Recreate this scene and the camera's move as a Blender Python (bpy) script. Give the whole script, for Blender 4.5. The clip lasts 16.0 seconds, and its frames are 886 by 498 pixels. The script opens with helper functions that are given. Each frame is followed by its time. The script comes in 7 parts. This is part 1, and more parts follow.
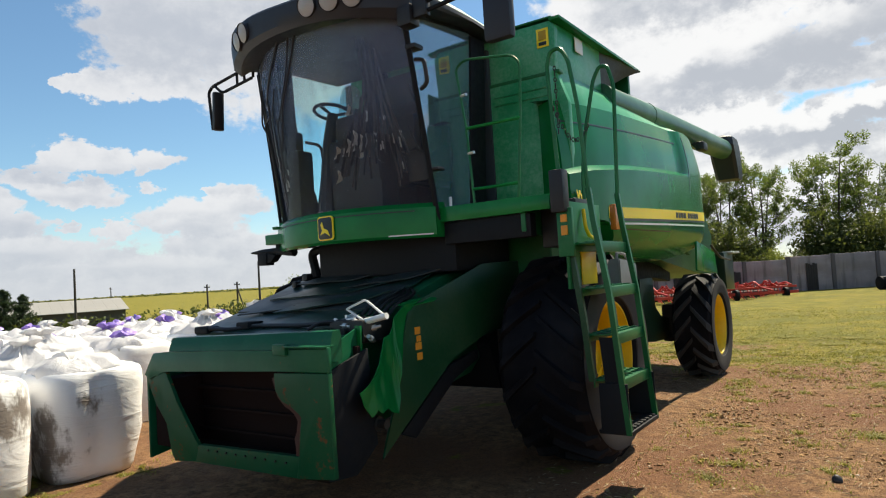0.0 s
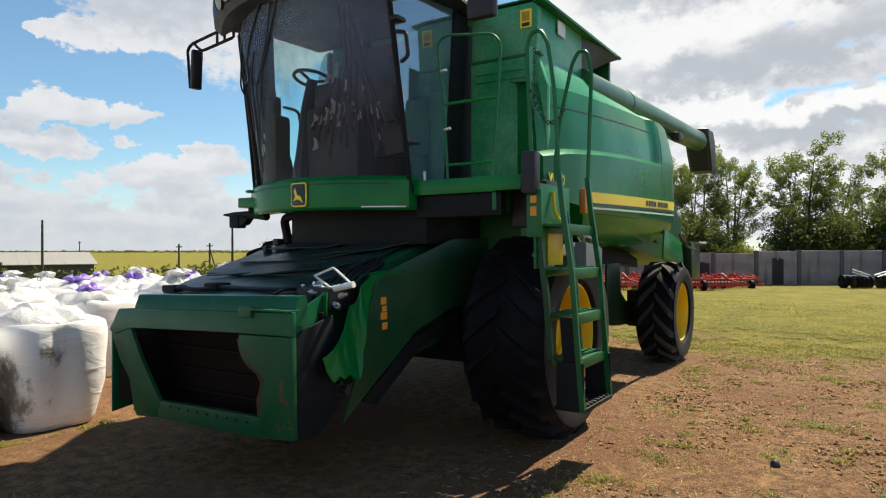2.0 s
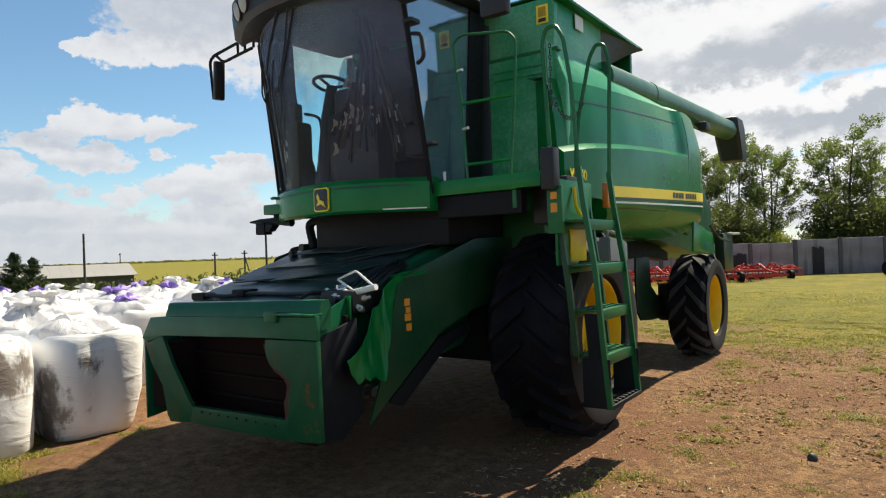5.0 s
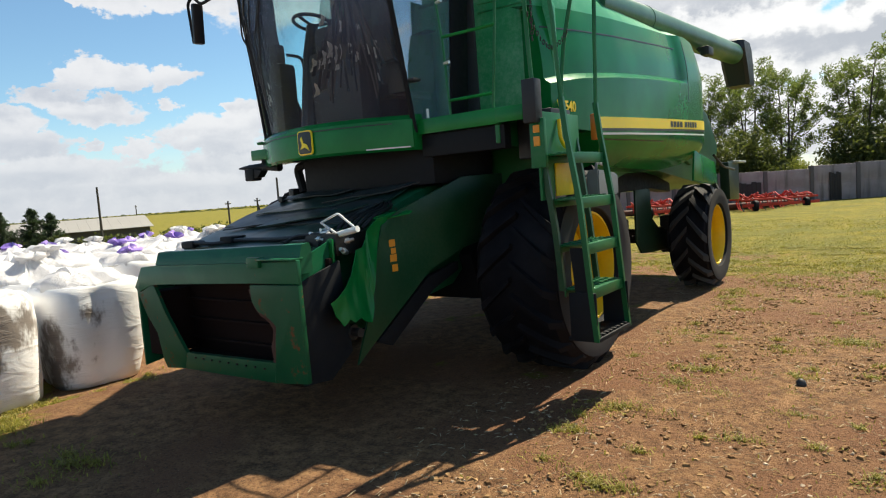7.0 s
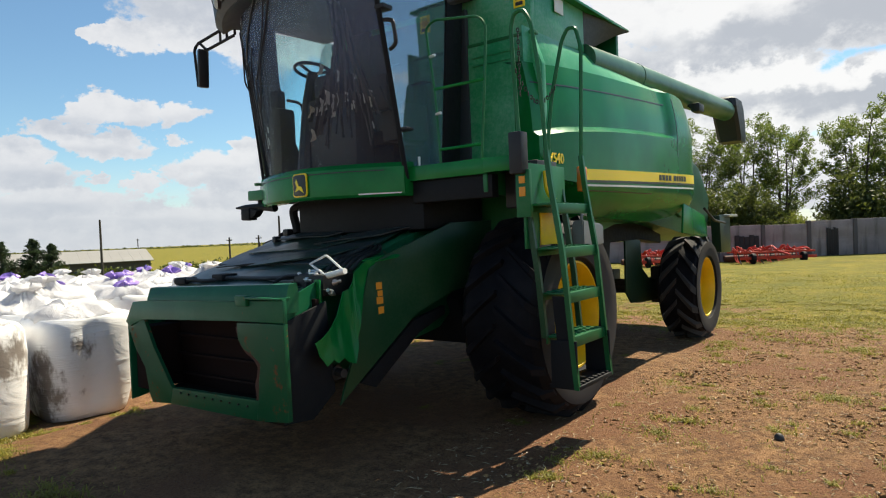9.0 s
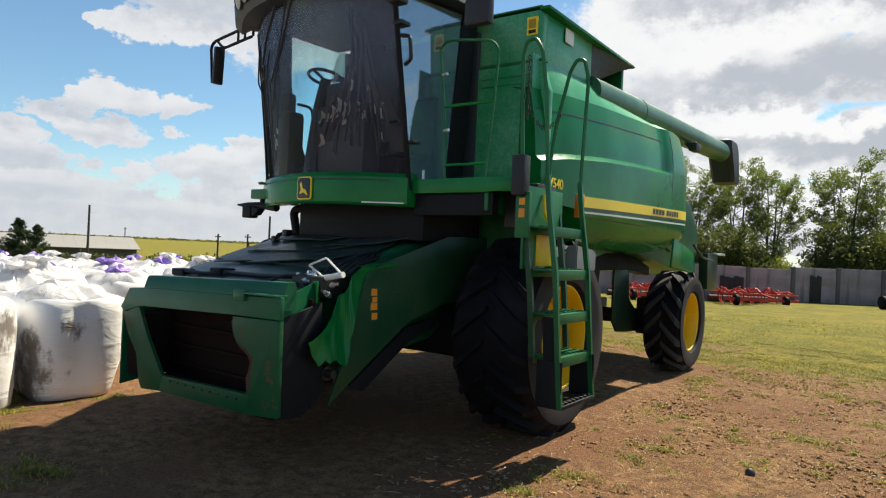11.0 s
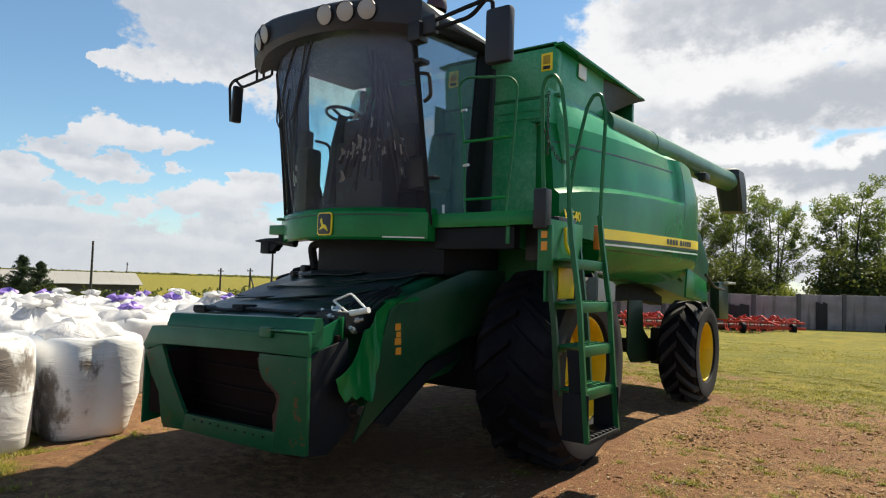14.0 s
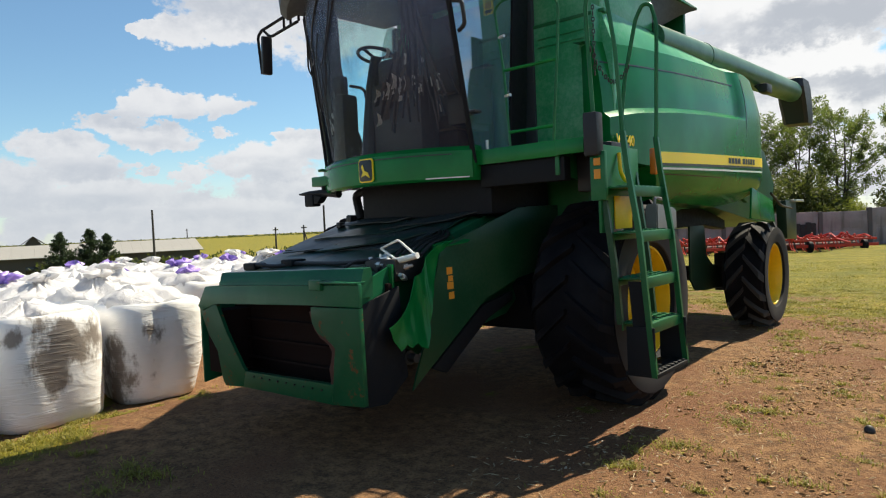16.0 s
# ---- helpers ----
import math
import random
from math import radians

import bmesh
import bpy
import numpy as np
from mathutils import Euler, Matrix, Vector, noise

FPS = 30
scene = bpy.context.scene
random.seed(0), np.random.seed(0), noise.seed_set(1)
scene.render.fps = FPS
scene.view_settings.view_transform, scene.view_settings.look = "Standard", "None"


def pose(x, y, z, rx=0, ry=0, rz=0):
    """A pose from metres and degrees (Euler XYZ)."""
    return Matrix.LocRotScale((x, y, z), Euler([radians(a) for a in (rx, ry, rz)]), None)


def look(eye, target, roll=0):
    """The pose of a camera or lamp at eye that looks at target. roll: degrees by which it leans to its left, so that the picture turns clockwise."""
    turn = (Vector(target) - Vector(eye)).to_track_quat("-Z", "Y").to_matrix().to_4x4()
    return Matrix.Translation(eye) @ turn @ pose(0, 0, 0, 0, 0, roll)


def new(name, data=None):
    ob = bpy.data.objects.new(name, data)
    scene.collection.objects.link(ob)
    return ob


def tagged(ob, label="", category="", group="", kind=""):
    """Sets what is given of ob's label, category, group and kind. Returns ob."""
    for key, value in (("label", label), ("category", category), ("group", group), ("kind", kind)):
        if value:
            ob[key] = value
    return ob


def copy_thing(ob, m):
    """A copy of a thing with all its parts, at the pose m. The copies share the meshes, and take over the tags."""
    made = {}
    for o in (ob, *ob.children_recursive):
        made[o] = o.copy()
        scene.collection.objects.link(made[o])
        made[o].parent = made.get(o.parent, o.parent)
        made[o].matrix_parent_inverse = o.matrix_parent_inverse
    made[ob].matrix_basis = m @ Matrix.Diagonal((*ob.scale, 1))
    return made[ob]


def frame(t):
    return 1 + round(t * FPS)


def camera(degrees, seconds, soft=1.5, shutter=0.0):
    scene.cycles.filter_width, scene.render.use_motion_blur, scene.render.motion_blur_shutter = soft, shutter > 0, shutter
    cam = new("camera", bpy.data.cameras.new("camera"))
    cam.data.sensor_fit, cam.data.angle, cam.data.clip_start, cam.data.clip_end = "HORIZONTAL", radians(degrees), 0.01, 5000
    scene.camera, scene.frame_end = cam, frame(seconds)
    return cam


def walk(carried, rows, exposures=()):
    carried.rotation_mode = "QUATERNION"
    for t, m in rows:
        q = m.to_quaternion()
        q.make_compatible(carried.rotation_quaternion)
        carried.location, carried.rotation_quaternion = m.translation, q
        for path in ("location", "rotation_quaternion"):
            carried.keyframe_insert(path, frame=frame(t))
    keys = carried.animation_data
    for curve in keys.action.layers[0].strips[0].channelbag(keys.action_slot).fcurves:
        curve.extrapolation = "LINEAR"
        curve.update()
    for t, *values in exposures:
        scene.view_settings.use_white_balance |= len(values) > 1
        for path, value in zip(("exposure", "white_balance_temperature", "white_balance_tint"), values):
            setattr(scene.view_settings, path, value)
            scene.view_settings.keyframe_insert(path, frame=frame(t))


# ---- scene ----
cam = camera(68.0, 16.0, soft=1.15)
PATH = [
    (0, (3.723, -5.148, 1.52), (2.59, -3.503, 1.602), -3.5),
    (0.5, (3.757, -5.121, 1.526), (2.674, -3.441, 1.604), -5.2),
    (1, (3.807, -5.088, 1.524), (2.699, -3.424, 1.589), -4.6),
    (1.5, (3.841, -5.119, 1.513), (2.613, -3.54, 1.519), -1.6),
    (2, (3.802, -5.182, 1.514), (2.726, -3.497, 1.516), -0.1),
    (2.5, (3.757, -5.213, 1.511), (2.763, -3.478, 1.515), 1.3),
    (3, (3.813, -5.173, 1.529), (2.702, -3.514, 1.649), -0.0),
    (3.2, (3.838, -5.164, 1.534), (2.691, -3.536, 1.706), 0.1),
    (5.3, (3.875, -5.136, 1.507), (2.717, -3.506, 1.502), -2.4),
    (5.5, (3.886, -5.126, 1.505), (2.739, -3.489, 1.509), -3.1),
    (6, (3.936, -5.075, 1.502), (2.833, -3.407, 1.499), -4.2),
    (6.5, (3.995, -5.016, 1.491), (2.9, -3.346, 1.379), -2.1),
    (7, (4.016, -4.99, 1.49), (2.819, -3.398, 1.316), -4.2),
    (7.5, (4.045, -5.06, 1.513), (2.845, -3.465, 1.383), -4.4),
    (8, (4.04, -5.166, 1.516), (2.942, -3.494, 1.51), 2.7),
    (8.5, (4.101, -5.13, 1.52), (2.883, -3.544, 1.577), -1.0),
    (9, (4.162, -5.016, 1.504), (2.965, -3.414, 1.46), -2.4),
    (9.5, (4.221, -5.016, 1.517), (3.04, -3.403, 1.554), -2.1),
    (9.7, (4.232, -5.042, 1.514), (3.047, -3.432, 1.555), -1.6),
    (11.8, (4.075, -5.17, 1.481), (2.923, -3.535, 1.479), 3.7),
    (12, (4.051, -5.18, 1.494), (2.892, -3.55, 1.51), 2.8),
    (12.5, (4.062, -5.233, 1.502), (2.884, -3.62, 1.599), 1.4),
    (13, (4.073, -5.253, 1.503), (2.887, -3.644, 1.593), 0.8),
    (13.5, (4.068, -5.258, 1.502), (2.908, -3.631, 1.59), 1.7),
    (14, (4.064, -5.266, 1.502), (2.892, -3.648, 1.6), 1.8),
    (14.5, (4.055, -5.262, 1.511), (2.877, -3.649, 1.612), 1.1),
    (15, (4.05, -5.272, 1.501), (2.799, -3.715, 1.594), 1.7),
    (15.5, (4.021, -5.243, 1.496), (2.767, -3.685, 1.506), 1.0),
    (16, (3.956, -5.097, 1.478), (2.661, -3.574, 1.407), -2.6),
]
walk(cam, [(t, look(eye, target, roll)) for t, eye, target, roll in PATH],
     [(0, 1.0), (6.5, 1.0), (7.0, 1.07), (7.5, 1.19), (8.0, 1.03), (8.5, 1.0), (16, 1.0)])

# ---- world, sun ----
SUN_DIR = Vector((0.095, 0.76, 1.0)).normalized()
elev = math.asin(SUN_DIR.z)
azim = math.atan2(SUN_DIR.x, SUN_DIR.y)

world = bpy.data.worlds.new("sky")
scene.world = world
world.use_nodes = True
wt = world.node_tree
wt.nodes.clear()


def wn(kind, **kw):
    n = wt.nodes.new(kind)
    for k, v in kw.items():
        n.inputs[k.replace("_", " ")].default_value = v
    return n


def wmath(op, a, b=None, c=None, clamp=False):
    n = wt.nodes.new("ShaderNodeMath")
    n.operation, n.use_clamp = op, clamp
    for i, v in enumerate((a, b, c)):
        if v is None:
            continue
        if isinstance(v, (int, float)):
            n.inputs[i].default_value = v
        else:
            wt.links.new(v, n.inputs[i])
    return n.outputs[0]


def wmix(f, a, b):
    n = wt.nodes.new("ShaderNodeMix")
    n.data_type = "RGBA"
    for i, v in ((0, f), (6, a), (7, b)):
        if isinstance(v, (int, float)):
            n.inputs[i].default_value = v
        elif isinstance(v, tuple):
            n.inputs[i].default_value = (*v, 1)
        else:
            wt.links.new(v, n.inputs[i])
    return n.outputs[2]


def wramp(v, lo, hi):
    n = wt.nodes.new("ShaderNodeMapRange")
    n.interpolation_type = "SMOOTHSTEP"
    n.inputs[1].default_value, n.inputs[2].default_value = lo, hi
    wt.links.new(v, n.inputs[0])
    return n.outputs[0]


sky = wt.nodes.new("ShaderNodeTexSky")
sky.sky_type = "NISHITA"
sky.sun_disc = False
sky.sun_elevation, sky.sun_rotation = elev, azim
sky.air_density, sky.dust_density, sky.ozone_density = 1.0, 0.15, 1.0

coord = wt.nodes.new("ShaderNodeTexCoord").outputs["Generated"]
split = wt.nodes.new("ShaderNodeSeparateXYZ")
wt.links.new(coord, split.inputs[0])
az = wmath("MULTIPLY", wmath("ARCTAN2", split.outputs[0], split.outputs[1]), 57.2958)
el = wmath("MULTIPLY", wmath("ARCSINE", split.outputs[2]), 57.2958)


def sky_noise(scale, detail, sx=1.0, sy=1.0, off=0.0, rough=0.55):
    comb = wt.nodes.new("ShaderNodeCombineXYZ")
    wt.links.new(wmath("MULTIPLY", az, sx), comb.inputs[0])
    wt.links.new(wmath("MULTIPLY", el, sy), comb.inputs[1])
    comb.inputs[2].default_value = off
    n = wt.nodes.new("ShaderNodeTexNoise")
    n.inputs["Scale"].default_value, n.inputs["Detail"].default_value = scale, detail
    n.inputs["Roughness"].default_value = rough
    wt.links.new(comb.outputs[0], n.inputs["Vector"])
    return n.outputs["Fac"]


billow = sky_noise(0.20, 7, 1.0, 1.35, 3.0)
broad = sky_noise(0.055, 3, 1.0, 1.7, 8.0)
fine = sky_noise(0.75, 5, 1.0, 1.3, 1.0, 0.6)
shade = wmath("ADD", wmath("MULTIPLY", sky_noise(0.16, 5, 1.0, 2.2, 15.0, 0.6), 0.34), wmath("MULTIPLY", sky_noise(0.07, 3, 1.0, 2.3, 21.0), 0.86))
# Cloud heaps: azimuth, elevation, half-width, half-height in degrees.
HEAPS = [
    (-63.9, 10.6, 2.7, 1.3), (-61.4, 10.5, 2.1, 1.2), (-58.2, 10.6, 1.9, 1.1), (-66.5, 8.9, 2.2, 1.1), (-63.7, 7.9, 3.2, 1.1),
    (-58.3, 8.5, 1.3, 0.6), (-69.4, 6.0, 2.8, 1.8), (-67.6, 5.5, 2.6, 1.4), (-64.2, 5.4, 0.9, 0.4), (-60.9, 4.9, 1.5, 0.8),
    (-55.1, 5.9, 4.6, 1.9), (-51.6, 7.2, 2.8, 1.5), (-53.9, 7.9, 1.1, 0.5), (-67.3, 3.7, 6.0, 1.3), (-70.4, 7.3, 2.8, 1.1),
    (-56.9, 20.6, 6.6, 5.1), (-63.7, 16.2, 1.1, 0.7), (-61.2, 16.1, 2.7, 1.4), (-56.7, 16.7, 4.6, 1.6),
    (-60.0, 1.2, 16.0, 2.6), (-51.5, 2.6, 9.0, 2.9), (-48.5, 22.0, 8.5, 8.8), (-74.0, 4.0, 5.0, 2.6), (-37.0, 3.5, 14.0, 4.5),
    (-15.5, 19.5, 10.5, 7.0), (-7.0, 22.0, 12.0, 8.0), (-10.0, 15.5, 12.0, 3.2), (6.0, 17.0, 12.0, 5.0), (-12.0, 8.6, 14.0, 3.0), (4.0, 7.4, 12.0, 3.9), (-15.0, 3.5, 18.0, 4.0), (-15.0, 12.0, 10.0, 2.8), (-2.0, 13.6, 9.0, 1.6), (2.0, 10.4, 9.0, 1.9),
]
# Sunlit heads (+) and shaded flat undersides (-): azimuth, elevation, half-width, half-height, strength.
FORMS = [
    (-18.5, 16.8, 6.5, 2.0, 0.75), (-11.5, 16.5, 5.0, 1.3, 0.6), (-6.0, 17.5, 4.5, 1.6, 0.75), (-24.0, 21.0, 3.2, 2.6, 0.7),
    (-12.0, 11.2, 8.0, 0.9, 0.7), (-4.0, 10.9, 8.0, 0.8, 0.8), (5.0, 10.9, 8.0, 0.9, 0.8), (-14.0, 7.3, 5.0, 1.7, 0.6), (-7.0, 5.2, 7.0, 2.0, 0.6),
    (-13.0, 21.2, 8.0, 1.9, -0.65), (-3.0, 20.0, 6.0, 1.5, -0.6), (-14.0, 13.7, 10.0, 1.5, -0.85), (-5.5, 14.9, 8.0, 1.4, -0.8),
    (-7.0, 9.2, 11.0, 1.0, -0.55), (3.0, 9.0, 7.0, 1.4, -0.5), (4.0, 16.0, 7.0, 1.6, -0.6),
    (-57.1, 20.1, 5.8, 2.8, -0.8), (-59.8, 15.9, 4.6, 1.15, 0.5), (-63.7, 11.1, 4.6, 1.02, 0.6), (-58.2, 11.0, 1.9, 0.76, 0.5), (-63.8, 9.4, 3.9, 0.56, -0.55),
    (-63.5, 7.3, 3.0, 0.56, -0.4), (-65.3, 8.3, 2.1, 0.46, 0.3), (-69.3, 6.9, 2.8, 0.76, 0.5), (-68.6, 5.2, 3.2, 0.56, -0.6), (-67.3, 4.1, 3.7, 0.46, 0.4),
    (-67.9, 3.0, 4.6, 0.46, -0.5), (-61.0, 5.1, 1.4, 0.56, 0.5), (-58.3, 3.4, 3.9, 0.41, -0.45), (-55.1, 7.2, 3.5, 0.71, 0.5), (-54.5, 4.9, 3.0, 0.51, -0.6),
    (-51.3, 6.1, 2.1, 0.76, -0.4), (-64.1, 1.9, 7.0, 0.41, -0.4), (-56.4, 2.5, 4.6, 0.36, 0.3),
]
cover = None
# Billowing outlines: the heaps' own axes are bent by noise.
az_bent = wmath("ADD", az, wmath("MULTIPLY", wmath("SUBTRACT", sky_noise(0.42, 7, 1.0, 1.4, 31.0, 0.60), 0.5), 5.0))
el_bent = wmath("ADD", el, wmath("MULTIPLY", wmath("SUBTRACT", sky_noise(0.50, 7, 1.0, 1.4, 47.0, 0.60), 0.5), 3.0))
for a, e, wa, we in HEAPS:
    da = wmath("MULTIPLY", wmath("SUBTRACT", az if a > -40 else az_bent, a), 1.0 / wa)
    de = wmath("MULTIPLY", wmath("SUBTRACT", el if a > -40 else el_bent, e), 1.0 / we)
    h = wmath("SUBTRACT", 1.0, wmath("ADD", wmath("MULTIPLY", da, da), wmath("MULTIPLY", de, de)))
    h = wmath("MULTIPLY", h, 1.5 if a > -40 else 1.7)
    cover = h if cover is None else wmath("MAXIMUM", cover, h)
cover = wmath("MAXIMUM", cover, -1.6)
# Away from the heaps the same broken cloud goes on all round.
rest = wmath("SUBTRACT", wmath("MULTIPLY", broad, 6.0), wmath("ADD", 3.4, wmath("MULTIPLY", wramp(el, 28.0, 62.0), 1.6)))
away = wmath("GREATER_THAN", wmath("ABSOLUTE", wmath("ADD", az, 34.0)), 52.0)
high = wmath("GREATER_THAN", el, 33.0)
outside = wmath("MAXIMUM", away, high)
cover = wmath("ADD", wmath("MULTIPLY", cover, wmath("SUBTRACT", 1.0, outside)), wmath("MULTIPLY", rest, outside))
ragged = wmath("ADD", wmath("MULTIPLY", wmath("SUBTRACT", billow, 0.5), 2.6), wmath("MULTIPLY", wmath("SUBTRACT", fine, 0.5), 1.9))
density = wmath("ADD", cover, ragged)
form = None
for a, e, wa, we, k in FORMS:
    da = wmath("MULTIPLY", wmath("ADD", wmath("SUBTRACT", az, a), wmath("MULTIPLY", wmath("SUBTRACT", broad, 0.5), 12.0 if a > -40 else 3.0)), 1.0 / wa)
    de = wmath("MULTIPLY", wmath("ADD", wmath("SUBTRACT", el, e), wmath("ADD", wmath("MULTIPLY", wmath("SUBTRACT", billow, 0.5), 4.5 if a > -40 else 1.2), wmath("MULTIPLY", wmath("SUBTRACT", fine, 0.5), 2.4 if a > -40 else 1.0))), 1.0 / we)
    h = wmath("SUBTRACT", 1.0, wmath("ADD", wmath("MULTIPLY", da, da), wmath("MULTIPLY", de, de)))
    h = wmath("MULTIPLY", wramp(h, -1.2, 1.0), -k if k > 0 else -0.72 * k)
    form = h if form is None else wmath("ADD", form, h)
thick = wramp(wmath("ADD", form, wmath("ADD", wmath("ADD", wmath("MULTIPLY", density, 0.26), wmath("MULTIPLY", fine, 1.1)), wmath("MULTIPLY", shade, 2.5))), 1.35, 3.35)
sunward = wramp(az, -75.0, 10.0)
cloud_lit = wmix(sunward, (0.86, 0.87, 0.89), (1.05, 1.04, 1.02))
cloud_dim = wmix(sunward, (0.58, 0.62, 0.69), (0.55, 0.575, 0.62))
# Unseen clouds opposite the sun get added front-lit brightness, as fill light.
fronted_fill = wmath("ADD", 1.0, wmath("MULTIPLY", wramp(wmath("ABSOLUTE", az), 78.0, 130.0), 0.45))
cloud = wmix(thick, cloud_lit, cloud_dim)
haze = wramp(el, 8.0, -1.0)
cloud = wmix(wmath("MULTIPLY", haze, 0.55), cloud, (0.64, 0.68, 0.74))
mask = wmath("MAXIMUM", wramp(density, -0.12, 0.62), wmath("MULTIPLY", haze, 0.62))

sky_bg = wt.nodes.new("ShaderNodeBackground")
sky_bg.inputs["Strength"].default_value = 0.0655
tint = wt.nodes.new("ShaderNodeVectorMath")
tint.operation = "MULTIPLY"
tint.inputs[1].default_value = (0.82, 1.0, 1.03)
wt.links.new(sky.outputs[0], tint.inputs[0])
wt.links.new(tint.outputs[0], sky_bg.inputs["Color"])
cloud_bg = wt.nodes.new("ShaderNodeBackground")
wt.links.new(wmath("MULTIPLY", fronted_fill, 0.475), cloud_bg.inputs["Strength"])
wt.links.new(cloud, cloud_bg.inputs["Color"])
blend = wt.nodes.new("ShaderNodeMixShader")
wt.links.new(wmath("MULTIPLY", mask, 0.97), blend.inputs[0])
wt.links.new(sky_bg.outputs[0], blend.inputs[1])
wt.links.new(cloud_bg.outputs[0], blend.inputs[2])
wt.links.new(blend.outputs[0], wt.nodes.new("ShaderNodeOutputWorld").inputs[0])

sun = bpy.data.lights.new("sun", "SUN")
sun.energy, sun.angle, sun.color = 5.0, radians(0.6), (1.0, 0.905, 0.71)
sun_ob = new("sun", sun)
sun_ob.matrix_world = look(SUN_DIR * 60, (0, 0, 0))

# ---- materials ----


class Nodes:
    """A material under construction."""

    def __init__(self, name):
        self.mat = bpy.data.materials.new(name)
        self.mat.use_nodes = True
        self.t = self.mat.node_tree
        self.bsdf = self.t.nodes["Principled BSDF"]
        self.out = self.t.nodes["Material Output"]

    def set(self, sock, v):
        if hasattr(v, "node"):
            self.t.links.new(v, sock)
        elif isinstance(v, tuple):
            sock.default_value = (*v, 1) if len(v) == 3 and sock.type == "RGBA" else v
        else:
            sock.default_value = v

    def put(self, **kw):
        for k, v in kw.items():
            self.set(self.bsdf.inputs[k.replace("_", " ")], v)
        return self

    def noise(self, scale, detail=4, rough=0.55, coord="Object", stretch=(1, 1, 1), dist=0.0, turn=(0, 0, 0)):
        c = self.t.nodes.new("ShaderNodeTexCoord").outputs[coord]
        m = self.t.nodes.new("ShaderNodeMapping")
        m.inputs["Scale"].default_value = stretch
        m.inputs["Rotation"].default_value = [radians(a) for a in turn]
        self.t.links.new(c, m.inputs[0])
        n = self.t.nodes.new("ShaderNodeTexNoise")
        n.inputs["Scale"].default_value, n.inputs["Detail"].default_value = scale, detail
        n.inputs["Roughness"].default_value, n.inputs["Distortion"].default_value = rough, dist
        self.t.links.new(m.outputs[0], n.inputs["Vector"])
        return n.outputs["Fac"]

    def ramp(self, v, lo, hi, a=0.0, b=1.0):
        n = self.t.nodes.new("ShaderNodeMapRange")
        n.interpolation_type = "SMOOTHSTEP"
        for i, x in enumerate((v, lo, hi, a, b)):
            self.set(n.inputs[i], x)
        return n.outputs[0]

    def mix(self, f, a, b):
        n = self.t.nodes.new("ShaderNodeMix")
        n.data_type = "RGBA"
        for i, x in ((0, f), (6, a), (7, b)):
            self.set(n.inputs[i], x)
        return n.outputs[2]

    def math(self, op, a, b=0.0):
        n = self.t.nodes.new("ShaderNodeMath")
        n.operation = op
        self.set(n.inputs[0], a)
        self.set(n.inputs[1], b)
        return n.outputs[0]

    def bump(self, h, strength=0.3, dist=0.01):
        n = self.t.nodes.new("ShaderNodeBump")
        n.inputs["Strength"].default_value, n.inputs["Distance"].default_value = strength, dist
        self.t.links.new(h, n.inputs["Height"])
        self.t.links.new(n.outputs[0], self.bsdf.inputs["Normal"])
        return self

    def attr(self, name):
        n = self.t.nodes.new("ShaderNodeAttribute")
        n.attribute_name = name
        return n.outputs["Fac"]

    def random(self):
        return self.t.nodes.new("ShaderNodeObjectInfo").outputs["Random"]

    def island(self):
        return self.t.nodes.new("ShaderNodeNewGeometry").outputs["Random Per Island"]


def paint(name, colour, rough=0.3, dust=0.25, rust=0.0, dust_colour=(0.22, 0.19, 0.14), gloss=0.3):
    """Gloss machine paint with dust, scuffs and, where asked, rust."""
    m = Nodes(name)
    big, small = m.noise(1.6, 5), m.noise(34.0, 5, 0.65)
    dusty = m.math("MULTIPLY", m.ramp(m.math("ADD", m.math("MULTIPLY", big, 0.7), m.math("MULTIPLY", small, 0.4)), 0.45, 0.78), dust)
    dark = tuple(c * 0.75 for c in colour)
    c = m.mix(dusty, m.mix(m.ramp(big, 0.35, 0.65), dark, colour), dust_colour)
    r = m.ramp(small, 0.2, 0.8, rough, rough + 0.08)
    if rust:
        worn = m.ramp(m.math("ADD", m.math("MULTIPLY", m.noise(7.0, 6, 0.7), 0.8), m.math("MULTIPLY", small, 0.25)), 0.70 - rust * 0.2, 0.76 - rust * 0.2)
        c = m.mix(worn, c, m.mix(small, (0.09, 0.03, 0.012), (0.2, 0.08, 0.03)))
        r = m.mix(worn, (0.35, 0.35, 0.35), (0.85, 0.85, 0.85))
    m.put(Base_Color=c, Roughness=r, Specular_IOR_Level=gloss)
    m.bump(big, 0.05, 0.01)
    return m.mat


def plain(name, colour, rough=0.5, metal=0.0, var=0.25, scale=22.0, bump=0.1, gloss=0.5):
    m = Nodes(name)
    n, g = m.noise(scale, 5, 0.6), m.noise(scale * 0.12, 3)
    lo = tuple(c * (1 - var) for c in colour)
    hi = tuple(min(1, c * (1 + var)) for c in colour)
    m.put(Base_Color=m.mix(m.math("ADD", m.math("MULTIPLY", n, 0.5), m.math("MULTIPLY", g, 0.5)), lo, hi), Roughness=m.ramp(n, 0.2, 0.8, max(0.02, rough - 0.08), min(1, rough + 0.1)), Metallic=metal, Specular_IOR_Level=gloss)
    if bump:
        m.bump(n, bump, 0.004)
    return m.mat


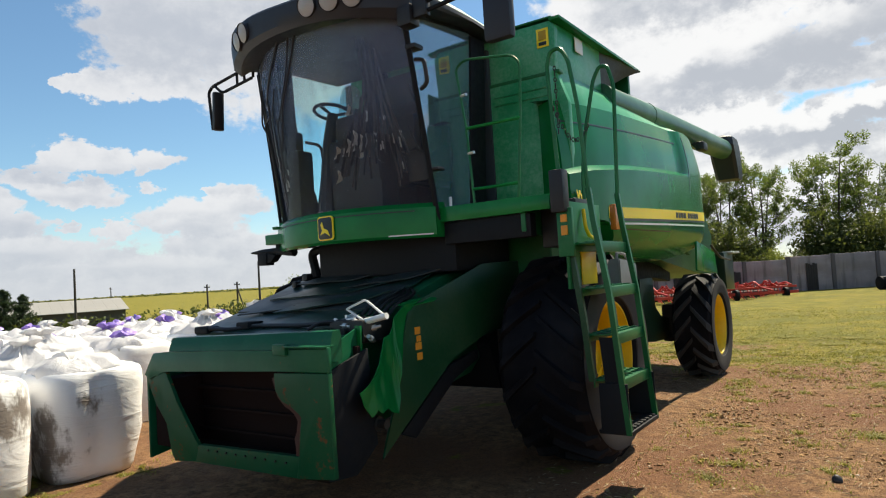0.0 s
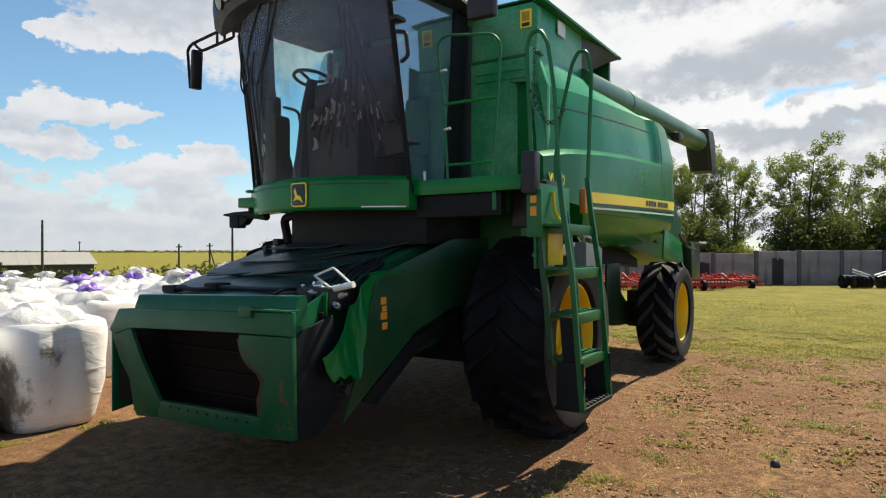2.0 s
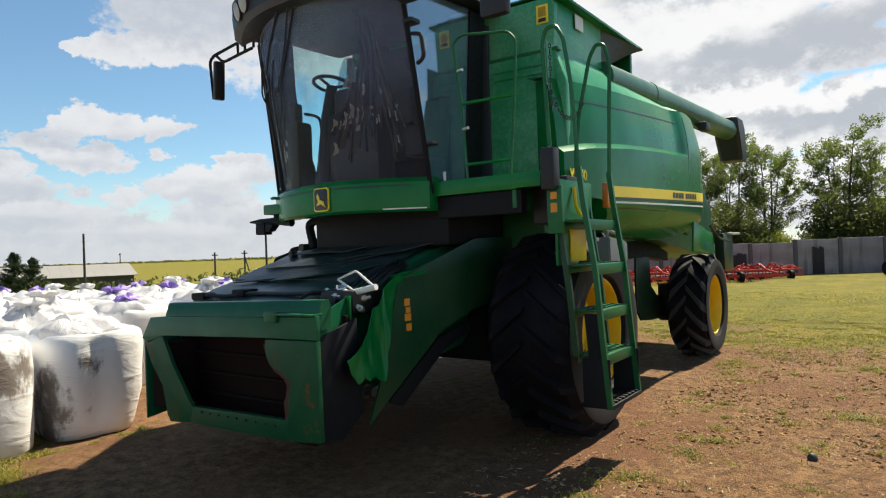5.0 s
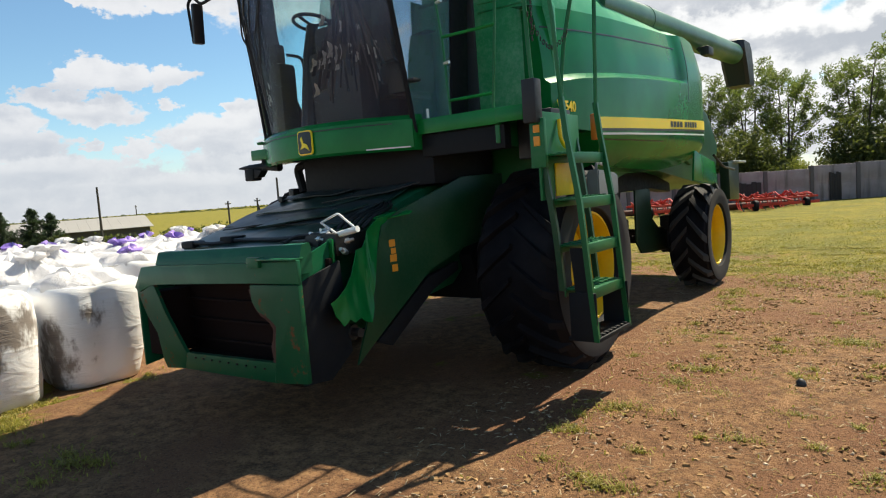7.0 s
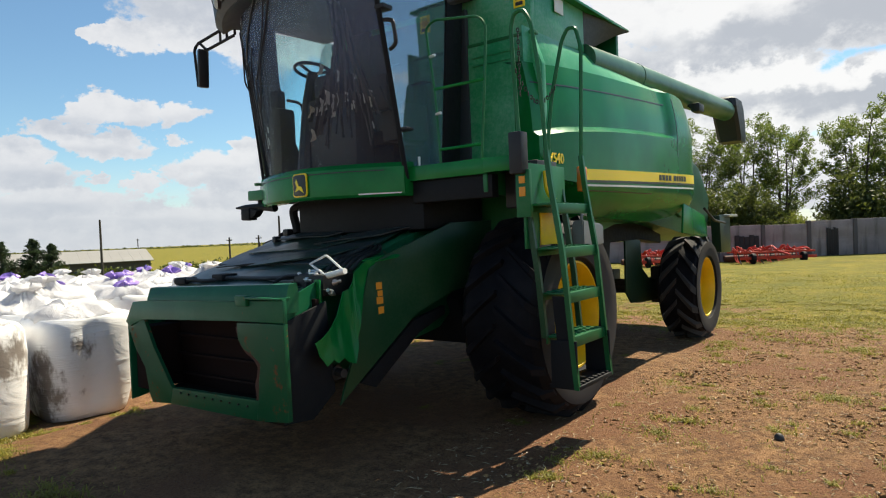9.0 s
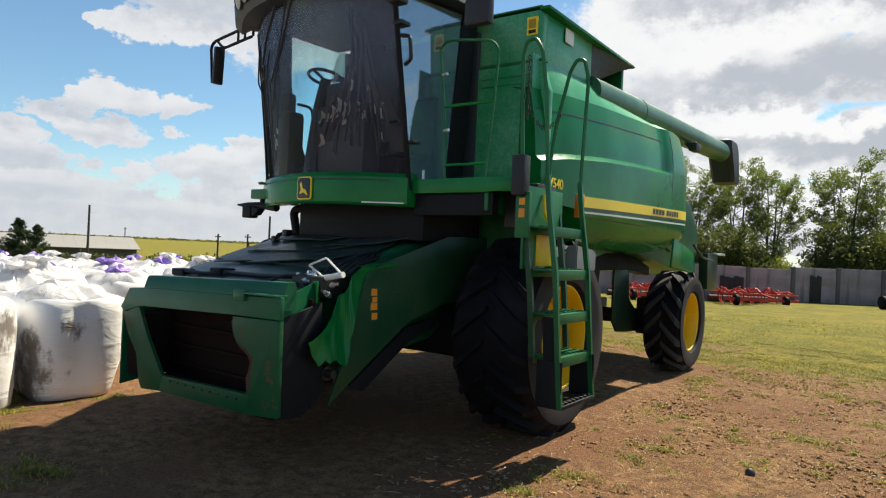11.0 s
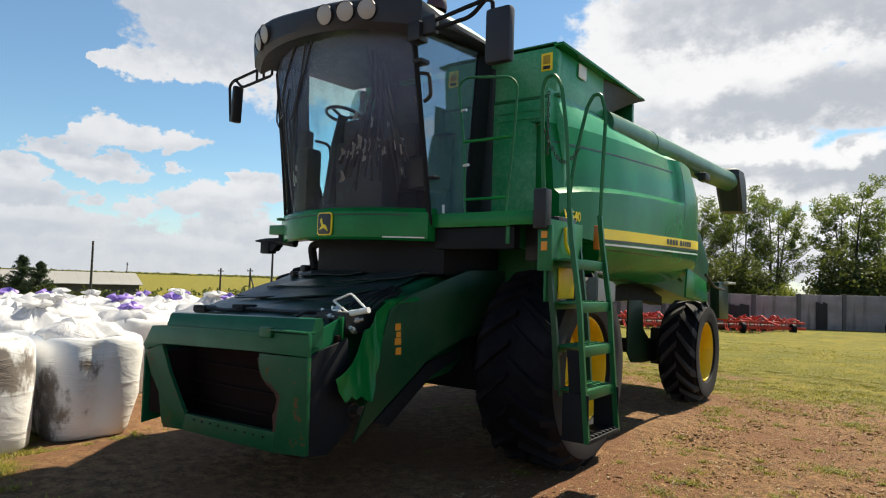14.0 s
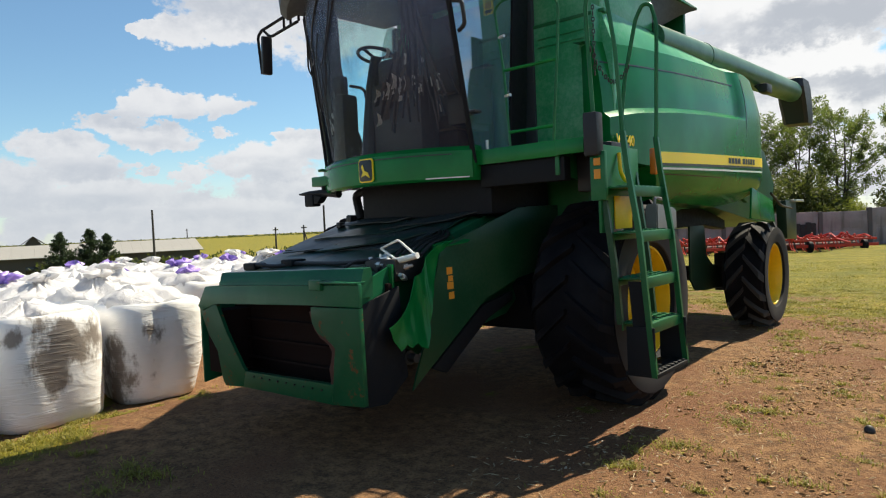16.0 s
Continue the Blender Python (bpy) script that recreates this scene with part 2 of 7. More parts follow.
def glass(name, tint, gloss_rough=0.02, dirt=0.08, dirt_veil_colour=(0.25, 0.22, 0.17), streaks=False, sheen=0.05, haze=0.0, edge=0.6):
    """A pane: tinted see-through with a Fresnel sheen, a film of dirt and a painted reflection haze."""
    m = Nodes(name)
    t = m.t
    clear = t.nodes.new("ShaderNodeBsdfTransparent")
    clear.inputs[0].default_value = (*tint, 1)
    shine = t.nodes.new("ShaderNodeBsdfGlossy")
    shine.inputs["Roughness"].default_value = gloss_rough
    shine.inputs["Color"].default_value = (0.95, 0.97, 1, 1)
    facing = t.nodes.new("ShaderNodeLayerWeight")
    facing.inputs[0].default_value = 0.5
    fac = m.math("ADD", m.math("MULTIPLY", m.math("POWER", facing.outputs["Facing"], 4.0), edge - sheen), sheen)
    a = t.nodes.new("ShaderNodeMixShader")
    t.links.new(fac, a.inputs[0])
    t.links.new(clear.outputs[0], a.inputs[1])
    t.links.new(shine.outputs[0], a.inputs[2])
    film = t.nodes.new("ShaderNodeBsdfDiffuse")
    film.inputs[0].default_value = (*dirt_veil_colour, 1)
    b = t.nodes.new("ShaderNodeMixShader")
    n = m.noise(3.0, 6, 0.6, stretch=(1, 1, 0.25) if streaks else (1, 1, 1))
    f = m.math("MULTIPLY", m.ramp(n, 0.4, 0.75), dirt)
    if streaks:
        # Sky reflection is painted as haze, stronger on the upper part of a leaning pane.
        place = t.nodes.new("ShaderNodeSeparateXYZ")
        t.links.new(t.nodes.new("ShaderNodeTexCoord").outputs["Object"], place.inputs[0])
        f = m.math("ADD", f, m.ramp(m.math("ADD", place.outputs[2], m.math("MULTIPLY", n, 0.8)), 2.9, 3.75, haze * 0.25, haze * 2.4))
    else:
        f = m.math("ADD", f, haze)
    t.links.new(f, b.inputs[0])
    t.links.new(a.outputs[0], b.inputs[1])
    t.links.new(film.outputs[0], b.inputs[2])
    t.links.new(b.outputs[0], m.out.inputs[0])
    return m.mat


GREEN = paint("green_paint", (0.006, 0.185, 0.038), 0.17, 0.03, gloss=0.22)
GREEN_TANK = paint("dull_green_paint", (0.014, 0.32, 0.110), 0.3, 0.7, dust_colour=(0.23, 0.45, 0.31), gloss=0.42)
AUGER_GREEN = paint("faded_green_paint", (0.028, 0.14, 0.075), 0.32, 0.5, dust_colour=(0.17, 0.24, 0.19), gloss=0.35)
GREEN_WORN = paint("worn_green_paint", (0.006, 0.11, 0.045), 0.34, 0.08, rust=0.34, gloss=0.2)
GREEN_DUSTY = paint("dusty_green_paint", (0.007, 0.15, 0.045), 0.36, 0.12)
# A green darkened to carry shade in its colour; rust and dust come on top.
GREEN_SHADED = paint("rusty_shaded_green_paint", (0.006, 0.062, 0.022), 0.4, 0.15, rust=0.15)
AXLE_GREEN = paint("blackish_green_paint", (0.009, 0.034, 0.018), 0.5, 0.2, rust=0.1, dust_colour=(0.05, 0.045, 0.035))
YELLOW = paint("yellow_paint", (0.88, 0.56, 0.005), 0.34, 0.15)
STRIPE_YELLOW = plain("yellow_decal", (0.95, 0.72, 0.02), 0.4, 0, 0.06)
WHITE_DECAL = plain("white_decal", (0.75, 0.78, 0.72), 0.4, 0, 0.06)
BLACK_DECAL = plain("black_decal", (0.012, 0.013, 0.012), 0.4, 0, 0.1)
BLACK_PAINT = plain("black_painted_metal", (0.010, 0.011, 0.013), 0.6, 0.0, 0.3, gloss=0.16)
# Black raised to a bluish grey: veiling glare put into the colour.
ROOF_PLASTIC = plain("glare_lifted_black_plastic", (0.022, 0.025, 0.033), 0.5, 0, 0.3, 6.0, gloss=0.35)
BLACK_PLASTIC = plain("black_plastic", (0.015, 0.015, 0.017), 0.5, 0, 0.25, gloss=0.4)
DARK_STEEL = plain("dark_oily_steel", (0.045, 0.042, 0.04), 0.5, 0.7, 0.5, 14.0)
BARE_STEEL = plain("bare_steel", (0.55, 0.54, 0.52), 0.35, 0.9, 0.2)
RUSTY = plain("rusty_steel", (0.07, 0.026, 0.015), 0.8, 0.1, 0.6, 9.0, 0.3)
BRIGHT_ROD = plain("pale_painted_rod", (0.75, 0.75, 0.72), 0.4, 0.0, 0.1)
ORANGE_DECAL = plain("orange_warning_decal", (0.75, 0.30, 0.02), 0.45, 0, 0.15)
AMBER = plain("amber_lens", (0.55, 0.16, 0.02), 0.2, 0, 0.15)
RED_LENS = plain("red_lens", (0.75, 0.06, 0.02), 0.2, 0, 0.1)
LAMP_GLASS = plain("frosted_lamp_lens", (0.36, 0.36, 0.35), 0.35, 0.0, 0.12, 60.0)
MIRROR = plain("mirror_glass", (0.8, 0.82, 0.84), 0.03, 1.0, 0.02)
SEAT_CLOTH = plain("seat_cloth", (0.05, 0.05, 0.055), 0.9, 0, 0.3)
PLASTIC_FILM = plain("seat_film", (0.42, 0.46, 0.45), 0.2, 0, 0.3, 12.0)
TYRE_TOP_GREY = plain("lit_tyre_grey", (0.16, 0.165, 0.17), 0.4, 0, 0.15)
# The bluish haze of both panes paints in sky reflection; streaks are dirt.
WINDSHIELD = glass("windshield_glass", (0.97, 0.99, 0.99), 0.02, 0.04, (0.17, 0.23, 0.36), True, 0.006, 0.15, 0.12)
SIDE_GLASS = glass("side_glass", (0.84, 0.94, 0.95), 0.02, 0.02, dirt_veil_colour=(0.26, 0.40, 0.50), sheen=0.24, haze=0.16)
FAR_GLASS = glass("clear_side_glass", (0.84, 1.0, 0.98), 0.02, 0.02, sheen=0.04)
CLEAR_FILM = glass("clear_crumpled_film", (0.84, 0.94, 0.92), 0.12, 0.4, (0.62, 0.74, 0.70), False, 0.10, 0.16)
TRIM = plain("grey_green_cab_trim", (0.036, 0.046, 0.052), 0.7, 0, 0.25, 5.0)


def rubber():
    m = Nodes("tyre_rubber")
    n, g = m.noise(40.0, 5, 0.65), m.noise(3.0, 4)
    dusty = m.ramp(m.math("ADD", m.math("MULTIPLY", n, 0.3), m.math("MULTIPLY", g, 0.7)), 0.40, 0.70)
    m.put(Base_Color=m.mix(dusty, (0.005, 0.005, 0.007), (0.016, 0.0155, 0.018)), Roughness=m.ramp(n, 0.2, 0.8, 0.6, 0.85), Specular_IOR_Level=0.14)
    m.bump(n, 0.15, 0.004)
    return m.mat


RUBBER = rubber()
DUSTY_RUBBER = plain("dusty_tread_rubber", (0.038, 0.037, 0.036), 0.75, 0, 0.6, 7.0, 0.2, 0.3)

SIDEWALL = plain("dusty_sidewall_rubber", (0.045, 0.041, 0.038), 0.8, 0, 0.5, 9.0, 0.2, 0.2)
LADDER_GREEN = paint("ladder_green_paint", (0.004, 0.115, 0.034), 0.3, 0.06)
# For the frame's lower parts: shade put into the green, besides rust and mud.
GREEN_WORN_SHADED = paint("worn_shaded_green_paint", (0.006, 0.085, 0.032), 0.42, 0.2, rust=0.55, dust_colour=(0.06, 0.045, 0.03), gloss=0.14)

# ---- mesh helpers ----


def thing(name, label, category, at=(0, 0, 0), group="", kind=""):
    ob = new(name)
    ob.location = at
    ob.empty_display_size = 0.2
    return tagged(ob, label, category, group, kind)


def mesh_of(name, bm, mat, angle=32.0):
    me = bpy.data.meshes.new(name)
    bmesh.ops.recalc_face_normals(bm, faces=bm.faces)
    bm.to_mesh(me)
    bm.free()
    me.polygons.foreach_set("use_smooth", [True] * len(me.polygons))
    me.set_sharp_from_angle(angle=radians(angle))
    for x in mat if isinstance(mat, (list, tuple)) else (mat,):
        me.materials.append(x)
    return me


def part(name, bm, mat, parent, label="", angle=32.0):
    ob = new(name, mesh_of(name, bm, mat, angle))
    ob.parent = parent
    return tagged(ob, label) if label else ob


def solid(name, bm, mat, label, category, kind="", group="", angle=32.0):
    return tagged(new(name, mesh_of(name, bm, mat, angle)), label, category, group, kind)


def add_box(bm, lo, hi, bevel=0.0, m=None):
    lo, hi = Vector(lo), Vector(hi)
    made = bmesh.ops.create_cube(bm, size=1.0, matrix=(m or Matrix()) @ Matrix.Translation((lo + hi) / 2) @ Matrix.Diagonal((*(hi - lo), 1)))
    if bevel:
        vs = set(made["verts"])
        es = [e for e in bm.edges if e.verts[0] in vs and e.verts[1] in vs]
        bmesh.ops.bevel(bm, geom=es, offset=bevel, segments=2, affect="EDGES", profile=0.6)
    return bm


def box(lo, hi, bevel=0.006, m=None):
    return add_box(bmesh.new(), lo, hi, bevel, m)


def add_prism(bm, poly, d, axis="x", bevel=0.0):
    """A polygon in the two other axes, pushed from d[0] to d[1] along axis."""
    def place(a, b, c):
        return {"x": (c, a, b), "y": (a, c, b), "z": (a, b, c)}[axis]
    one = [bm.verts.new(place(a, b, d[0])) for a, b in poly]
    two = [bm.verts.new(place(a, b, d[1])) for a, b in poly]
    fs = [bm.faces.new(one), bm.faces.new(two[::-1])]
    n = len(poly)
    for i in range(n):
        fs.append(bm.faces.new((one[i], two[i], two[(i + 1) % n], one[(i + 1) % n])))
    if bevel:
        es = list({e for f in fs for e in f.edges})
        bmesh.ops.bevel(bm, geom=es, offset=bevel, segments=2, affect="EDGES", profile=0.6)
    return bm


def prism(poly, d, axis="x", bevel=0.0):
    return add_prism(bmesh.new(), poly, d, axis, bevel)


def smooth_path(pts, radius=0.08, steps=5):
    """A polyline with rounded corners."""
    pts = [Vector(p) for p in pts]
    out = [pts[0]]
    for a, b, c in zip(pts, pts[1:], pts[2:]):
        u, v = (a - b), (c - b)
        r = min(radius, u.length * 0.45, v.length * 0.45)
        p, q = b + u.normalized() * r, b + v.normalized() * r
        for i in range(steps + 1):
            s = i / steps
            out.append(p * (1 - s) ** 2 + b * 2 * s * (1 - s) + q * s * s)
    out.append(pts[-1])
    return out


def add_tube(bm, pts, r, sides=8, closed=False, radius=0.08, bend=True):
    """A round bar along a path; r may be a number or one number for each given point (no bends then)."""
    path = smooth_path(pts, radius) if bend and len(pts) > 2 and isinstance(r, (int, float)) else [Vector(p) for p in pts]
    rs = [r] * len(path) if isinstance(r, (int, float)) else r
    rings, up = [], None
    for i, p in enumerate(path):
        a, b = path[max(0, i - 1)], path[min(len(path) - 1, i + 1)]
        d = (b - a).normalized()
        if up is None:
            up = d.orthogonal().normalized()
        up = (up - d * up.dot(d)).normalized()
        w = d.cross(up)
        rings.append([bm.verts.new(p + (up * math.cos(k * math.tau / sides) + w * math.sin(k * math.tau / sides)) * rs[i]) for k in range(sides)])
    for a, b in zip(rings, rings[1:]):
        for k in range(sides):
            bm.faces.new((a[k], a[(k + 1) % sides], b[(k + 1) % sides], b[k]))
    bm.faces.new(rings[0][::-1])
    bm.faces.new(rings[-1])
    return bm


def tube(pts, r, sides=8, radius=0.08, bend=True):
    return add_tube(bmesh.new(), pts, r, sides, False, radius, bend)


def add_lathe(bm, profile, centre, axis="x", sides=48):
    """A profile of (along, radius) turned about an axis through centre."""
    c = Vector(centre)
    rings = []
    for h, r in profile:
        ring = []
        for k in range(sides):
            a = k * math.tau / sides
            u, v = r * math.cos(a), r * math.sin(a)
            ring.append(bm.verts.new(c + Vector({"x": (h, u, v), "y": (u, h, v), "z": (u, v, h)}[axis])))
        rings.append(ring)
    for a, b in zip(rings, rings[1:]):
        for k in range(sides):
            bm.faces.new((a[k], a[(k + 1) % sides], b[(k + 1) % sides], b[k]))
    return bm


def lathe(profile, centre, axis="x", sides=48):
    return add_lathe(bmesh.new(), profile, centre, axis, sides)


def add_loft(bm, rows, caps=True, closed=True):
    """Skin over rows of points; closed: each row is a loop."""
    vs = [[bm.verts.new(p) for p in row] for row in rows]
    n = len(vs[0])
    for a, b in zip(vs, vs[1:]):
        for k in range(n if closed else n - 1):
            bm.faces.new((a[k], a[(k + 1) % n], b[(k + 1) % n], b[k]))
    if caps and closed:
        bm.faces.new(vs[0][::-1])
        bm.faces.new(vs[-1])
    return bm


def loft(rows, caps=True, closed=True):
    return add_loft(bmesh.new(), rows, caps, closed)


def thicken(bm, t):
    """Gives an open sheet thickness t, backwards along its normals."""
    bmesh.ops.recalc_face_normals(bm, faces=bm.faces)
    bmesh.ops.solidify(bm, geom=bm.faces[:], thickness=t)
    return bm


def lerp_table(table, x):
    """Straight-line look-up in rows of (x, value)."""
    return float(np.interp(x, [a for a, _ in table], [b for _, b in table]))


# ---- ground ----


def step(a, b, x):
    t = np.clip((np.asarray(x, float) - a) / (b - a), 0, 1)
    return t * t * (3 - 2 * t)


def lie(x, y):
    """The lie of the land, without its fine relief."""
    left = -0.12 * step(-1.6, -2.3, x) - 1.9 * step(-18, -55, x) + 2.3 * step(-80, -430, x)
    return left - 0.42 * step(8, 28, y) * step(-16, -4, x)


def grass_at(x, y):
    """How grassy the ground is, 0 bare to 1 sward."""
    n = noise.noise((x * 0.45, y * 0.45, 3.1)) + 0.6 * noise.noise((x * 1.3, y * 1.3, 7.7))
    rag = noise.noise((x * 2.6, y * 2.6, 5.2)) + 0.6 * noise.noise((x * 6.0, y * 6.0, 9.4))
    field = float(step(2.6, 8.6, y + 1.6 * n + 1.5 * rag + 0.25 * (x - 2)))
    spots = noise.noise((x * 1.7, y * 1.7, 11.3)) + 0.5 * noise.noise((x * 4.5, y * 4.5, 1.9))
    patch = 0.62 * float(step(0.36, 0.75, spots + 0.12 * n + 0.02 * y))
    verge = float(step(0.0, 0.5, n + 0.1)) * float(step(-0.7, -1.5, x)) * float(step(1.0, -1.0, y)) * 0.9
    far = float(step(-14, -22, x))
    shade = float(step(2.6, 1.6, x)) * float(step(-0.5, -1.2, y))
    return max(field, patch * (1 - shade * float(step(-2.0, -1.2, x))), verge, far)


def spaced(lo, hi, fine, far_lo, far_hi):
    mid = np.arange(lo, hi + fine / 2, fine)
    out, s = [], fine
    x = hi
    while x < far_hi:
        s *= 1.17
        x += s
        out.append(min(x, far_hi))
    back, s, x = [], fine, lo
    while x > far_lo:
        s *= 1.17
        x -= s
        back.append(max(x, far_lo))
    return np.r_[back[::-1], mid, out]


def make_ground():
    xs, ys = spaced(-4.0, 7.5, 0.07, -1600, 1600), spaced(-5.5, 9.0, 0.07, -1600, 1600)
    gx, gy = np.meshgrid(xs, ys)
    z = lie(gx, gy)
    near = (np.abs(gx - 1) < 14) & (np.abs(gy - 2) < 16)
    g = step(2.0, 8.0, gy) + step(-12.0, -20.0, gx)
    g = np.clip(g, 0, 1)
    for i, j in zip(*np.nonzero(near)):
        x, y = gx[i, j], gy[i, j]
        z[i, j] += 0.018 * noise.noise((x * 1.1, y * 1.1, 0)) + 0.010 * noise.noise((x * 4, y * 4, 2)) + 0.006 * noise.noise((x * 11, y * 11, 5))
        g[i, j] = grass_at(x, y)
    nx, ny = len(xs), len(ys)
    me = bpy.data.meshes.new("ground")
    idx = np.arange(nx * ny).reshape(ny, nx)
    quads = np.stack([idx[:-1, :-1], idx[:-1, 1:], idx[1:, 1:], idx[1:, :-1]], -1).reshape(-1, 4)
    me.vertices.add(nx * ny)
    me.vertices.foreach_set("co", np.stack([gx, gy, z], -1).ravel())
    me.loops.add(quads.size)
    me.loops.foreach_set("vertex_index", quads.ravel())
    me.polygons.add(len(quads))
    me.polygons.foreach_set("loop_start", np.arange(0, quads.size, 4))
    me.polygons.foreach_set("use_smooth", [True] * len(quads))
    me.update(calc_edges=True)
    a = me.attributes.new("grass", "FLOAT", "POINT")
    a.data.foreach_set("value", g.ravel())
    me.materials.append(ground_material())
    return tagged(new("ground", me), "bare brown farmyard earth with sparse grass running into a mown field", "ground", kind="structure")


def ground_material():
    m = Nodes("yard_earth")
    fine, mid, big = m.noise(90, 4, 0.7), m.noise(9, 5, 0.6), m.noise(0.7, 4)
    grit = m.noise(210, 3, 0.6)
    crumb = m.noise(48, 5, 0.75)
    earth = m.mix(m.ramp(m.math("ADD", m.math("MULTIPLY", mid, 0.6), m.math("MULTIPLY", m.noise(34, 4, 0.7), 0.4)), 0.34, 0.64), (0.090, 0.044, 0.019), (0.315, 0.172, 0.078))
    earth = m.mix(m.ramp(big, 0.4, 0.65), earth, (0.180, 0.084, 0.040))
    earth = m.mix(m.ramp(fine, 0.58, 0.75), earth, (0.36, 0.235, 0.125))
    earth = m.mix(m.math("MULTIPLY", m.ramp(crumb, 0.50, 0.36), 0.7), earth, (0.040, 0.021, 0.013))
    earth = m.mix(m.math("MULTIPLY", m.ramp(grit, 0.60, 0.72), 0.7), earth, (0.36, 0.24, 0.14))
    earth = m.mix(m.ramp(grit, 0.75, 0.8), earth, (0.42, 0.36, 0.29))
    sward = m.mix(m.ramp(m.noise(1.1, 5), 0.35, 0.62), (0.125, 0.114, 0.008), (0.235, 0.180, 0.014))
    sward = m.mix(m.math("MULTIPLY", m.ramp(m.noise(0.5, 4, 0.6, stretch=(0.6, 1.3, 1), dist=0.9), 0.42, 0.68), 0.5), sward, (0.085, 0.104, 0.009))
    sward = m.mix(m.math("MULTIPLY", m.ramp(m.noise(0.9, 5, 0.7, stretch=(0.4, 1.5, 1)), 0.55, 0.7), 0.6), sward, (0.21, 0.145, 0.05))
    sward = m.mix(m.ramp(m.noise(16, 5, 0.7), 0.45, 0.7), sward, (0.105, 0.112, 0.013))
    sward = m.mix(m.math("MULTIPLY", m.ramp(m.noise(3.2, 6, 0.85), 0.48, 0.62), 0.75), sward, (0.075, 0.078, 0.008))
    sward = m.mix(m.math("MULTIPLY", m.ramp(m.noise(7.0, 5, 0.8), 0.58, 0.72), 0.6), sward, (0.30, 0.24, 0.07))
    edge = m.math("ADD", m.attr("grass"), m.math("MULTIPLY", m.math("SUBTRACT", m.noise(14, 6, 0.75), 0.5), 1.5))
    m.put(Base_Color=m.mix(m.ramp(edge, 0.38, 0.72), earth, sward), Roughness=0.92, Specular_IOR_Level=0.2)
    h = m.math("ADD", m.math("MULTIPLY", fine, 0.5), m.math("ADD", m.math("MULTIPLY", mid, 1.0), m.math("ADD", m.math("MULTIPLY", grit, 0.4), m.math("MULTIPLY", crumb, 1.1))))
    m.bump(h, 0.8, 0.03)
    return m.mat


make_ground()

# ---- combine harvester ----
combine = thing("combine_harvester", "green and yellow combine harvester without its header, parked on bare earth", "combine harvester")


def wheel(side, y, z, r, width, x_out, rim_r, lugs, name):
    """A lugged tractor wheel; side is +1 or -1, x_out its outer face."""
    xc = side * (x_out - width / 2)
    c = (xc, y, z)
    w, rt = width, r - 0.052
    o = side
    hub = bmesh.new()
    face = w * 0.16
    add_lathe(hub, [(o * face, 0.0001), (o * face, rim_r * 0.30), (o * (face + 0.03), rim_r * 0.33), (o * (face - 0.01), rim_r * 0.45), (o * (face - 0.03), rim_r * 0.72), (o * (face - 0.12), rim_r * 0.93)], c, "x", 48)
    hub_ob = part(name, hub, YELLOW, combine, "yellow steel wheel centre")
    nut_me = mesh_of("nut", lathe([(o * 0.012, 0.0001), (o * 0.012, 0.017), (-o * 0.02, 0.017)], (0, 0, 0), "x", 6), DARK_STEEL)
    for k in range(10):
        a = k * math.tau / 10
        nut = new("wheel_nut", nut_me)
        nut.parent = hub_ob
        nut.location = (xc + o * face, y + rim_r * 0.40 * math.cos(a), z + rim_r * 0.40 * math.sin(a))
    add = bmesh.new()
    add_lathe(add, [(o * w * 0.40, rim_r * 1.04), (o * w * 0.42, rim_r * 1.02), (o * w * 0.42, rim_r * 0.98), (o * w * 0.33, rim_r * 0.93), (o * w * 0.2, rim_r * 0.92), (o * w * 0.02, rim_r * 0.90), (-o * w * 0.40, rim_r * 0.93), (-o * w * 0.42, rim_r)], c, "x", 56)
    part("rim", add, YELLOW, hub_ob)
    t = bmesh.new()
    prof = [(-0.40, rim_r), (-0.47, rim_r + 0.10 * (r - rim_r)), (-0.50, rim_r + 0.45 * (r - rim_r)), (-0.485, rim_r + 0.72 * (r - rim_r)), (-0.44, rt - 0.03), (-0.40, rt - 0.008), (-0.2, rt), (0, rt + 0.004)]
    prof = [(h * w, q) for h, q in prof]
    prof += [(-h, q) for h, q in prof[-2::-1]]
    add_lathe(t, prof, c, "x", 72)
    part("tyre", t, RUBBER, hub_ob, "black lugged tractor tyre, dusty")
    ring = [(o * w * (h + 0.004), q) for h, q in ((0.42, rim_r + 0.02), (0.47, rim_r + 0.10 * (r - rim_r)), (0.50, rim_r + 0.45 * (r - rim_r)), (0.487, rim_r + 0.72 * (r - rim_r)), (0.462, rt - 0.075))]
    part("sidewall", lathe(ring, c, "x", 72), SIDEWALL, hub_ob, "dusty grey tyre sidewall")
    for s in (1, -1):
        bm = bmesh.new()
        rows = []
        for f in np.linspace(0, 1, 6):
            h = s * f * 0.475 * w
            a = f * 0.85 * math.tau / lugs * 1.25
            low = lerp_table([(0, rt - 0.02), (0.8, rt - 0.03), (1, rt - 0.10)], f)
            top = lerp_table([(0, r), (0.82, r - 0.004), (0.93, r - 0.03), (1, r - 0.085)], f)
            hw = lerp_table([(0, 0.020), (0.6, 0.028), (1, 0.036)], f) * (r / 0.9) * (1.9 if lugs < 18 else 1.1)
            ring = []
            for q, e in ((low, -1.25), (top, -0.85), (top, 0.85), (low, 1.25)):
                b = a + e * hw / q
                ring.append((h, q * math.cos(b), q * math.sin(b)))
            rows.append(ring)
        add_loft(bm, rows)
        me = mesh_of("lug", bm, RUBBER if lugs > 18 else DUSTY_RUBBER)
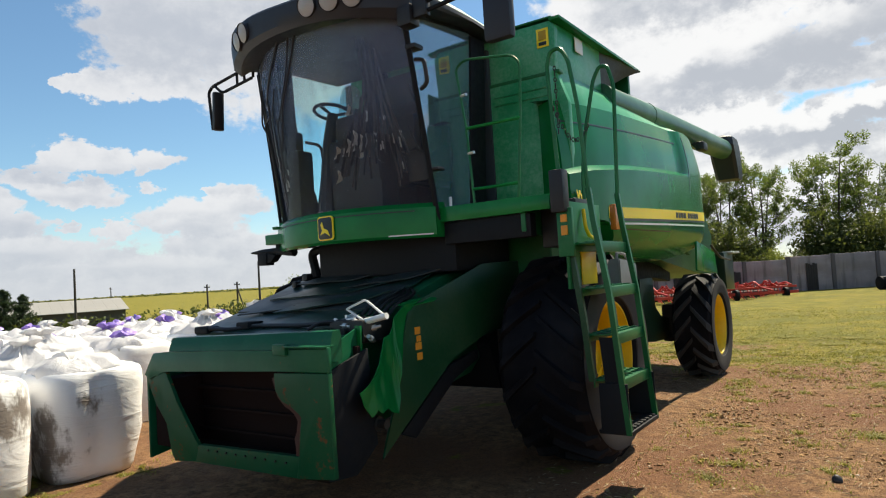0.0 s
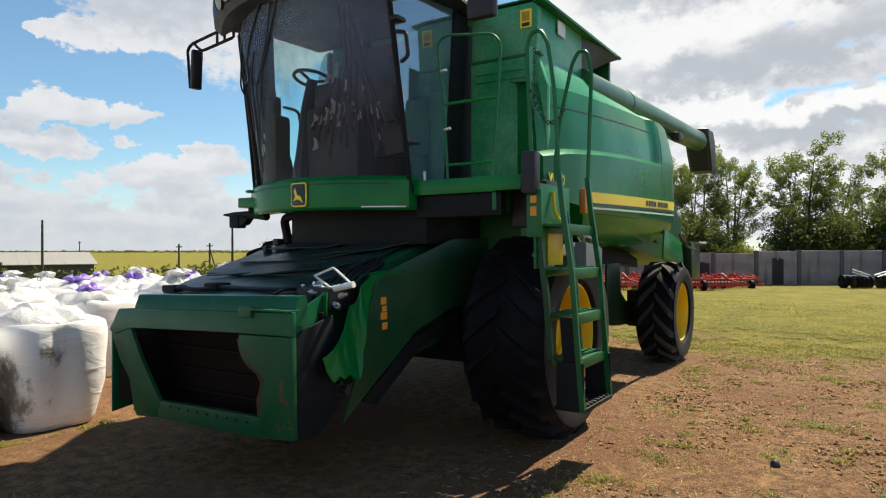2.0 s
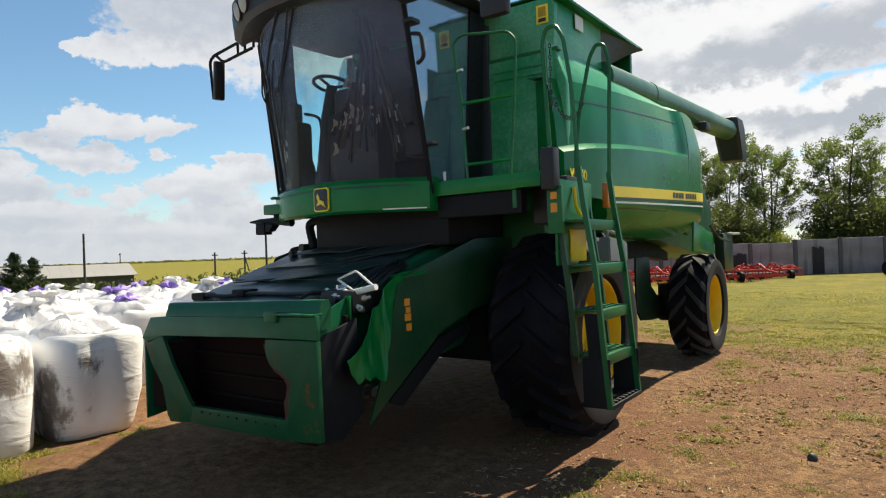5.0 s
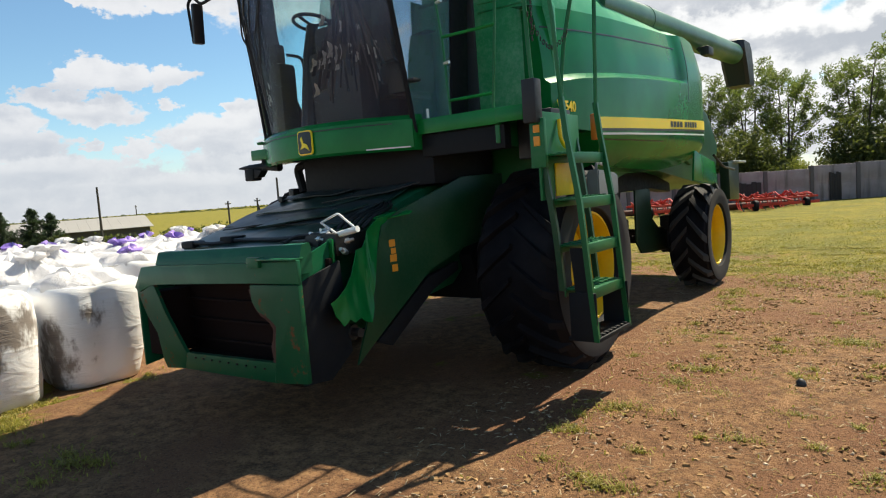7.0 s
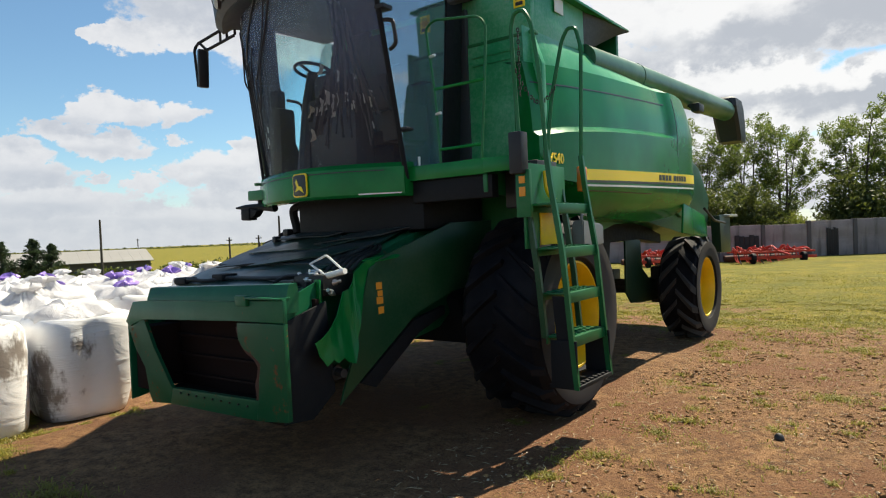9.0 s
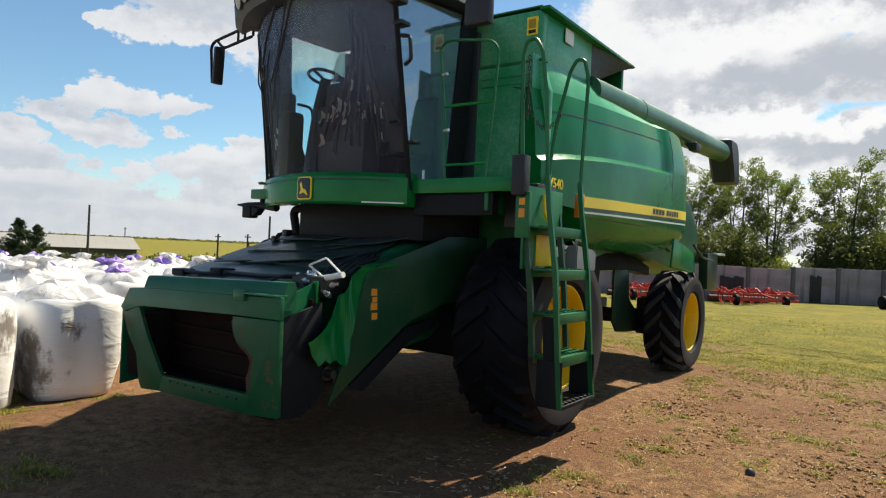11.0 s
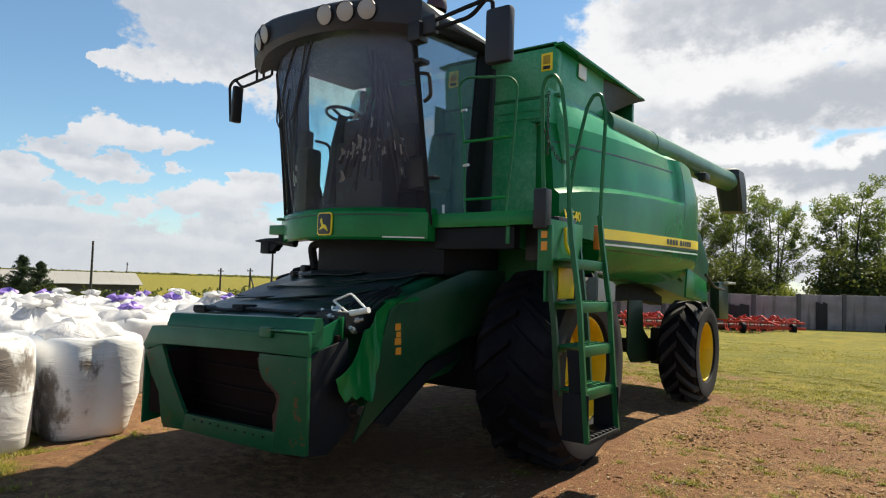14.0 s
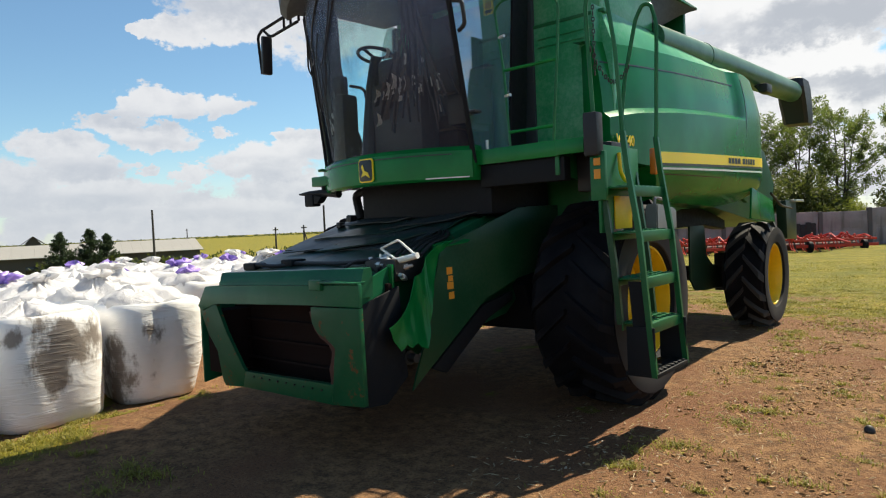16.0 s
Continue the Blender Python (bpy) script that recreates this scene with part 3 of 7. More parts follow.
        for k in range(lugs):
            lug = new("lug", me)
            lug.parent = hub_ob
            lug.matrix_basis = Matrix.Translation(c) @ Matrix.Rotation((k + (0.5 if s > 0 else 0)) * math.tau / lugs, 4, "X")


for sd in (1, -1):
    wheel(sd, -0.1, 0.808, 0.825, 0.70, 1.88 if sd > 0 else 1.62, 0.43, 20, "front_wheel")
    wheel(sd, 4.05, 0.665, 0.68, 0.50, 1.78, 0.385, 15, "rear_wheel")

# Axles and chassis.
part("front_axle", box((-1.25, -0.35, 0.70), (1.25, -0.05, 1.05), 0.03), DARK_STEEL, combine)
ax = tube([(-1.35, 4.05, 0.66), (1.35, 4.05, 0.66)], 0.10, 12)
add_box(ax, (-0.5, 3.92, 0.62), (0.5, 4.18, 0.9), 0.02)
part("rear_axle", ax, DARK_STEEL, combine)
for sd in (1, -1):
    k = box((sd * 1.12 - 0.09, 3.9, 0.45), (sd * 1.12 + 0.09, 4.2, 0.95), 0.03)
    add_tube(k, [(sd * 1.1, 3.75, 0.78), (sd * 1.0, 3.2, 0.80), (sd * 0.5, 3.1, 0.8)], 0.035, 8)
    part("steering_knuckle", k, DARK_STEEL, combine)
    rail = prism([(0.2, 0.9), (0.35, 1.55), (3.3, 1.55), (4.1, 1.38), (4.1, 1.26), (3.3, 1.34), (2.3, 1.34), (2.2, 0.62), (1.7, 0.58), (1.3, 0.72)], (sd * 0.95, sd * 1.13), "x", 0.012)
    plate = prism([(2.80, 1.36), (3.31, 1.33), (3.35, 0.95), (3.60, 0.80), (3.94, 0.77), (3.95, 0.50), (3.30, 0.52), (2.95, 0.55), (2.78, 0.70)], (sd * 1.10, sd * 1.125), "x", 0.006)
    part("axle_side_plate", plate, AXLE_GREEN, combine, "dusty dark green axle support plate")
    part("chassis_rail", rail, BLACK_PAINT, combine, "black chassis side rail")

part("separator_underside", prism([(0.6, 1.45), (0.6, 0.95), (2.2, 0.95), (2.5, 1.36), (4.4, 1.32), (4.4, 1.6), (0.6, 1.6)], (-0.94, 0.94), "x", 0.02), BLACK_PAINT, combine)
part("belly_pan", prism([(-0.5, 0.95), (-0.35, 0.55), (0.5, 0.48), (1.9, 0.70), (2.1, 1.1), (0, 1.3)], (-0.92, 0.92), "x", 0.02), BLACK_PAINT, combine)
# Body between the sides: separator, engine and straw hood.
body = prism([(-0.05, 1.0), (-0.05, 2.1), (0.05, 3.16), (3.3, 3.05), (3.9, 2.75), (5.4, 2.35), (5.9, 1.9), (5.7, 1.25), (4.5, 1.38), (3.0, 1.56), (2.0, 1.54), (0.8, 1.35)], (-0.82, 1.32), "x", 0.03)
add_prism(body, [(0.85, 1.0), (0.85, 3.12), (3.3, 3.05), (3.9, 2.75), (5.4, 2.35), (5.9, 1.9), (5.7, 1.25), (4.5, 1.38), (3.0, 1.56), (2.0, 1.54)], (-1.32, -0.82), "x", 0.03)
part("body_shell", body, GREEN_DUSTY, combine, "dark green separator body and straw hood")

PANEL_X = [(-0.25, 1.62), (0.3, 1.71), (1.0, 1.765), (2.0, 1.79), (3.3, 1.79), (3.5, 1.765), (3.62, 1.70)]
PANEL_TOP = [(-0.25, 2.90), (0.5, 2.945), (3.0, 3.055), (3.25, 3.03), (3.42, 2.95), (3.54, 2.80), (3.62, 2.55)]
PANEL_LOW = [(-0.25, 1.95), (0.35, 1.90), (0.6, 1.62), (2.4, 1.55), (3.0, 1.60), (3.4, 1.72), (3.62, 1.86)]
CREASE = [(-0.57, 2.2), (-0.32, 2.262), (0.14, 2.334), (0.8, 2.393), (1.61, 2.445), (2.72, 2.495), (4, 2.50)]


def panel_x(y, z):
    """How far out the side panel lies at a place."""
    x, top, c = lerp_table(PANEL_X, y), lerp_table(PANEL_TOP, y), lerp_table(CREASE, y)
    fade = 1 - float(step(2.55, 2.8, y))
    if z > c + 0.05:
        x -= 0.058 * fade + 0.08 * ((z - c - 0.05) / max(0.05, top - c - 0.05)) ** 1.7
    elif z > c:
        x -= 0.058 * fade * min(1.0, (z - c) / 0.042)
    elif z < 1.9:
        x -= 0.26 * ((1.9 - z) / 0.35) ** 2
    return x


def side_panel(sd):
    rows = []
    for y in np.r_[np.linspace(-0.25 if sd > 0 else 0.85, 3.2, 40), np.linspace(3.27, 3.62, 8)]:
        lo, hi, c = lerp_table(PANEL_LOW, y), lerp_table(PANEL_TOP, y), lerp_table(CREASE, y)
        c = min(c, hi - 0.06)
        zs = np.r_[np.linspace(lo, max(lo + 0.01, 1.9), 6), np.linspace(max(lo + 0.02, 1.9) + 0.05, c - 0.02, 5), [c - 0.004, c, c + 0.025, c + 0.05, c + 0.056], np.linspace(c + 0.08, hi, 9)]
        rows.append([(sd * panel_x(y, z), y, z) for z in np.sort(zs)])
    bm = loft(rows, False, False)
    # Return edges that close the panel to the body.
    for row in (rows[0], rows[-1]):
        add_loft(bm, [row, [(sd * 1.33, p[1] + (0.12 if row is rows[0] else 0.0), p[2]) for p in row]], False, False)
    tops = [r[-1] for r in rows]
    add_loft(bm, [tops, [(sd * 1.30, p[1], p[2] + 0.02) for p in tops]], False, False)
    lows = [r[0] for r in rows]
    add_loft(bm, [lows, [(sd * 1.0, p[1], p[2] - 0.02) for p in lows]], False, False)
    bmesh.ops.remove_doubles(bm, verts=bm.verts, dist=0.0005)
    return part("side_panel", bm, GREEN, combine, "glossy green moulded side panel with a yellow band", angle=26)


def on_panel(sd, name, y0, y1, z0, z1, mat, parent, off=0.005, label=""):
    """A thin strip laid on the panel, from height z0(y) to z1(y)."""
    rows = []
    y0 = y0 if sd > 0 else max(y0, 0.9)
    for y in np.linspace(y0, y1, max(2, int((y1 - y0) / 0.09))):
        rows.append([(sd * (panel_x(y, z) + off), y, z) for z in np.linspace(z0(y), z1(y), 4)])
    back = loft(rows, False, False)
    return part(name, thicken(back, 0.003), mat, parent, label)


def line(y0, z0, y1, z1):
    return lambda y: z0 + (z1 - z0) * (y - y0) / (y1 - y0)


def letters(text, size, m, mat, parent, name="lettering", bold=0.0):
    cu = bpy.data.curves.new("text", "FONT")
    cu.body, cu.size, cu.extrude, cu.offset = text, size, 0.002, bold
    ob = bpy.data.objects.new("text", cu)
    me = bpy.data.meshes.new_from_object(ob)
    bpy.data.objects.remove(ob)
    me.transform(m)
    me.materials.clear()
    me.materials.append(mat)
    out = new(name, me)
    out.parent = parent
    return out


for sd in (1, -1):
    p = side_panel(sd)
    on_panel(sd, "yellow_band", 0.32, 3.60, line(0.47, 1.932, 3.6, 2.005), line(0.47, 2.032, 3.6, 2.115), STRIPE_YELLOW, p, 0.005, "bright yellow band with dark lettering blocks")
    on_panel(sd, "dark_line", 0.32, 3.60, line(0.47, 1.912, 3.6, 1.985), line(0.47, 1.934, 3.6, 2.007), BLACK_DECAL, p, 0.0055)
    on_panel(sd, "pale_line", 0.32, 3.45, line(0.47, 1.878, 3.6, 1.938), line(0.47, 1.896, 3.6, 1.956), WHITE_DECAL, p, 0.006)
    on_panel(sd, "panel_gap", -0.2, 2.62, line(-0.44, 2.712, 2.6, 2.878), line(-0.44, 2.724, 2.6, 2.890), BLACK_DECAL, p, 0.003)
    widths = [0.10, 0.11, 0.11, 0.11, 0.0, 0.11, 0.09, 0.09, 0.10, 0.09]
    y = 2.12
    for wd in widths:
        if wd:
            on_panel(sd, "letter_block", y, y + wd - 0.028, line(0.47, 1.955, 3.6, 2.028), line(0.47, 2.010, 3.6, 2.090), BLACK_DECAL, p, 0.009)
        y += wd or 0.06
    seam = loft([[(sd * (panel_x(yy, z) + 0.002), yy, z) for yy in (2.815, 2.83)] for z in np.linspace(2.3, 2.98, 8)], False, False)
    part("panel_seam", thicken(seam, 0.002), BLACK_DECAL, p)
    hatch = loft([[(sd * (panel_x(yy, z) + 0.004), yy, z) for yy in np.linspace(0.42 if sd > 0 else 0.9, 1.9, 16)] for z in (1.835, 1.845)], False, False)
    part("lower_gap", thicken(hatch, 0.002), BLACK_DECAL, p)

left_panel = [o for o in combine.children if o.name.startswith("side_panel")][0]
letters("W540", 0.115, Matrix(((0, 0, 1, panel_x(-0.1, 2.07) + 0.012), (1, 0, 0, -0.22), (0, 1, 0, 2.06), (0, 0, 0, 1))) @ Matrix.Rotation(radians(-3.5), 4, "Y"), STRIPE_YELLOW, left_panel, "model_number", 0.003)

# Box behind the panel over the rear wheel, and the straw hood flank.
for sd in (1, -1):
    b = prism([(3.12, 1.76), (4.0, 1.61), (4.12, 1.33), (3.05, 1.40)], (sd * 1.725, sd * 1.75), "x", 0.008)
    part("rear_shield", b, GREEN, combine, "green sheet-metal shield over the rear wheel")
    b = prism([(3.55, 2.15), (4.5, 2.05), (4.75, 1.75), (4.3, 1.6), (3.6, 1.8)], (sd * 1.25, sd * 1.37), "x", 0.02)
    part("hood_flank", b, GREEN_DUSTY, combine)
    b = prism([(5.7, 1.62), (6.35, 1.60), (6.35, 1.02), (5.75, 1.05)], (sd * 1.38, sd * 1.52), "x", 0.015)
    part("chopper_cover", b, AXLE_GREEN, combine)
    lampbar = tube([(sd * 1.55, 4.75, 1.72), (sd * 1.60, 5.05, 1.55), (sd * 1.60, 5.7, 1.50)], 0.018, 8)
    part("rear_guard_rail", lampbar, DARK_STEEL, combine)
    plate = box((sd * 1.5 - 0.06, 6.0, 1.60), (sd * 1.5 + 0.10, 6.5, 1.635), 0.006)
    part("rear_lamp_bracket", plate, BARE_STEEL, combine)

# Grain tank.
TK = 1.47
front = bmesh.new()
add_prism(front, [(-0.82, 2.0), (TK + 0.12, 2.0), (TK + 0.12, 2.9), (TK + 0.03, 3.16), (-0.82, 3.16)], (-0.10, -0.03), "y", 0.012)
tank = part("tank_front_wall", front, GREEN_TANK, combine, "green pressed-steel grain tank front")
upper = prism([(-0.82, 3.16), (TK, 3.16), (TK + 0.025, 3.57), (TK - 0.02, 3.625), (-0.82, 3.625)], (-0.06, 0.0), "y", 0.01)
part("tank_extension_front", upper, GREEN_TANK, combine)
lip = box((-0.82, -0.105, 3.155), (TK + 0.06, -0.02, 3.185), 0.008)
slant = prism([(-0.80, -0.06), (-0.80, 0.0), (-TK, 0.88), (-TK - 0.03, 0.84)], (2.0, 3.62), "z", 0.008)
part("tank_corner_wall", slant, GREEN_TANK, combine)
part("tank_seam", lip, GREEN_DUSTY, combine)
for z in (2.98, 3.05):
    part("pressed_rib", box((0.9, -0.112, z), (TK - 0.04, -0.09, z + 0.018), 0.004), GREEN_TANK, combine)
for sd in (1, -1):
    y0 = -0.03 if sd > 0 else 0.84
    wall = prism([(y0, 3.20), (y0, 3.61), (1.02, 3.64), (1.02, 3.22)], (sd * (TK - 0.04), sd * TK), "x", 0.006)
    part("tank_extension_side", wall, GREEN_TANK, combine)
    flap = bmesh.new()
    rows = [[(sd * (TK - 0.02), 1.02, 3.25), (sd * (TK - 0.02), 1.02, 3.635)], [(sd * (TK - 0.10), 1.35, 3.34), (sd * (TK + 0.04), 1.5, 3.635)], [(sd * (TK - 0.0), 1.75, 3.53), (sd * (TK + 0.08), 2.02, 3.63)]]
    add_loft(flap, rows, False, False)
    part("tank_corner_flap", thicken(flap, 0.012), BLACK_PLASTIC, combine, "dark rubber corner gusset")
    rim = box((sd * (TK + 0.03) - 0.05, y0 - 0.05, 3.617), (sd * (TK + 0.03) + 0.05, 2.03, 3.645), 0.008)
    part("tank_top_edge", rim, GREEN, combine)
part("tank_cover", prism([(TK, -0.07), (TK, 2.0), (-TK, 2.0), (-TK, 0.8), (-0.82, -0.07)], (3.645, 3.66), "z", 0.004), GREEN_DUSTY, combine)
part("tank_rear_wall", box((-TK + 0.02, 1.9, 3.0), (TK - 0.02, 1.96, 3.61), 0.005), GREEN_DUSTY, combine)
part("white_plate", box((TK + 0.012, 0.38, 3.46), (TK + 0.020, 0.55, 3.59), 0.002), WHITE_DECAL, combine)
lab = part("warning_label", box((1.325, -0.068, 3.41), (1.435, -0.061, 3.57), 0.001), STRIPE_YELLOW, combine, "yellow and black warning sticker")
part("label_picture", box((1.345, -0.071, 3.47), (1.415, -0.067, 3.55), 0.001), plain("dark_yellow_decal", (0.45, 0.28, 0.01), 0.5), lab)
part("label_text", box((1.345, -0.071, 3.425), (1.415, -0.067, 3.455), 0.001), BLACK_DECAL, lab)
for sd in (1, -1):
    # Sloping shoulder between the side panel and the tank extension.
    rows = []
    for y in np.linspace(-0.22 if sd > 0 else 0.88, 3.1, 20):
        zt = lerp_table(PANEL_TOP, y)
        xo = panel_x(y, zt)
        xi, zi = lerp_table([(-0.3, TK + 0.01), (1.3, TK + 0.01), (3.2, TK - 0.02)], y), lerp_table([(-0.3, 3.205), (1.3, 3.205), (3.2, 3.12)], y)
        rows.append([(sd * xo, y, zt), (sd * (0.55 * xo + 0.45 * xi), y, 0.5 * zt + 0.5 * zi + 0.012), (sd * xi, y, zi)])
    part("tank_shoulder", thicken(loft(rows, False, False), 0.006), GREEN_TANK, combine)

# Unloading auger, folded back along the tank.
aug = tube([(1.42, 1.05, 3.16), (1.44, 2.4, 3.21), (1.46, 6.60, 3.345)], 0.158, 24, bend=False)
auger = part("unloading_auger", aug, AUGER_GREEN, combine, "long green unloading auger tube with a black rubber spout")
sp = bmesh.new()
rows = []
for z, y0, y1, hw in ((3.58, 6.55, 6.85, 0.10), (3.53, 6.42, 6.95, 0.18), (3.40, 6.40, 7.02, 0.195), (3.17, 6.55, 7.10, 0.195), (2.92, 6.72, 7.18, 0.185), (2.86, 6.74, 7.18, 0.175)):
    xc = 1.45
    rows.append([(xc - hw, y0 + 0.06, z), (xc - hw, y1 - 0.06, z), (xc - hw + 0.05, y1, z), (xc + hw - 0.05, y1, z), (xc + hw, y1 - 0.06, z), (xc + hw, y0 + 0.06, z), (xc + hw - 0.05, y0, z), (xc - hw + 0.05, y0, z)])
part("spout", loft(rows), BLACK_PLASTIC, auger, "black rubber discharge spout")
for yy in (2.4,):
    f = (yy - 2.4) / 4.2
    part("auger_collar", lathe([(-0.02, 0.157), (-0.02, 0.163), (0.02, 0.163), (0.02, 0.157)], (1.44 + 0.02 * f, yy, 3.21 + 0.135 * f), "y", 24), AUGER_GREEN, auger)
cl = box((1.56, 4.20, 3.02), (1.68, 4.45, 3.14), 0.03)
add_tube(cl, [(1.58, 4.3, 3.07), (1.46, 4.25, 3.2)], 0.03)
part("auger_lamp", cl, BLACK_PLASTIC, auger)
part("auger_elbow", lathe([(-0.25, 0.17), (0.2, 0.24), (0.45, 0.24), (0.5, 0.16)], (1.18, 1.0, 2.95), "z", 24), GREEN_DUSTY, auger)

# ---- cab ----


def belt_y(x, front_y, back):
    u = min(1, abs(x) / 0.87)
    return front_y + back * u ** 2.4


GLASS_X = np.linspace(-0.87, 0.87, 33)


def cab_sheet(z0, z1, f0, f1, b0, b1, rows=8):
    """A curved sheet across the cab front, from height z0 to z1."""
    out = []
    for i in range(rows + 1):
        f = i / rows
        out.append([(x, belt_y(x, f0 + (f1 - f0) * f, (b0 + (b1 - b0) * f) * (1 if x > 0 else 1.3 + 0.4 * f)), z0 + (z1 - z0) * f) for x in GLASS_X])
    return loft(out, False, False)


belt = bmesh.new()
sec = [(0.0, 1.83), (-0.02, 1.85), (-0.025, 1.98), (-0.02, 2.06), (0.02, 2.095), (0.10, 2.10), (0.10, 1.83)]
rows = []
for x in np.linspace(-0.88, 0.88, 33):
    rows.append([(x, belt_y(x, -1.335, 0.27) + dy, z - 0.012 * abs(x) + 0.0) for dy, z in sec])
add_loft(belt, rows)
belt_ob = part("cab_apron", belt, GREEN, combine, "curved green apron under the windshield")
for sd in (1, -1):
    part("apron_end", box((sd * 0.80, -1.07, 1.84), (sd * 0.885, -0.98, 2.09), 0.012), GREEN, combine)
groove = loft([[(x, belt_y(x, -1.335, 0.27) - 0.0285, z - 0.012 * abs(x)) for x in np.linspace(-0.8, 0.75, 24)] for z in (2.03, 2.038)], False, False)
part("apron_groove", thicken(groove, 0.002), BLACK_DECAL, belt_ob)
edge = loft([[(x, belt_y(x, -1.335, 0.27) - 0.030, z) for x in np.linspace(0.56, 0.86, 8)] for z in (1.84, 1.85)], False, False)
part("apron_edge", thicken(edge, 0.004), BARE_STEEL, belt_ob)


def rounded(w, h, r, n=5):
    pts = []
    for cx, cz, a0 in ((w - r, h - r, 0), (-w + r, h - r, 90), (-w + r, -h + r, 180), (w - r, -h + r, 270)):
        for i in range(n):
            a = radians(a0 + 90 * i / (n - 1))
            pts.append((cx + r * math.cos(a), cz + r * math.sin(a)))
    return pts


bd = part("emblem", prism([(0.0 + a, 1.955 + b) for a, b in rounded(0.084, 0.096, 0.028)], (-1.376, -1.362), "y", 0.003), STRIPE_YELLOW, belt_ob, "black and yellow emblem with plain shapes")
part("emblem_field", prism([(0.0 + a, 1.955 + b) for a, b in rounded(0.074, 0.086, 0.024)], (-1.380, -1.374), "y", 0.001), BLACK_DECAL, bd)
part("emblem_mark", prism([(-0.046, 1.985), (-0.028, 1.94), (-0.05, 1.905), (0.0, 1.92), (0.052, 1.89), (0.028, 1.94), (-0.012, 1.955), (-0.02, 1.985), (-0.03, 2.008)], (-1.384, -1.379), "y", 0.001), STRIPE_YELLOW, bd)


shield = cab_sheet(2.085, 3.46, -1.31, -1.57, 0.25, 0.20, rows=10)
ws = part("windshield", thicken(shield, 0.006), WINDSHIELD, combine, "large curved windshield, dusty and streaked, with sky reflection painted on its upper part", angle=60)
for sd in (1, -1):
    door = bmesh.new()
    add_prism(door, [(-1.02, 2.0), (-0.59 if sd > 0 else -0.08, 2.0), (-0.43 if sd > 0 else -0.08, 3.56), (-1.33 if sd > 0 else -1.2, 3.46)], (sd * 0.866, sd * 0.872), "x")
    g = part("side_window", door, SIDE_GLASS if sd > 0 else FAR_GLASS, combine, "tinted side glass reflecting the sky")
    part("front_pillar", tube([(sd * 0.87, -1.045 if sd > 0 else -0.985, 1.95), (sd * 0.875, -1.10 if sd > 0 else -1.01, 2.2), (sd * 0.88, -1.36 if sd > 0 else -1.21, 3.50)], 0.021 if sd > 0 else 0.024, 10, 0.3), BLACK_PAINT, combine)
    if sd > 0:
        post = prism([(-0.42, 3.55), (-0.19, 3.55), (-0.34, 1.95), (-0.585, 1.95)], (0.66, 0.885), "x", 0.015)
    else:
        post = box((-0.82, -0.08, 1.95), (-0.885, -0.05, 3.55), 0.01)
    part("rear_pillar", post, BLACK_PAINT, combine)
    part("door_sill", box((sd * 0.82, -1.05, 1.93), (sd * 0.88, -0.12, 2.01), 0.01), BLACK_PAINT, combine)
    if sd < 0:
        continue
    hd = tube([(sd * 0.90, -1.27, 3.13), (sd * 0.97, -1.25, 3.12), (sd * 0.97, -1.22, 2.95), (sd * 0.90, -1.21, 2.92)], 0.016, 8, 0.05)
    part("grab_handle", hd, BLACK_PLASTIC, combine)
    hinge = box((sd * 0.86, -1.33, 3.20), (sd * 0.95, -1.22, 3.235), 0.01)
    part("door_hinge", hinge, BLACK_PLASTIC, combine)
    part("door_hinge", box((sd * 0.86, -1.12, 2.32), (sd * 0.95, -1.03, 2.345), 0.01), BLACK_PLASTIC, combine)
part("cab_rear_wall", box((-0.86, -0.12, 1.9), (0.86, -0.075, 2.75), 0.005), TRIM, combine)
part("cab_rear_post", box((-0.60, -0.13, 2.7), (-0.3, -0.08, 3.56), 0.005), TRIM, combine)
part("cab_headliner_back", box((-0.3, -0.13, 2.7), (0.86, -0.08, 3.5), 0.005), TRIM, combine)
part("cab_floor", prism([(-0.85, -0.08), (-0.85, -1.0), (-0.5, -1.2), (0, -1.27), (0.5, -1.2), (0.85, -1.0), (0.85, -0.08)], (1.86, 2.02), "z", 0.01), BLACK_PLASTIC, combine)


def roof_outline(grow, z, rear=-0.08):
    pts = []
    for x in np.linspace(-1.0, 1.0, 25):
        u = abs(x)
        pts.append((x * grow, -1.74 + 0.33 * u ** 2.6 + (1 - grow) * 0.6, z - 0.05 * u ** 2 * 0))
    pts += [(1.02 * grow, -1.2, z), (1.02 * grow, -0.6, z), (0.98 * grow, rear, z), (-0.98 * grow, rear, z), (-1.02 * grow, -0.6, z), (-1.02 * grow, -1.2, z)]
    return pts


def droop(pts, k):
    """Lowers the front of the roof's rim; its flanks stay high."""
    return [(x, y, (z if y < -1.25 else max(z, 3.575)) - k * float(step(-0.5, -1.45, y)) * (0.15 + 0.85 * min(1, abs(x)) ** 2)) for x, y, z in pts]


def flank(pts, z):
    """Brings the rim down along the sides."""
    return [p if p[1] < -1.25 else (p[0], p[1], z) for p in pts]


def lift(pts):
    """Raises the far end of the visor's rim a little."""
    return [(x, y, z + 0.05 * float(step(0.2, -0.9, x)) * float(step(-1.0, -1.4, y))) for x, y, z in pts]


shell = loft([droop(roof_outline(0.86, 3.50), 0.10), droop(roof_outline(0.93, 3.475), 0.10), droop(roof_outline(0.985, 3.51), 0.06), lift(droop(roof_outline(1.0, 3.575), 0.02)), lift(flank(roof_outline(0.995, 3.645), 3.605)), lift(flank(roof_outline(0.96, 3.67), 3.615))])
roof = part("cab_roof", shell, ROOF_PLASTIC, combine, "black cab roof visor with round work lamps")
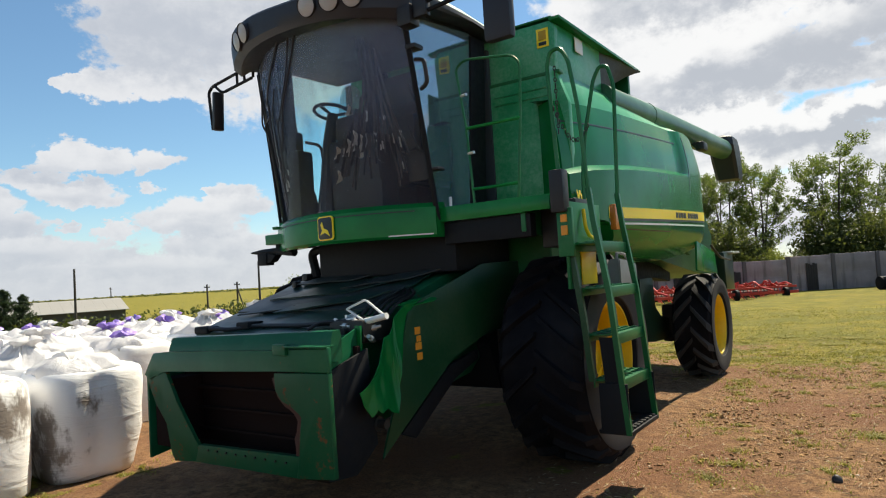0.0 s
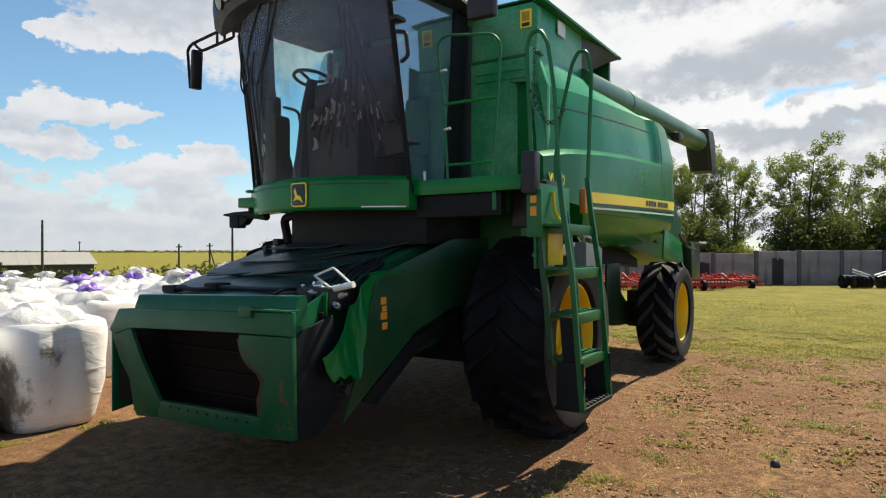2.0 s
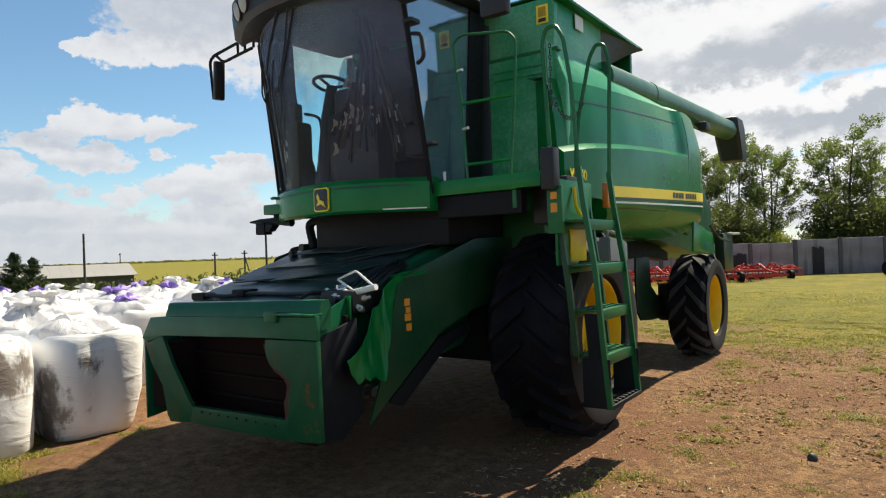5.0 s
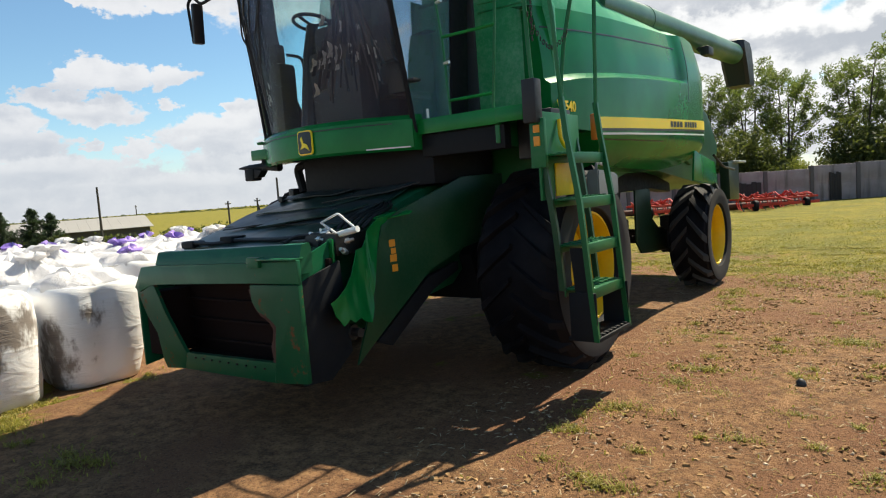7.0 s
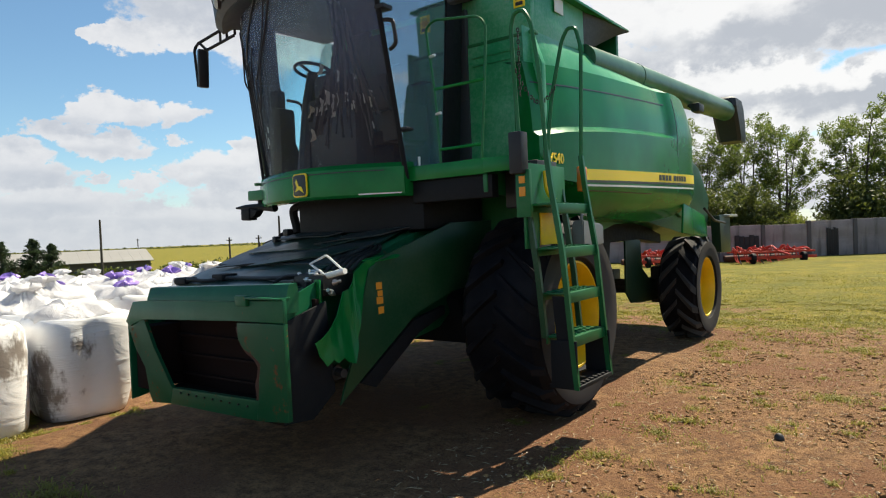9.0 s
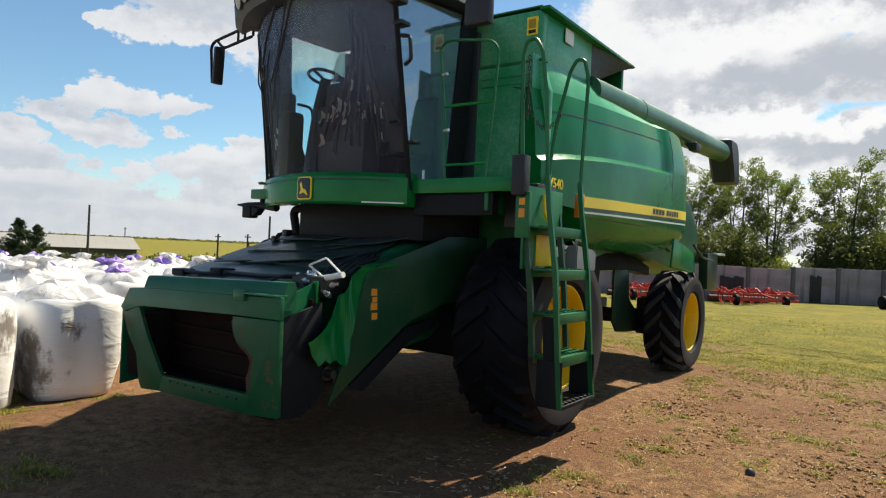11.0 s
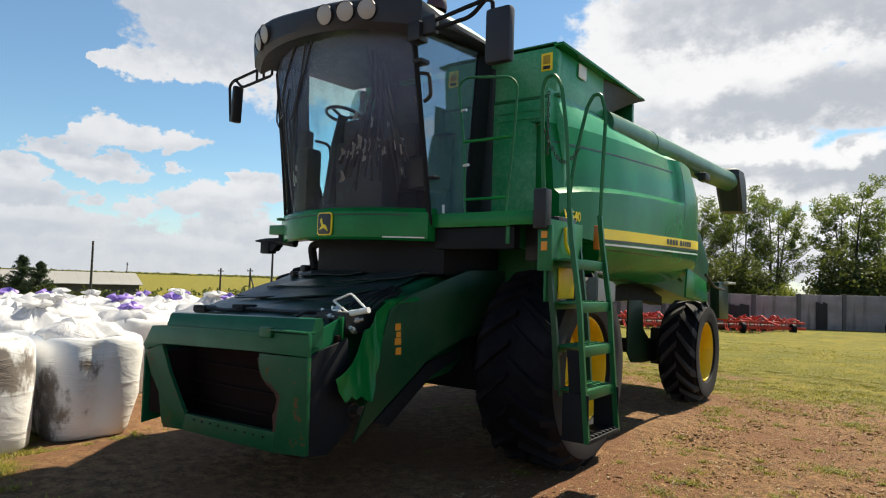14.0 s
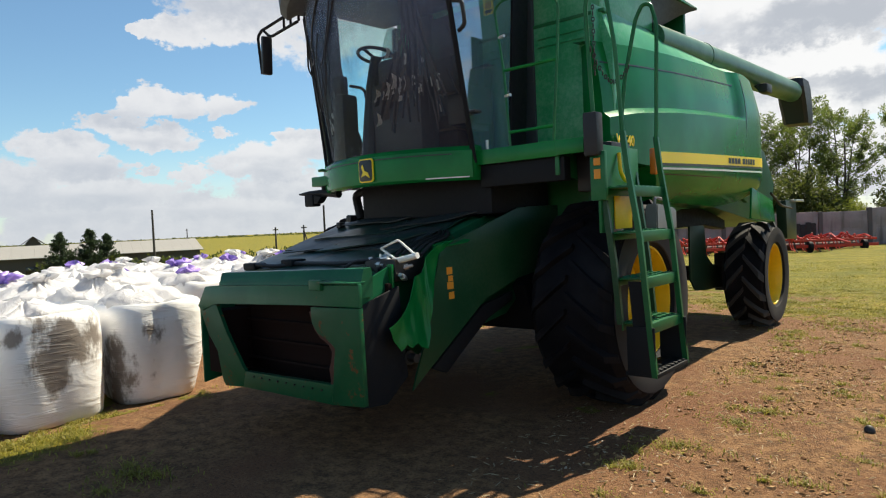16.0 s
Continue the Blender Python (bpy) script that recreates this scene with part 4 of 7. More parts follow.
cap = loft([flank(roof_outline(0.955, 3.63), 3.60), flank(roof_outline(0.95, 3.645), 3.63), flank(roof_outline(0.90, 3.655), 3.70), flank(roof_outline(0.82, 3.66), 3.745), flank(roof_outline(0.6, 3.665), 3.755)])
# The cap's sunlit look is put into its pale paint.
part("roof_cap", cap, paint("sunlit_tone_roof_paint", (0.30, 0.46, 0.31), 0.25, 0.5, dust_colour=(0.44, 0.52, 0.38)), roof, "green roof cap with sunlight put into its pale paint")
for x in (-0.60, -0.475, 0.285, 0.475, 0.645):
    y = -1.74 + 0.33 * abs(x) ** 2.6
    n = Vector((0.33 * 2.6 * abs(x) ** 1.6 * (1 if x > 0 else -1), -1, -0.25)).normalized()
    m = Matrix.Translation((x, y - 0.005, 3.565 if x > 0 else 3.545 if x < -0.5 else 3.575)) @ n.to_track_quat("Z", "Y").to_matrix().to_4x4()
    lm = lathe([(-0.05, 0.080), (0.016, 0.080), (0.020, 0.078), (0.012, 0.074)], (0, 0, 0), "z", 28)
    lm.transform(m)
    l = part("work_lamp", lm, BLACK_PLASTIC, roof)
    ln = lathe([(0.012, 0.075), (0.022, 0.05), (0.026, 0.0001)], (0, 0, 0), "z", 28)
    ln.transform(m)
    part("lamp_lens", ln, LAMP_GLASS, roof, "pale frosted lamp lens")
be = lathe([(3.76, 0.085), (3.78, 0.09), (3.83, 0.085), (3.86, 0.075), (3.87, 0.0001)], (0.80, -0.96, 0), "z", 24)
bo = part("beacon_base", be, plain("maroon_beacon_plastic", (0.050, 0.012, 0.018), 0.4, 0, 0.2), combine, "dark maroon beacon base")
part("beacon_dome", lathe([(3.865, 0.068), (3.95, 0.062), (4.0, 0.05), (4.02, 0.0001)], (0.80, -0.96, 0), "z", 24), RED_LENS, bo, "red beacon dome")

# Mirrors.
br = box((0.90, -1.46, 3.32), (1.02, -1.34, 3.47), 0.015)
add_box(br, (1.02, -1.43, 3.36), (1.14, -1.37, 3.50), 0.012)
arm = part("mirror_bracket", br, BLACK_PLASTIC, combine)
ar = tube([(1.08, -1.40, 3.455), (1.56, -1.40, 3.52), (1.635, -1.41, 3.50), (1.66, -1.42, 3.25)], 0.016, 8, 0.07)
add_tube(ar, [(1.12, -1.40, 3.395), (1.45, -1.40, 3.42), (1.57, -1.40, 3.52)], 0.016, 8, radius=0.06)
part("mirror_arm", ar, BLACK_PAINT, arm)
part("mirror_head", box((1.60, -1.45, 3.03), (1.805, -1.37, 3.425), 0.03), ROOF_PLASTIC, arm, "large black mirror housing")
part("mirror_face", box((1.62, -1.368, 3.05), (1.785, -1.364, 3.40), 0.001), MIRROR, arm)
ar = tube([(-0.88, -1.30, 3.50), (-1.44, -1.30, 3.425), (-1.50, -1.30, 3.38), (-1.46, -1.30, 3.02)], 0.014, 8, 0.06)
add_tube(ar, [(-0.88, -1.30, 3.385), (-1.30, -1.30, 3.335), (-1.40, -1.30, 3.42)], 0.014, 8, radius=0.05)
for x in (-0.86, -0.98, -1.08):
    add_tube(ar, [(x, -1.30, 3.50 - 0.134 * (-0.88 - x)), (x, -1.30, 3.385 - 0.119 * (-0.88 - x))], 0.012, 6)
arm = part("mirror_arm", ar, BLACK_PAINT, combine)
mh = box((-0.028, -0.05, -0.18), (0.028, 0.05, 0.18), 0.02, Matrix.Translation((-1.385, -1.29, 3.18)) @ Matrix.Rotation(radians(-14), 4, "Z") @ Matrix.Rotation(radians(5), 4, "Y"))
part("mirror_head", mh, BLACK_PLASTIC, arm, "slim black mirror housing")

# Right-hand rail, cables and the small platform beyond the cab.
rr = tube([(-0.92, -1.0, 1.96), (-0.92, -1.06, 2.5), (-0.91, -1.20, 3.44)], 0.014, 8, 0.3)
part("far_handrail", rr, BLACK_PAINT, combine)
cb = tube([(-0.88, -1.19, 3.45), (-0.93, -1.13, 3.1), (-0.90, -1.08, 2.7), (-0.93, -1.03, 2.2), (-0.88, -0.99, 2.0)], 0.009, 6, 0.2)
add_tube(cb, [(-0.84, -1.16, 3.5), (-0.87, -1.10, 3.0), (-0.91, -1.10, 2.75), (-0.88, -1.0, 2.3)], 0.008, 6, radius=0.2)
add_tube(cb, [(-0.78, -1.13, 3.5), (-0.80, -1.05, 3.0), (-0.84, -0.98, 2.4), (-0.83, -0.96, 2.05)], 0.012, 6, radius=0.2)
add_tube(cb, [(-0.70, -1.16, 3.5), (-0.76, -1.05, 3.0), (-0.80, -0.96, 2.5)], 0.009, 6, radius=0.2)
part("cab_cable", cb, BLACK_PLASTIC, combine)
fp = box((-0.975, -1.16, 1.895), (-0.62, -0.65, 1.985), 0.01)
bracket = part("far_step_bracket", fp, GREEN_DUSTY, combine, "green bracket under the cab's far corner")
fp = tube([(-1.24, -1.10, 1.842), (-1.10, -1.10, 1.84), (-0.86, -1.10, 1.835), (-0.66, -1.10, 1.81)], [0.008, 0.026, 0.034, 0.036], 8)
add_tube(fp, [(-0.86, -1.10, 1.90), (-0.86, -1.10, 1.80)], 0.03, 8)
part("bracket_arm", fp, BLACK_PAINT, bracket)
fp = box((-1.11, -1.15, 1.715), (-0.985, -1.05, 1.825), 0.015)
add_prism(fp, [(-0.985, 1.82), (-0.985, 1.735), (-0.93, 1.745), (-0.87, 1.80)], (-1.14, -1.06), "y", 0.006)
part("bracket_lug", fp, BLACK_PAINT, bracket)
fp = lathe([(2.03, 0.0001), (2.03, 0.035), (2.05, 0.04), (2.06, 0.0001)], (-0.86, -1.12, 0), "z", 12)
part("rail_foot", fp, GREEN_DUSTY, bracket)
# Loose cables and trim strips along the far end of the windshield.
for run, r in (
    ([(-0.013, -1.589, 3.467), (-0.095, -1.558, 3.308), (-0.315, -1.469, 2.989), (-0.374, -1.432, 2.871), (-0.341, -1.447, 2.903), (-0.459, -1.363, 2.653)], 0.008),
    ([(-0.081, -1.591, 3.48), (-0.186, -1.533, 3.216), (-0.429, -1.417, 2.881), (-0.455, -1.415, 2.924), (-0.486, -1.35, 2.64), (-0.534, -1.282, 2.388)], 0.007),
    ([(-0.223, -1.577, 3.471), (-0.462, -1.473, 3.244), (-0.655, -1.341, 3.065), (-0.573, -1.39, 3.07), (-0.652, -1.296, 2.811), (-0.648, -1.25, 2.546)], 0.009),
    ([(-0.507, -1.487, 3.416), (-0.872, -1.215, 3.287), (-0.577, -1.37, 2.978), (-0.89, -1.16, 2.993), (-0.673, -1.326, 3.044), (-0.894, -1.158, 2.979)], 0.006),
    ([(-0.74, -1.314, 3.24), (-0.936, -1.159, 2.984), (-0.88, -1.141, 2.886), (-0.881, -1.069, 2.48), (-0.897, -1.013, 2.144)], 0.008),
    ([(-0.399, -1.476, 3.147), (-0.549, -1.381, 2.961), (-0.576, -1.288, 2.533), (-0.571, -1.227, 2.181)], 0.007),
):
    part("cab_cable", tube(run, r, 6, 0.12), BLACK_PLASTIC, combine)
# Handset cords looped beside the near pillar.
for run in (
    [(0.70, -1.10, 3.02), (0.74, -1.08, 2.90), (0.79, -1.06, 2.84), (0.83, -1.03, 2.86)],
    [(0.66, -1.08, 2.70), (0.72, -1.05, 2.52), (0.80, -1.02, 2.46), (0.85, -1.0, 2.50)],
):
    part("handset_cord", tube(run, 0.010, 6, 0.08), BLACK_PLASTIC, combine)

part("side_trim", prism([(-1.20, 3.52), (-0.86, 3.57), (-0.84, 3.05), (-0.80, 2.75), (-0.62, 2.36), (-0.60, 2.22), (-0.16, 2.20), (-0.16, 2.0), (-0.98, 2.0)], (-0.862, -0.835), "x", 0.006), BLACK_PLASTIC, combine)
# Cab inside: seat, wheel, console.
seat = part("operator_seat", box((-0.10, -0.62, 2.32), (0.40, -0.18, 2.46), 0.05), SEAT_CLOTH, combine)
part("seat_back", box((-0.08, -0.30, 2.42), (0.38, -0.18, 3.16), 0.05, Matrix.Translation((0, 0, 0))), SEAT_CLOTH, seat)
part("seat_cover", prism([(-0.325, 2.80), (-0.075, 2.80), (-0.085, 3.12), (-0.11, 3.21), (-0.16, 3.27), (-0.21, 3.285), (-0.26, 3.26), (-0.30, 3.19), (-0.32, 3.08)], (-0.80, -0.72), "y", 0.02), CLEAR_FILM, seat, "crumpled clear plastic seat cover")
part("seat_base", box((0.0, -0.55, 2.02), (0.32, -0.22, 2.33), 0.02), BLACK_PLASTIC, seat)
col = tube([(-0.33, -1.0, 2.02), (-0.34, -0.92, 2.75), (-0.34, -0.86, 3.02)], [0.09, 0.06, 0.05], 10)
co = part("steering_column", col, BLACK_PLASTIC, combine)
wl = bmesh.new()
ring = [(0.165 * math.cos(a), 0.165 * math.sin(a), 0) for a in np.linspace(0, math.tau, 33)]
add_tube(wl, ring, 0.016, 8, bend=False)
for a in (0.5, 2.6, 4.7):
    add_tube(wl, [(0, 0, -0.03), (0.165 * math.cos(a), 0.165 * math.sin(a), 0)], 0.014, 6)
wl.transform(Matrix.Translation((-0.36, -0.84, 3.05)) @ Matrix.Rotation(radians(-14), 4, "X"))
part("steering_wheel", wl, BLACK_PLASTIC, co)
con = box((0.45, -0.85, 2.3), (0.70, -0.15, 2.62), 0.04)
add_box(con, (0.42, -0.95, 2.55), (0.62, -0.85, 2.85), 0.03)
part("armrest_console", con, BLACK_PLASTIC, combine)
con = box((-0.30, -1.0, 2.02), (0.30, -0.75, 2.75), 0.06)
add_box(con, (-0.22, -0.98, 2.72), (0.14, -0.80, 2.95), 0.05)
part("front_console", con, BLACK_PLASTIC, combine)
con = box((-0.84, -1.0, 2.02), (-0.66, -0.80, 2.75), 0.05)
add_box(con, (-0.82, -0.98, 2.7), (-0.70, -0.88, 2.92), 0.03)
part("side_console", con, BLACK_PLASTIC, combine)
gr = tube([(-0.66, -0.9, 2.82), (-0.52, -0.85, 2.78), (-0.50, -0.84, 2.6), (-0.60, -0.86, 2.1)], 0.014, 8, 0.06)
part("inner_grab_rail", gr, BLACK_PLASTIC, combine)
part("cab_headliner", box((-0.85, -1.20, 3.585), (0.85, -0.1, 3.605), 0.008), BLACK_PLASTIC, combine)

# Slack clear film hanging in folds behind the windshield.
DULL_FILM = plain("dusty_brown_film", (0.034, 0.032, 0.034), 0.35, 0, 0.5, 8.0, gloss=0.2)
GREY_FILM = plain("grey_brown_film", (0.085, 0.076, 0.074), 0.35, 0, 0.4, 8.0, gloss=0.2)
# Glints on the film are built as short strips of this pale colour.
FILM_GLINT = plain("painted_film_glint", (0.42, 0.40, 0.36), 0.3, 0, 0.3, 8.0)
frnd = random.Random(17)
for i in range(64):
    u = (i + frnd.uniform(0, 0.8)) / 64
    x_low, x_high = -0.04 + 0.82 * u, 0.42 + 0.22 * u
    a, b = (frnd.uniform(0.0, 0.35), frnd.uniform(0.45, 0.95)) if i % 2 else (frnd.uniform(0.25, 0.6), 0.0)
    b = min(b, 0.28 + 1.3 * u)
    if i % 2 and 0.3 < u < 0.75:
        b = frnd.uniform(0.85, 1.05)
    if not i % 2:
        a = frnd.uniform(0.24, 0.34) if i % 8 else frnd.uniform(0.10, 0.55)
        b = a + frnd.uniform(0.03, 0.075)
    w = frnd.uniform(0.002, 0.009) if i % 2 else frnd.uniform(0.001, 0.0022)
    rows = []
    for k in range(7):
        f = a + (b - a) * k / 6
        z = 2.20 + 1.15 * f
        x = x_low + (x_high - x_low) * min(1.0, f * 1.5) + 0.012 * math.sin(9 * f + i)
        y = belt_y(x, -1.31 - 0.19 * (z - 2.085), 0.24) + 0.05
        h = w * math.sin(math.pi * (0.08 + 0.84 * k / 6))
        rows.append([(x - h, y, z), (x, y - 0.012, z), (x + h, y + 0.004, z)])
    part("film_fold", thicken(loft(rows, False, False), 0.002), (DULL_FILM if i % 4 == 1 else GREY_FILM) if i % 2 or i % 6 == 4 else FILM_GLINT, ws, "dusty streaks of slack film and painted glints behind the glass")

# Shorter folds and painted glints hang over the far console.
for i in range(14):
    x0 = -0.73 + 0.011 * i + frnd.uniform(-0.004, 0.004)
    low = 2.30 + frnd.uniform(0, 0.25)
    high = low + (frnd.uniform(0.18, 0.40) if i % 3 else frnd.uniform(0.05, 0.10))
    rows = []
    for k in range(6):
        z = low + (high - low) * k / 5
        x = x0 + 0.05 * (z - 2.3) + 0.006 * math.sin(11 * z + i)
        y = belt_y(x, -1.31 - 0.19 * (z - 2.085), 0.24 * 1.4) + 0.06
        h = 0.005 * math.sin(math.pi * (0.08 + 0.84 * k / 5))
        rows.append([(x - h, y, z), (x, y - 0.010, z), (x + h, y + 0.004, z)])
    part("film_fold", thicken(loft(rows, False, False), 0.002), GREY_FILM if i % 3 else FILM_GLINT, ws, "dusty streaks of slack film and painted glints behind the glass")

# ---- platform, rail and ladder ----
pf = bmesh.new()
add_box(pf, (0.88, -1.0, 1.955), (1.40, -0.06, 1.985), 0.004)
add_box(pf, (1.72, -1.0, 1.955), (1.80, -0.34, 1.985), 0.004)
add_box(pf, (1.40, -1.0, 1.955), (1.72, -0.58, 1.985), 0.004)
add_box(pf, (1.40, -0.24, 1.955), (1.72, -0.06, 1.985), 0.004)
for i in range(6):
    add_box(pf, (1.40, -0.58 + i * 0.068 - 0.018, 1.970), (1.72, -0.58 + i * 0.068 + 0.018, 1.984))
    add_box(pf, (1.40 + i * 0.064 - 0.017, -0.58, 1.9695), (1.40 + i * 0.064 + 0.017, -0.24, 1.9835))
plat = part("platform", pf, DARK_STEEL, combine, "perforated steel access platform")
part("platform_fascia", box((0.86, -1.03, 1.93), (1.60, -0.995, 2.045), 0.008), GREEN, plat)
part("platform_corner", box((1.58, -1.04, 1.935), (1.80, -0.98, 2.04), 0.008), GREEN, plat)
part("platform_beam", box((0.88, -0.99, 1.76), (1.62, -0.90, 1.93), 0.01), BLACK_PAINT, plat)
part("platform_side_plate", prism([(-1.0, 1.95), (-0.1, 1.95), (-0.1, 1.72), (-1.0, 1.80)], (1.55, 1.585), "x", 0.006), GREEN_DUSTY, plat)
under = box((-0.52, -0.95, 1.55), (0.95, -0.1, 1.86), 0.03)
add_tube(under, [(-0.50, -0.9, 1.84), (-0.66, -0.9, 1.80), (-0.60, -0.9, 1.58)], 0.04, 8, radius=0.06)
part("cab_mounting", under, BLACK_PAINT, combine)

rl = tube([(1.18, -1.0, 1.98), (1.145, -1.0, 2.6), (1.08, -1.0, 3.08), (1.16, -1.0, 3.13), (1.56, -1.0, 3.07), (1.625, -1.0, 3.0), (1.60, -1.0, 2.62), (1.54, -1.0, 1.98)], 0.010, 8, 0.06)
rail = part("railing", rl, GREEN_DUSTY, combine, "thin green tubular platform railing")
for z, a, b in ((2.15, 1.175, 1.55), (2.61, 1.145, 1.60)):
    part("railing_bar", tube([(a, -1.0, z), (b, -1.0, z)], 0.012, 8), GREEN, rail)
for x, z in ((1.115, 2.86), (1.15, 2.42)):
    part("latch_peg", tube([(x, -1.0, z), (x + 0.06, -1.02, z)], 0.012, 6), BARE_STEEL, rail)
gp = tube([(0.95, -0.98, 2.0), (0.95, -0.98, 2.12)], 0.012, 6)
part("railing_foot", gp, BARE_STEEL, rail)


def ladder_x(z):
    return lerp_table([(0.4, 2.22), (0.75, 2.19), (1.4, 2.14), (1.7, 2.09), (2.0, 2.05)], z)




def stringer(y, z0, z1):
    pts = [(ladder_x(z), y, z) for z in np.linspace(z0, z1, 8)]
    bm = bmesh.new()
    rows = []
    for x, yy, z in pts:
        rows.append([(x - 0.010, yy - 0.014, z), (x + 0.026, yy - 0.014, z), (x + 0.026, yy + 0.014, z), (x - 0.010, yy + 0.014, z)])
    add_loft(bm, rows)
    return bm


ladder = part("ladder", stringer(-0.98, 0.42, 2.05), LADDER_GREEN, combine, "steep green access ladder with perforated steps")
part("stringer", stringer(-0.43, 0.42, 2.05), LADDER_GREEN, ladder)
# Added black sheet that reads as shade and hides the rim's front.
part("side_plate", loft([[(ladder_x(z) - d, -0.972, z) for d in (0.0, 0.11)] for z in (0.50, 0.8, 1.05)], False, False), BLACK_PAINT, ladder)


def tread(z, depth):
    """A grip-tread step: a frame with rows of punched holes."""
    x1 = ladder_x(z) + 0.01
    x0, y0, y1 = x1 - depth, -0.97, -0.44
    bm = bmesh.new()
    add_box(bm, (x1 - 0.018, y0, z - 0.075), (x1 + 0.004, y1, z - 0.004), 0.003)
    add_box(bm, (x0, y0, z - 0.06), (x0 + 0.012, y1, z - 0.004), 0.003)
    add_box(bm, (x0, y0, z - 0.014), (x1, y1, z - 0.002), 0.002)
    for i in range(3):
        for j in range(7):
            cx_, cy_ = x0 + 0.035 + i * 0.062, y0 + 0.05 + j * 0.072
            add_lathe(bm, [(z - 0.003, 0.022), (z + 0.006, 0.017), (z + 0.006, 0.011), (z - 0.003, 0.010)], (cx_, cy_, 0), "z", 8)
    return part("step", bm, LADDER_GREEN, ladder)


for z in (1.69, 1.385, 1.075, 0.775):
    tread(z, 0.20)
bp = bmesh.new()
add_box(bp, (2.02, -0.985, 0.418), (2.245, -0.43, 0.445), 0.003)
for j in range(8):
    add_box(bp, (2.20, -0.96 + j * 0.065, 0.445), (2.235, -0.925 + j * 0.065, 0.46), 0.003)
part("bottom_step", bp, BLACK_PAINT, ladder)
for y in (-0.985, -0.43):
    part("rubber_flap", box((2.04, y - 0.006, 0.43), (2.235, y + 0.006, 0.75), 0.003), BLACK_PAINT, ladder, "black rubber flap beside the bottom step")
    part("inner_stringer", loft([[(ladder_x(z) - 0.21, y - 0.015, z), (ladder_x(z) - 0.17, y - 0.015, z), (ladder_x(z) - 0.17, y + 0.015, z), (ladder_x(z) - 0.21, y + 0.015, z)] for z in (0.76, 1.2, 1.7, 1.95)]), GREEN_SHADED, ladder)
sp_ = prism([(-1.02, 1.98), (-0.40, 1.98), (-0.40, 1.70), (-0.80, 1.66), (-0.84, 1.38), (-1.02, 1.38)], (1.885, 1.905), "x", 0.005)
part("ladder_side_plate", sp_, GREEN_DUSTY, ladder)
part("yellow_guard", box((1.906, -0.83, 1.40), (1.916, -0.56, 1.63), 0.003), YELLOW, ladder, "yellow guard plate behind the steps")
h1 = tube([(2.06, -0.98, 2.0), (2.03, -0.99, 2.6), (1.985, -1.0, 2.94), (1.93, -1.0, 3.03), (1.86, -1.0, 3.02), (1.83, -1.0, 2.92), (1.85, -1.0, 2.4), (1.87, -1.0, 2.0)], 0.015, 8, 0.06)
part("handrail_hoop", h1, GREEN_DUSTY, ladder)
h2 = tube([(2.06, -0.43, 2.0), (2.08, -0.44, 2.45), (2.10, -0.45, 2.85), (2.06, -0.45, 3.0), (2.0, -0.45, 3.01), (1.95, -0.46, 2.92), (1.87, -0.5, 2.5), (1.84, -0.52, 2.2), (1.84, -0.52, 1.98)], 0.015, 8, 0.06)
part("handrail_hoop", h2, GREEN_DUSTY, ladder)
link_me = mesh_of("link", lathe([(-0.004, 0.006), (-0.004, 0.012), (0.004, 0.012), (0.004, 0.006), (-0.004, 0.006)], (0, 0, 0), "x", 10), DARK_STEEL)
spots = [Vector((1.86 + 0.05 * f, -1.0 + 0.48 * f, 2.62 - 0.16 * math.sin(math.pi * f) - 0.05 * f)) for f in np.linspace(0, 1, 15)]
spots += [Vector((1.88, -0.99, 2.9 - i * 0.04)) for i in range(12)]
for i, p in enumerate(spots):
    lk = new("chain_link", link_me)
    lk.parent = ladder
    lk.matrix_basis = Matrix.Translation(p) @ Matrix.Rotation(i * 1.57 + 0.4, 4, "Z") @ Matrix.Diagonal((1, 1, 1.5, 1))
part("control_box", box((1.825, -1.09, 1.90), (1.925, -0.99, 2.19), 0.012), BLACK_PLASTIC, combine, "black plastic box on the platform post")
wl_ = box((1.872, -1.045, 1.745), (1.918, -1.035, 1.81), 0.002)
add_box(wl_, (1.872, -1.045, 1.835), (1.918, -1.035, 1.885), 0.002)
part("hazard_sticker", wl_, ORANGE_DECAL, combine, "orange hazard stickers")
part("sticker_post", box((1.84, -1.035, 1.60), (1.95, -1.0, 1.93), 0.006), GREEN_DUSTY, combine)
part("side_marker", box((1.90, -0.18, 1.80), (1.95, -0.08, 2.0), 0.012), AMBER, combine, "amber side marker lamp")
part("toolbox", box((1.60, -0.78, 1.68), (1.88, -0.47, 2.02), 0.015), BLACK_PLASTIC, combine)
part("yellow_latch", tube([(1.92, -0.75, 1.93), (1.94, -0.78, 1.80), (1.94, -0.72, 1.74), (1.93, -0.62, 1.73)], 0.014, 8, 0.05), YELLOW, combine)
# Added grey block and bar that stand in for the sunlit tyre top.
tyre_block = loft([[(x, y, z) for x, y in ((1.885, -0.27), (1.985, -0.27), (1.985, 0.12), (1.885, 0.12))] for z in (1.37, 1.52)] + [[(x, y, 1.575 - 0.10 * (y + 0.27)) for x, y in ((1.89, -0.25), (1.98, -0.25), (1.98, 0.10), (1.89, 0.10))]])
bmesh.ops.bevel(tyre_block, geom=tyre_block.edges[:], offset=0.018, segments=2, affect="EDGES", clamp_overlap=True)
canister = part("canister", tyre_block, TYRE_TOP_GREY, combine, "grey block standing in for the lit tyre top behind the ladder")
part("canister_handle", tube([(1.935, -0.20, 1.55), (1.935, -0.18, 1.625), (1.935, 0.02, 1.60), (1.935, 0.05, 1.52)], 0.012, 8, 0.03), TYRE_TOP_GREY, canister)

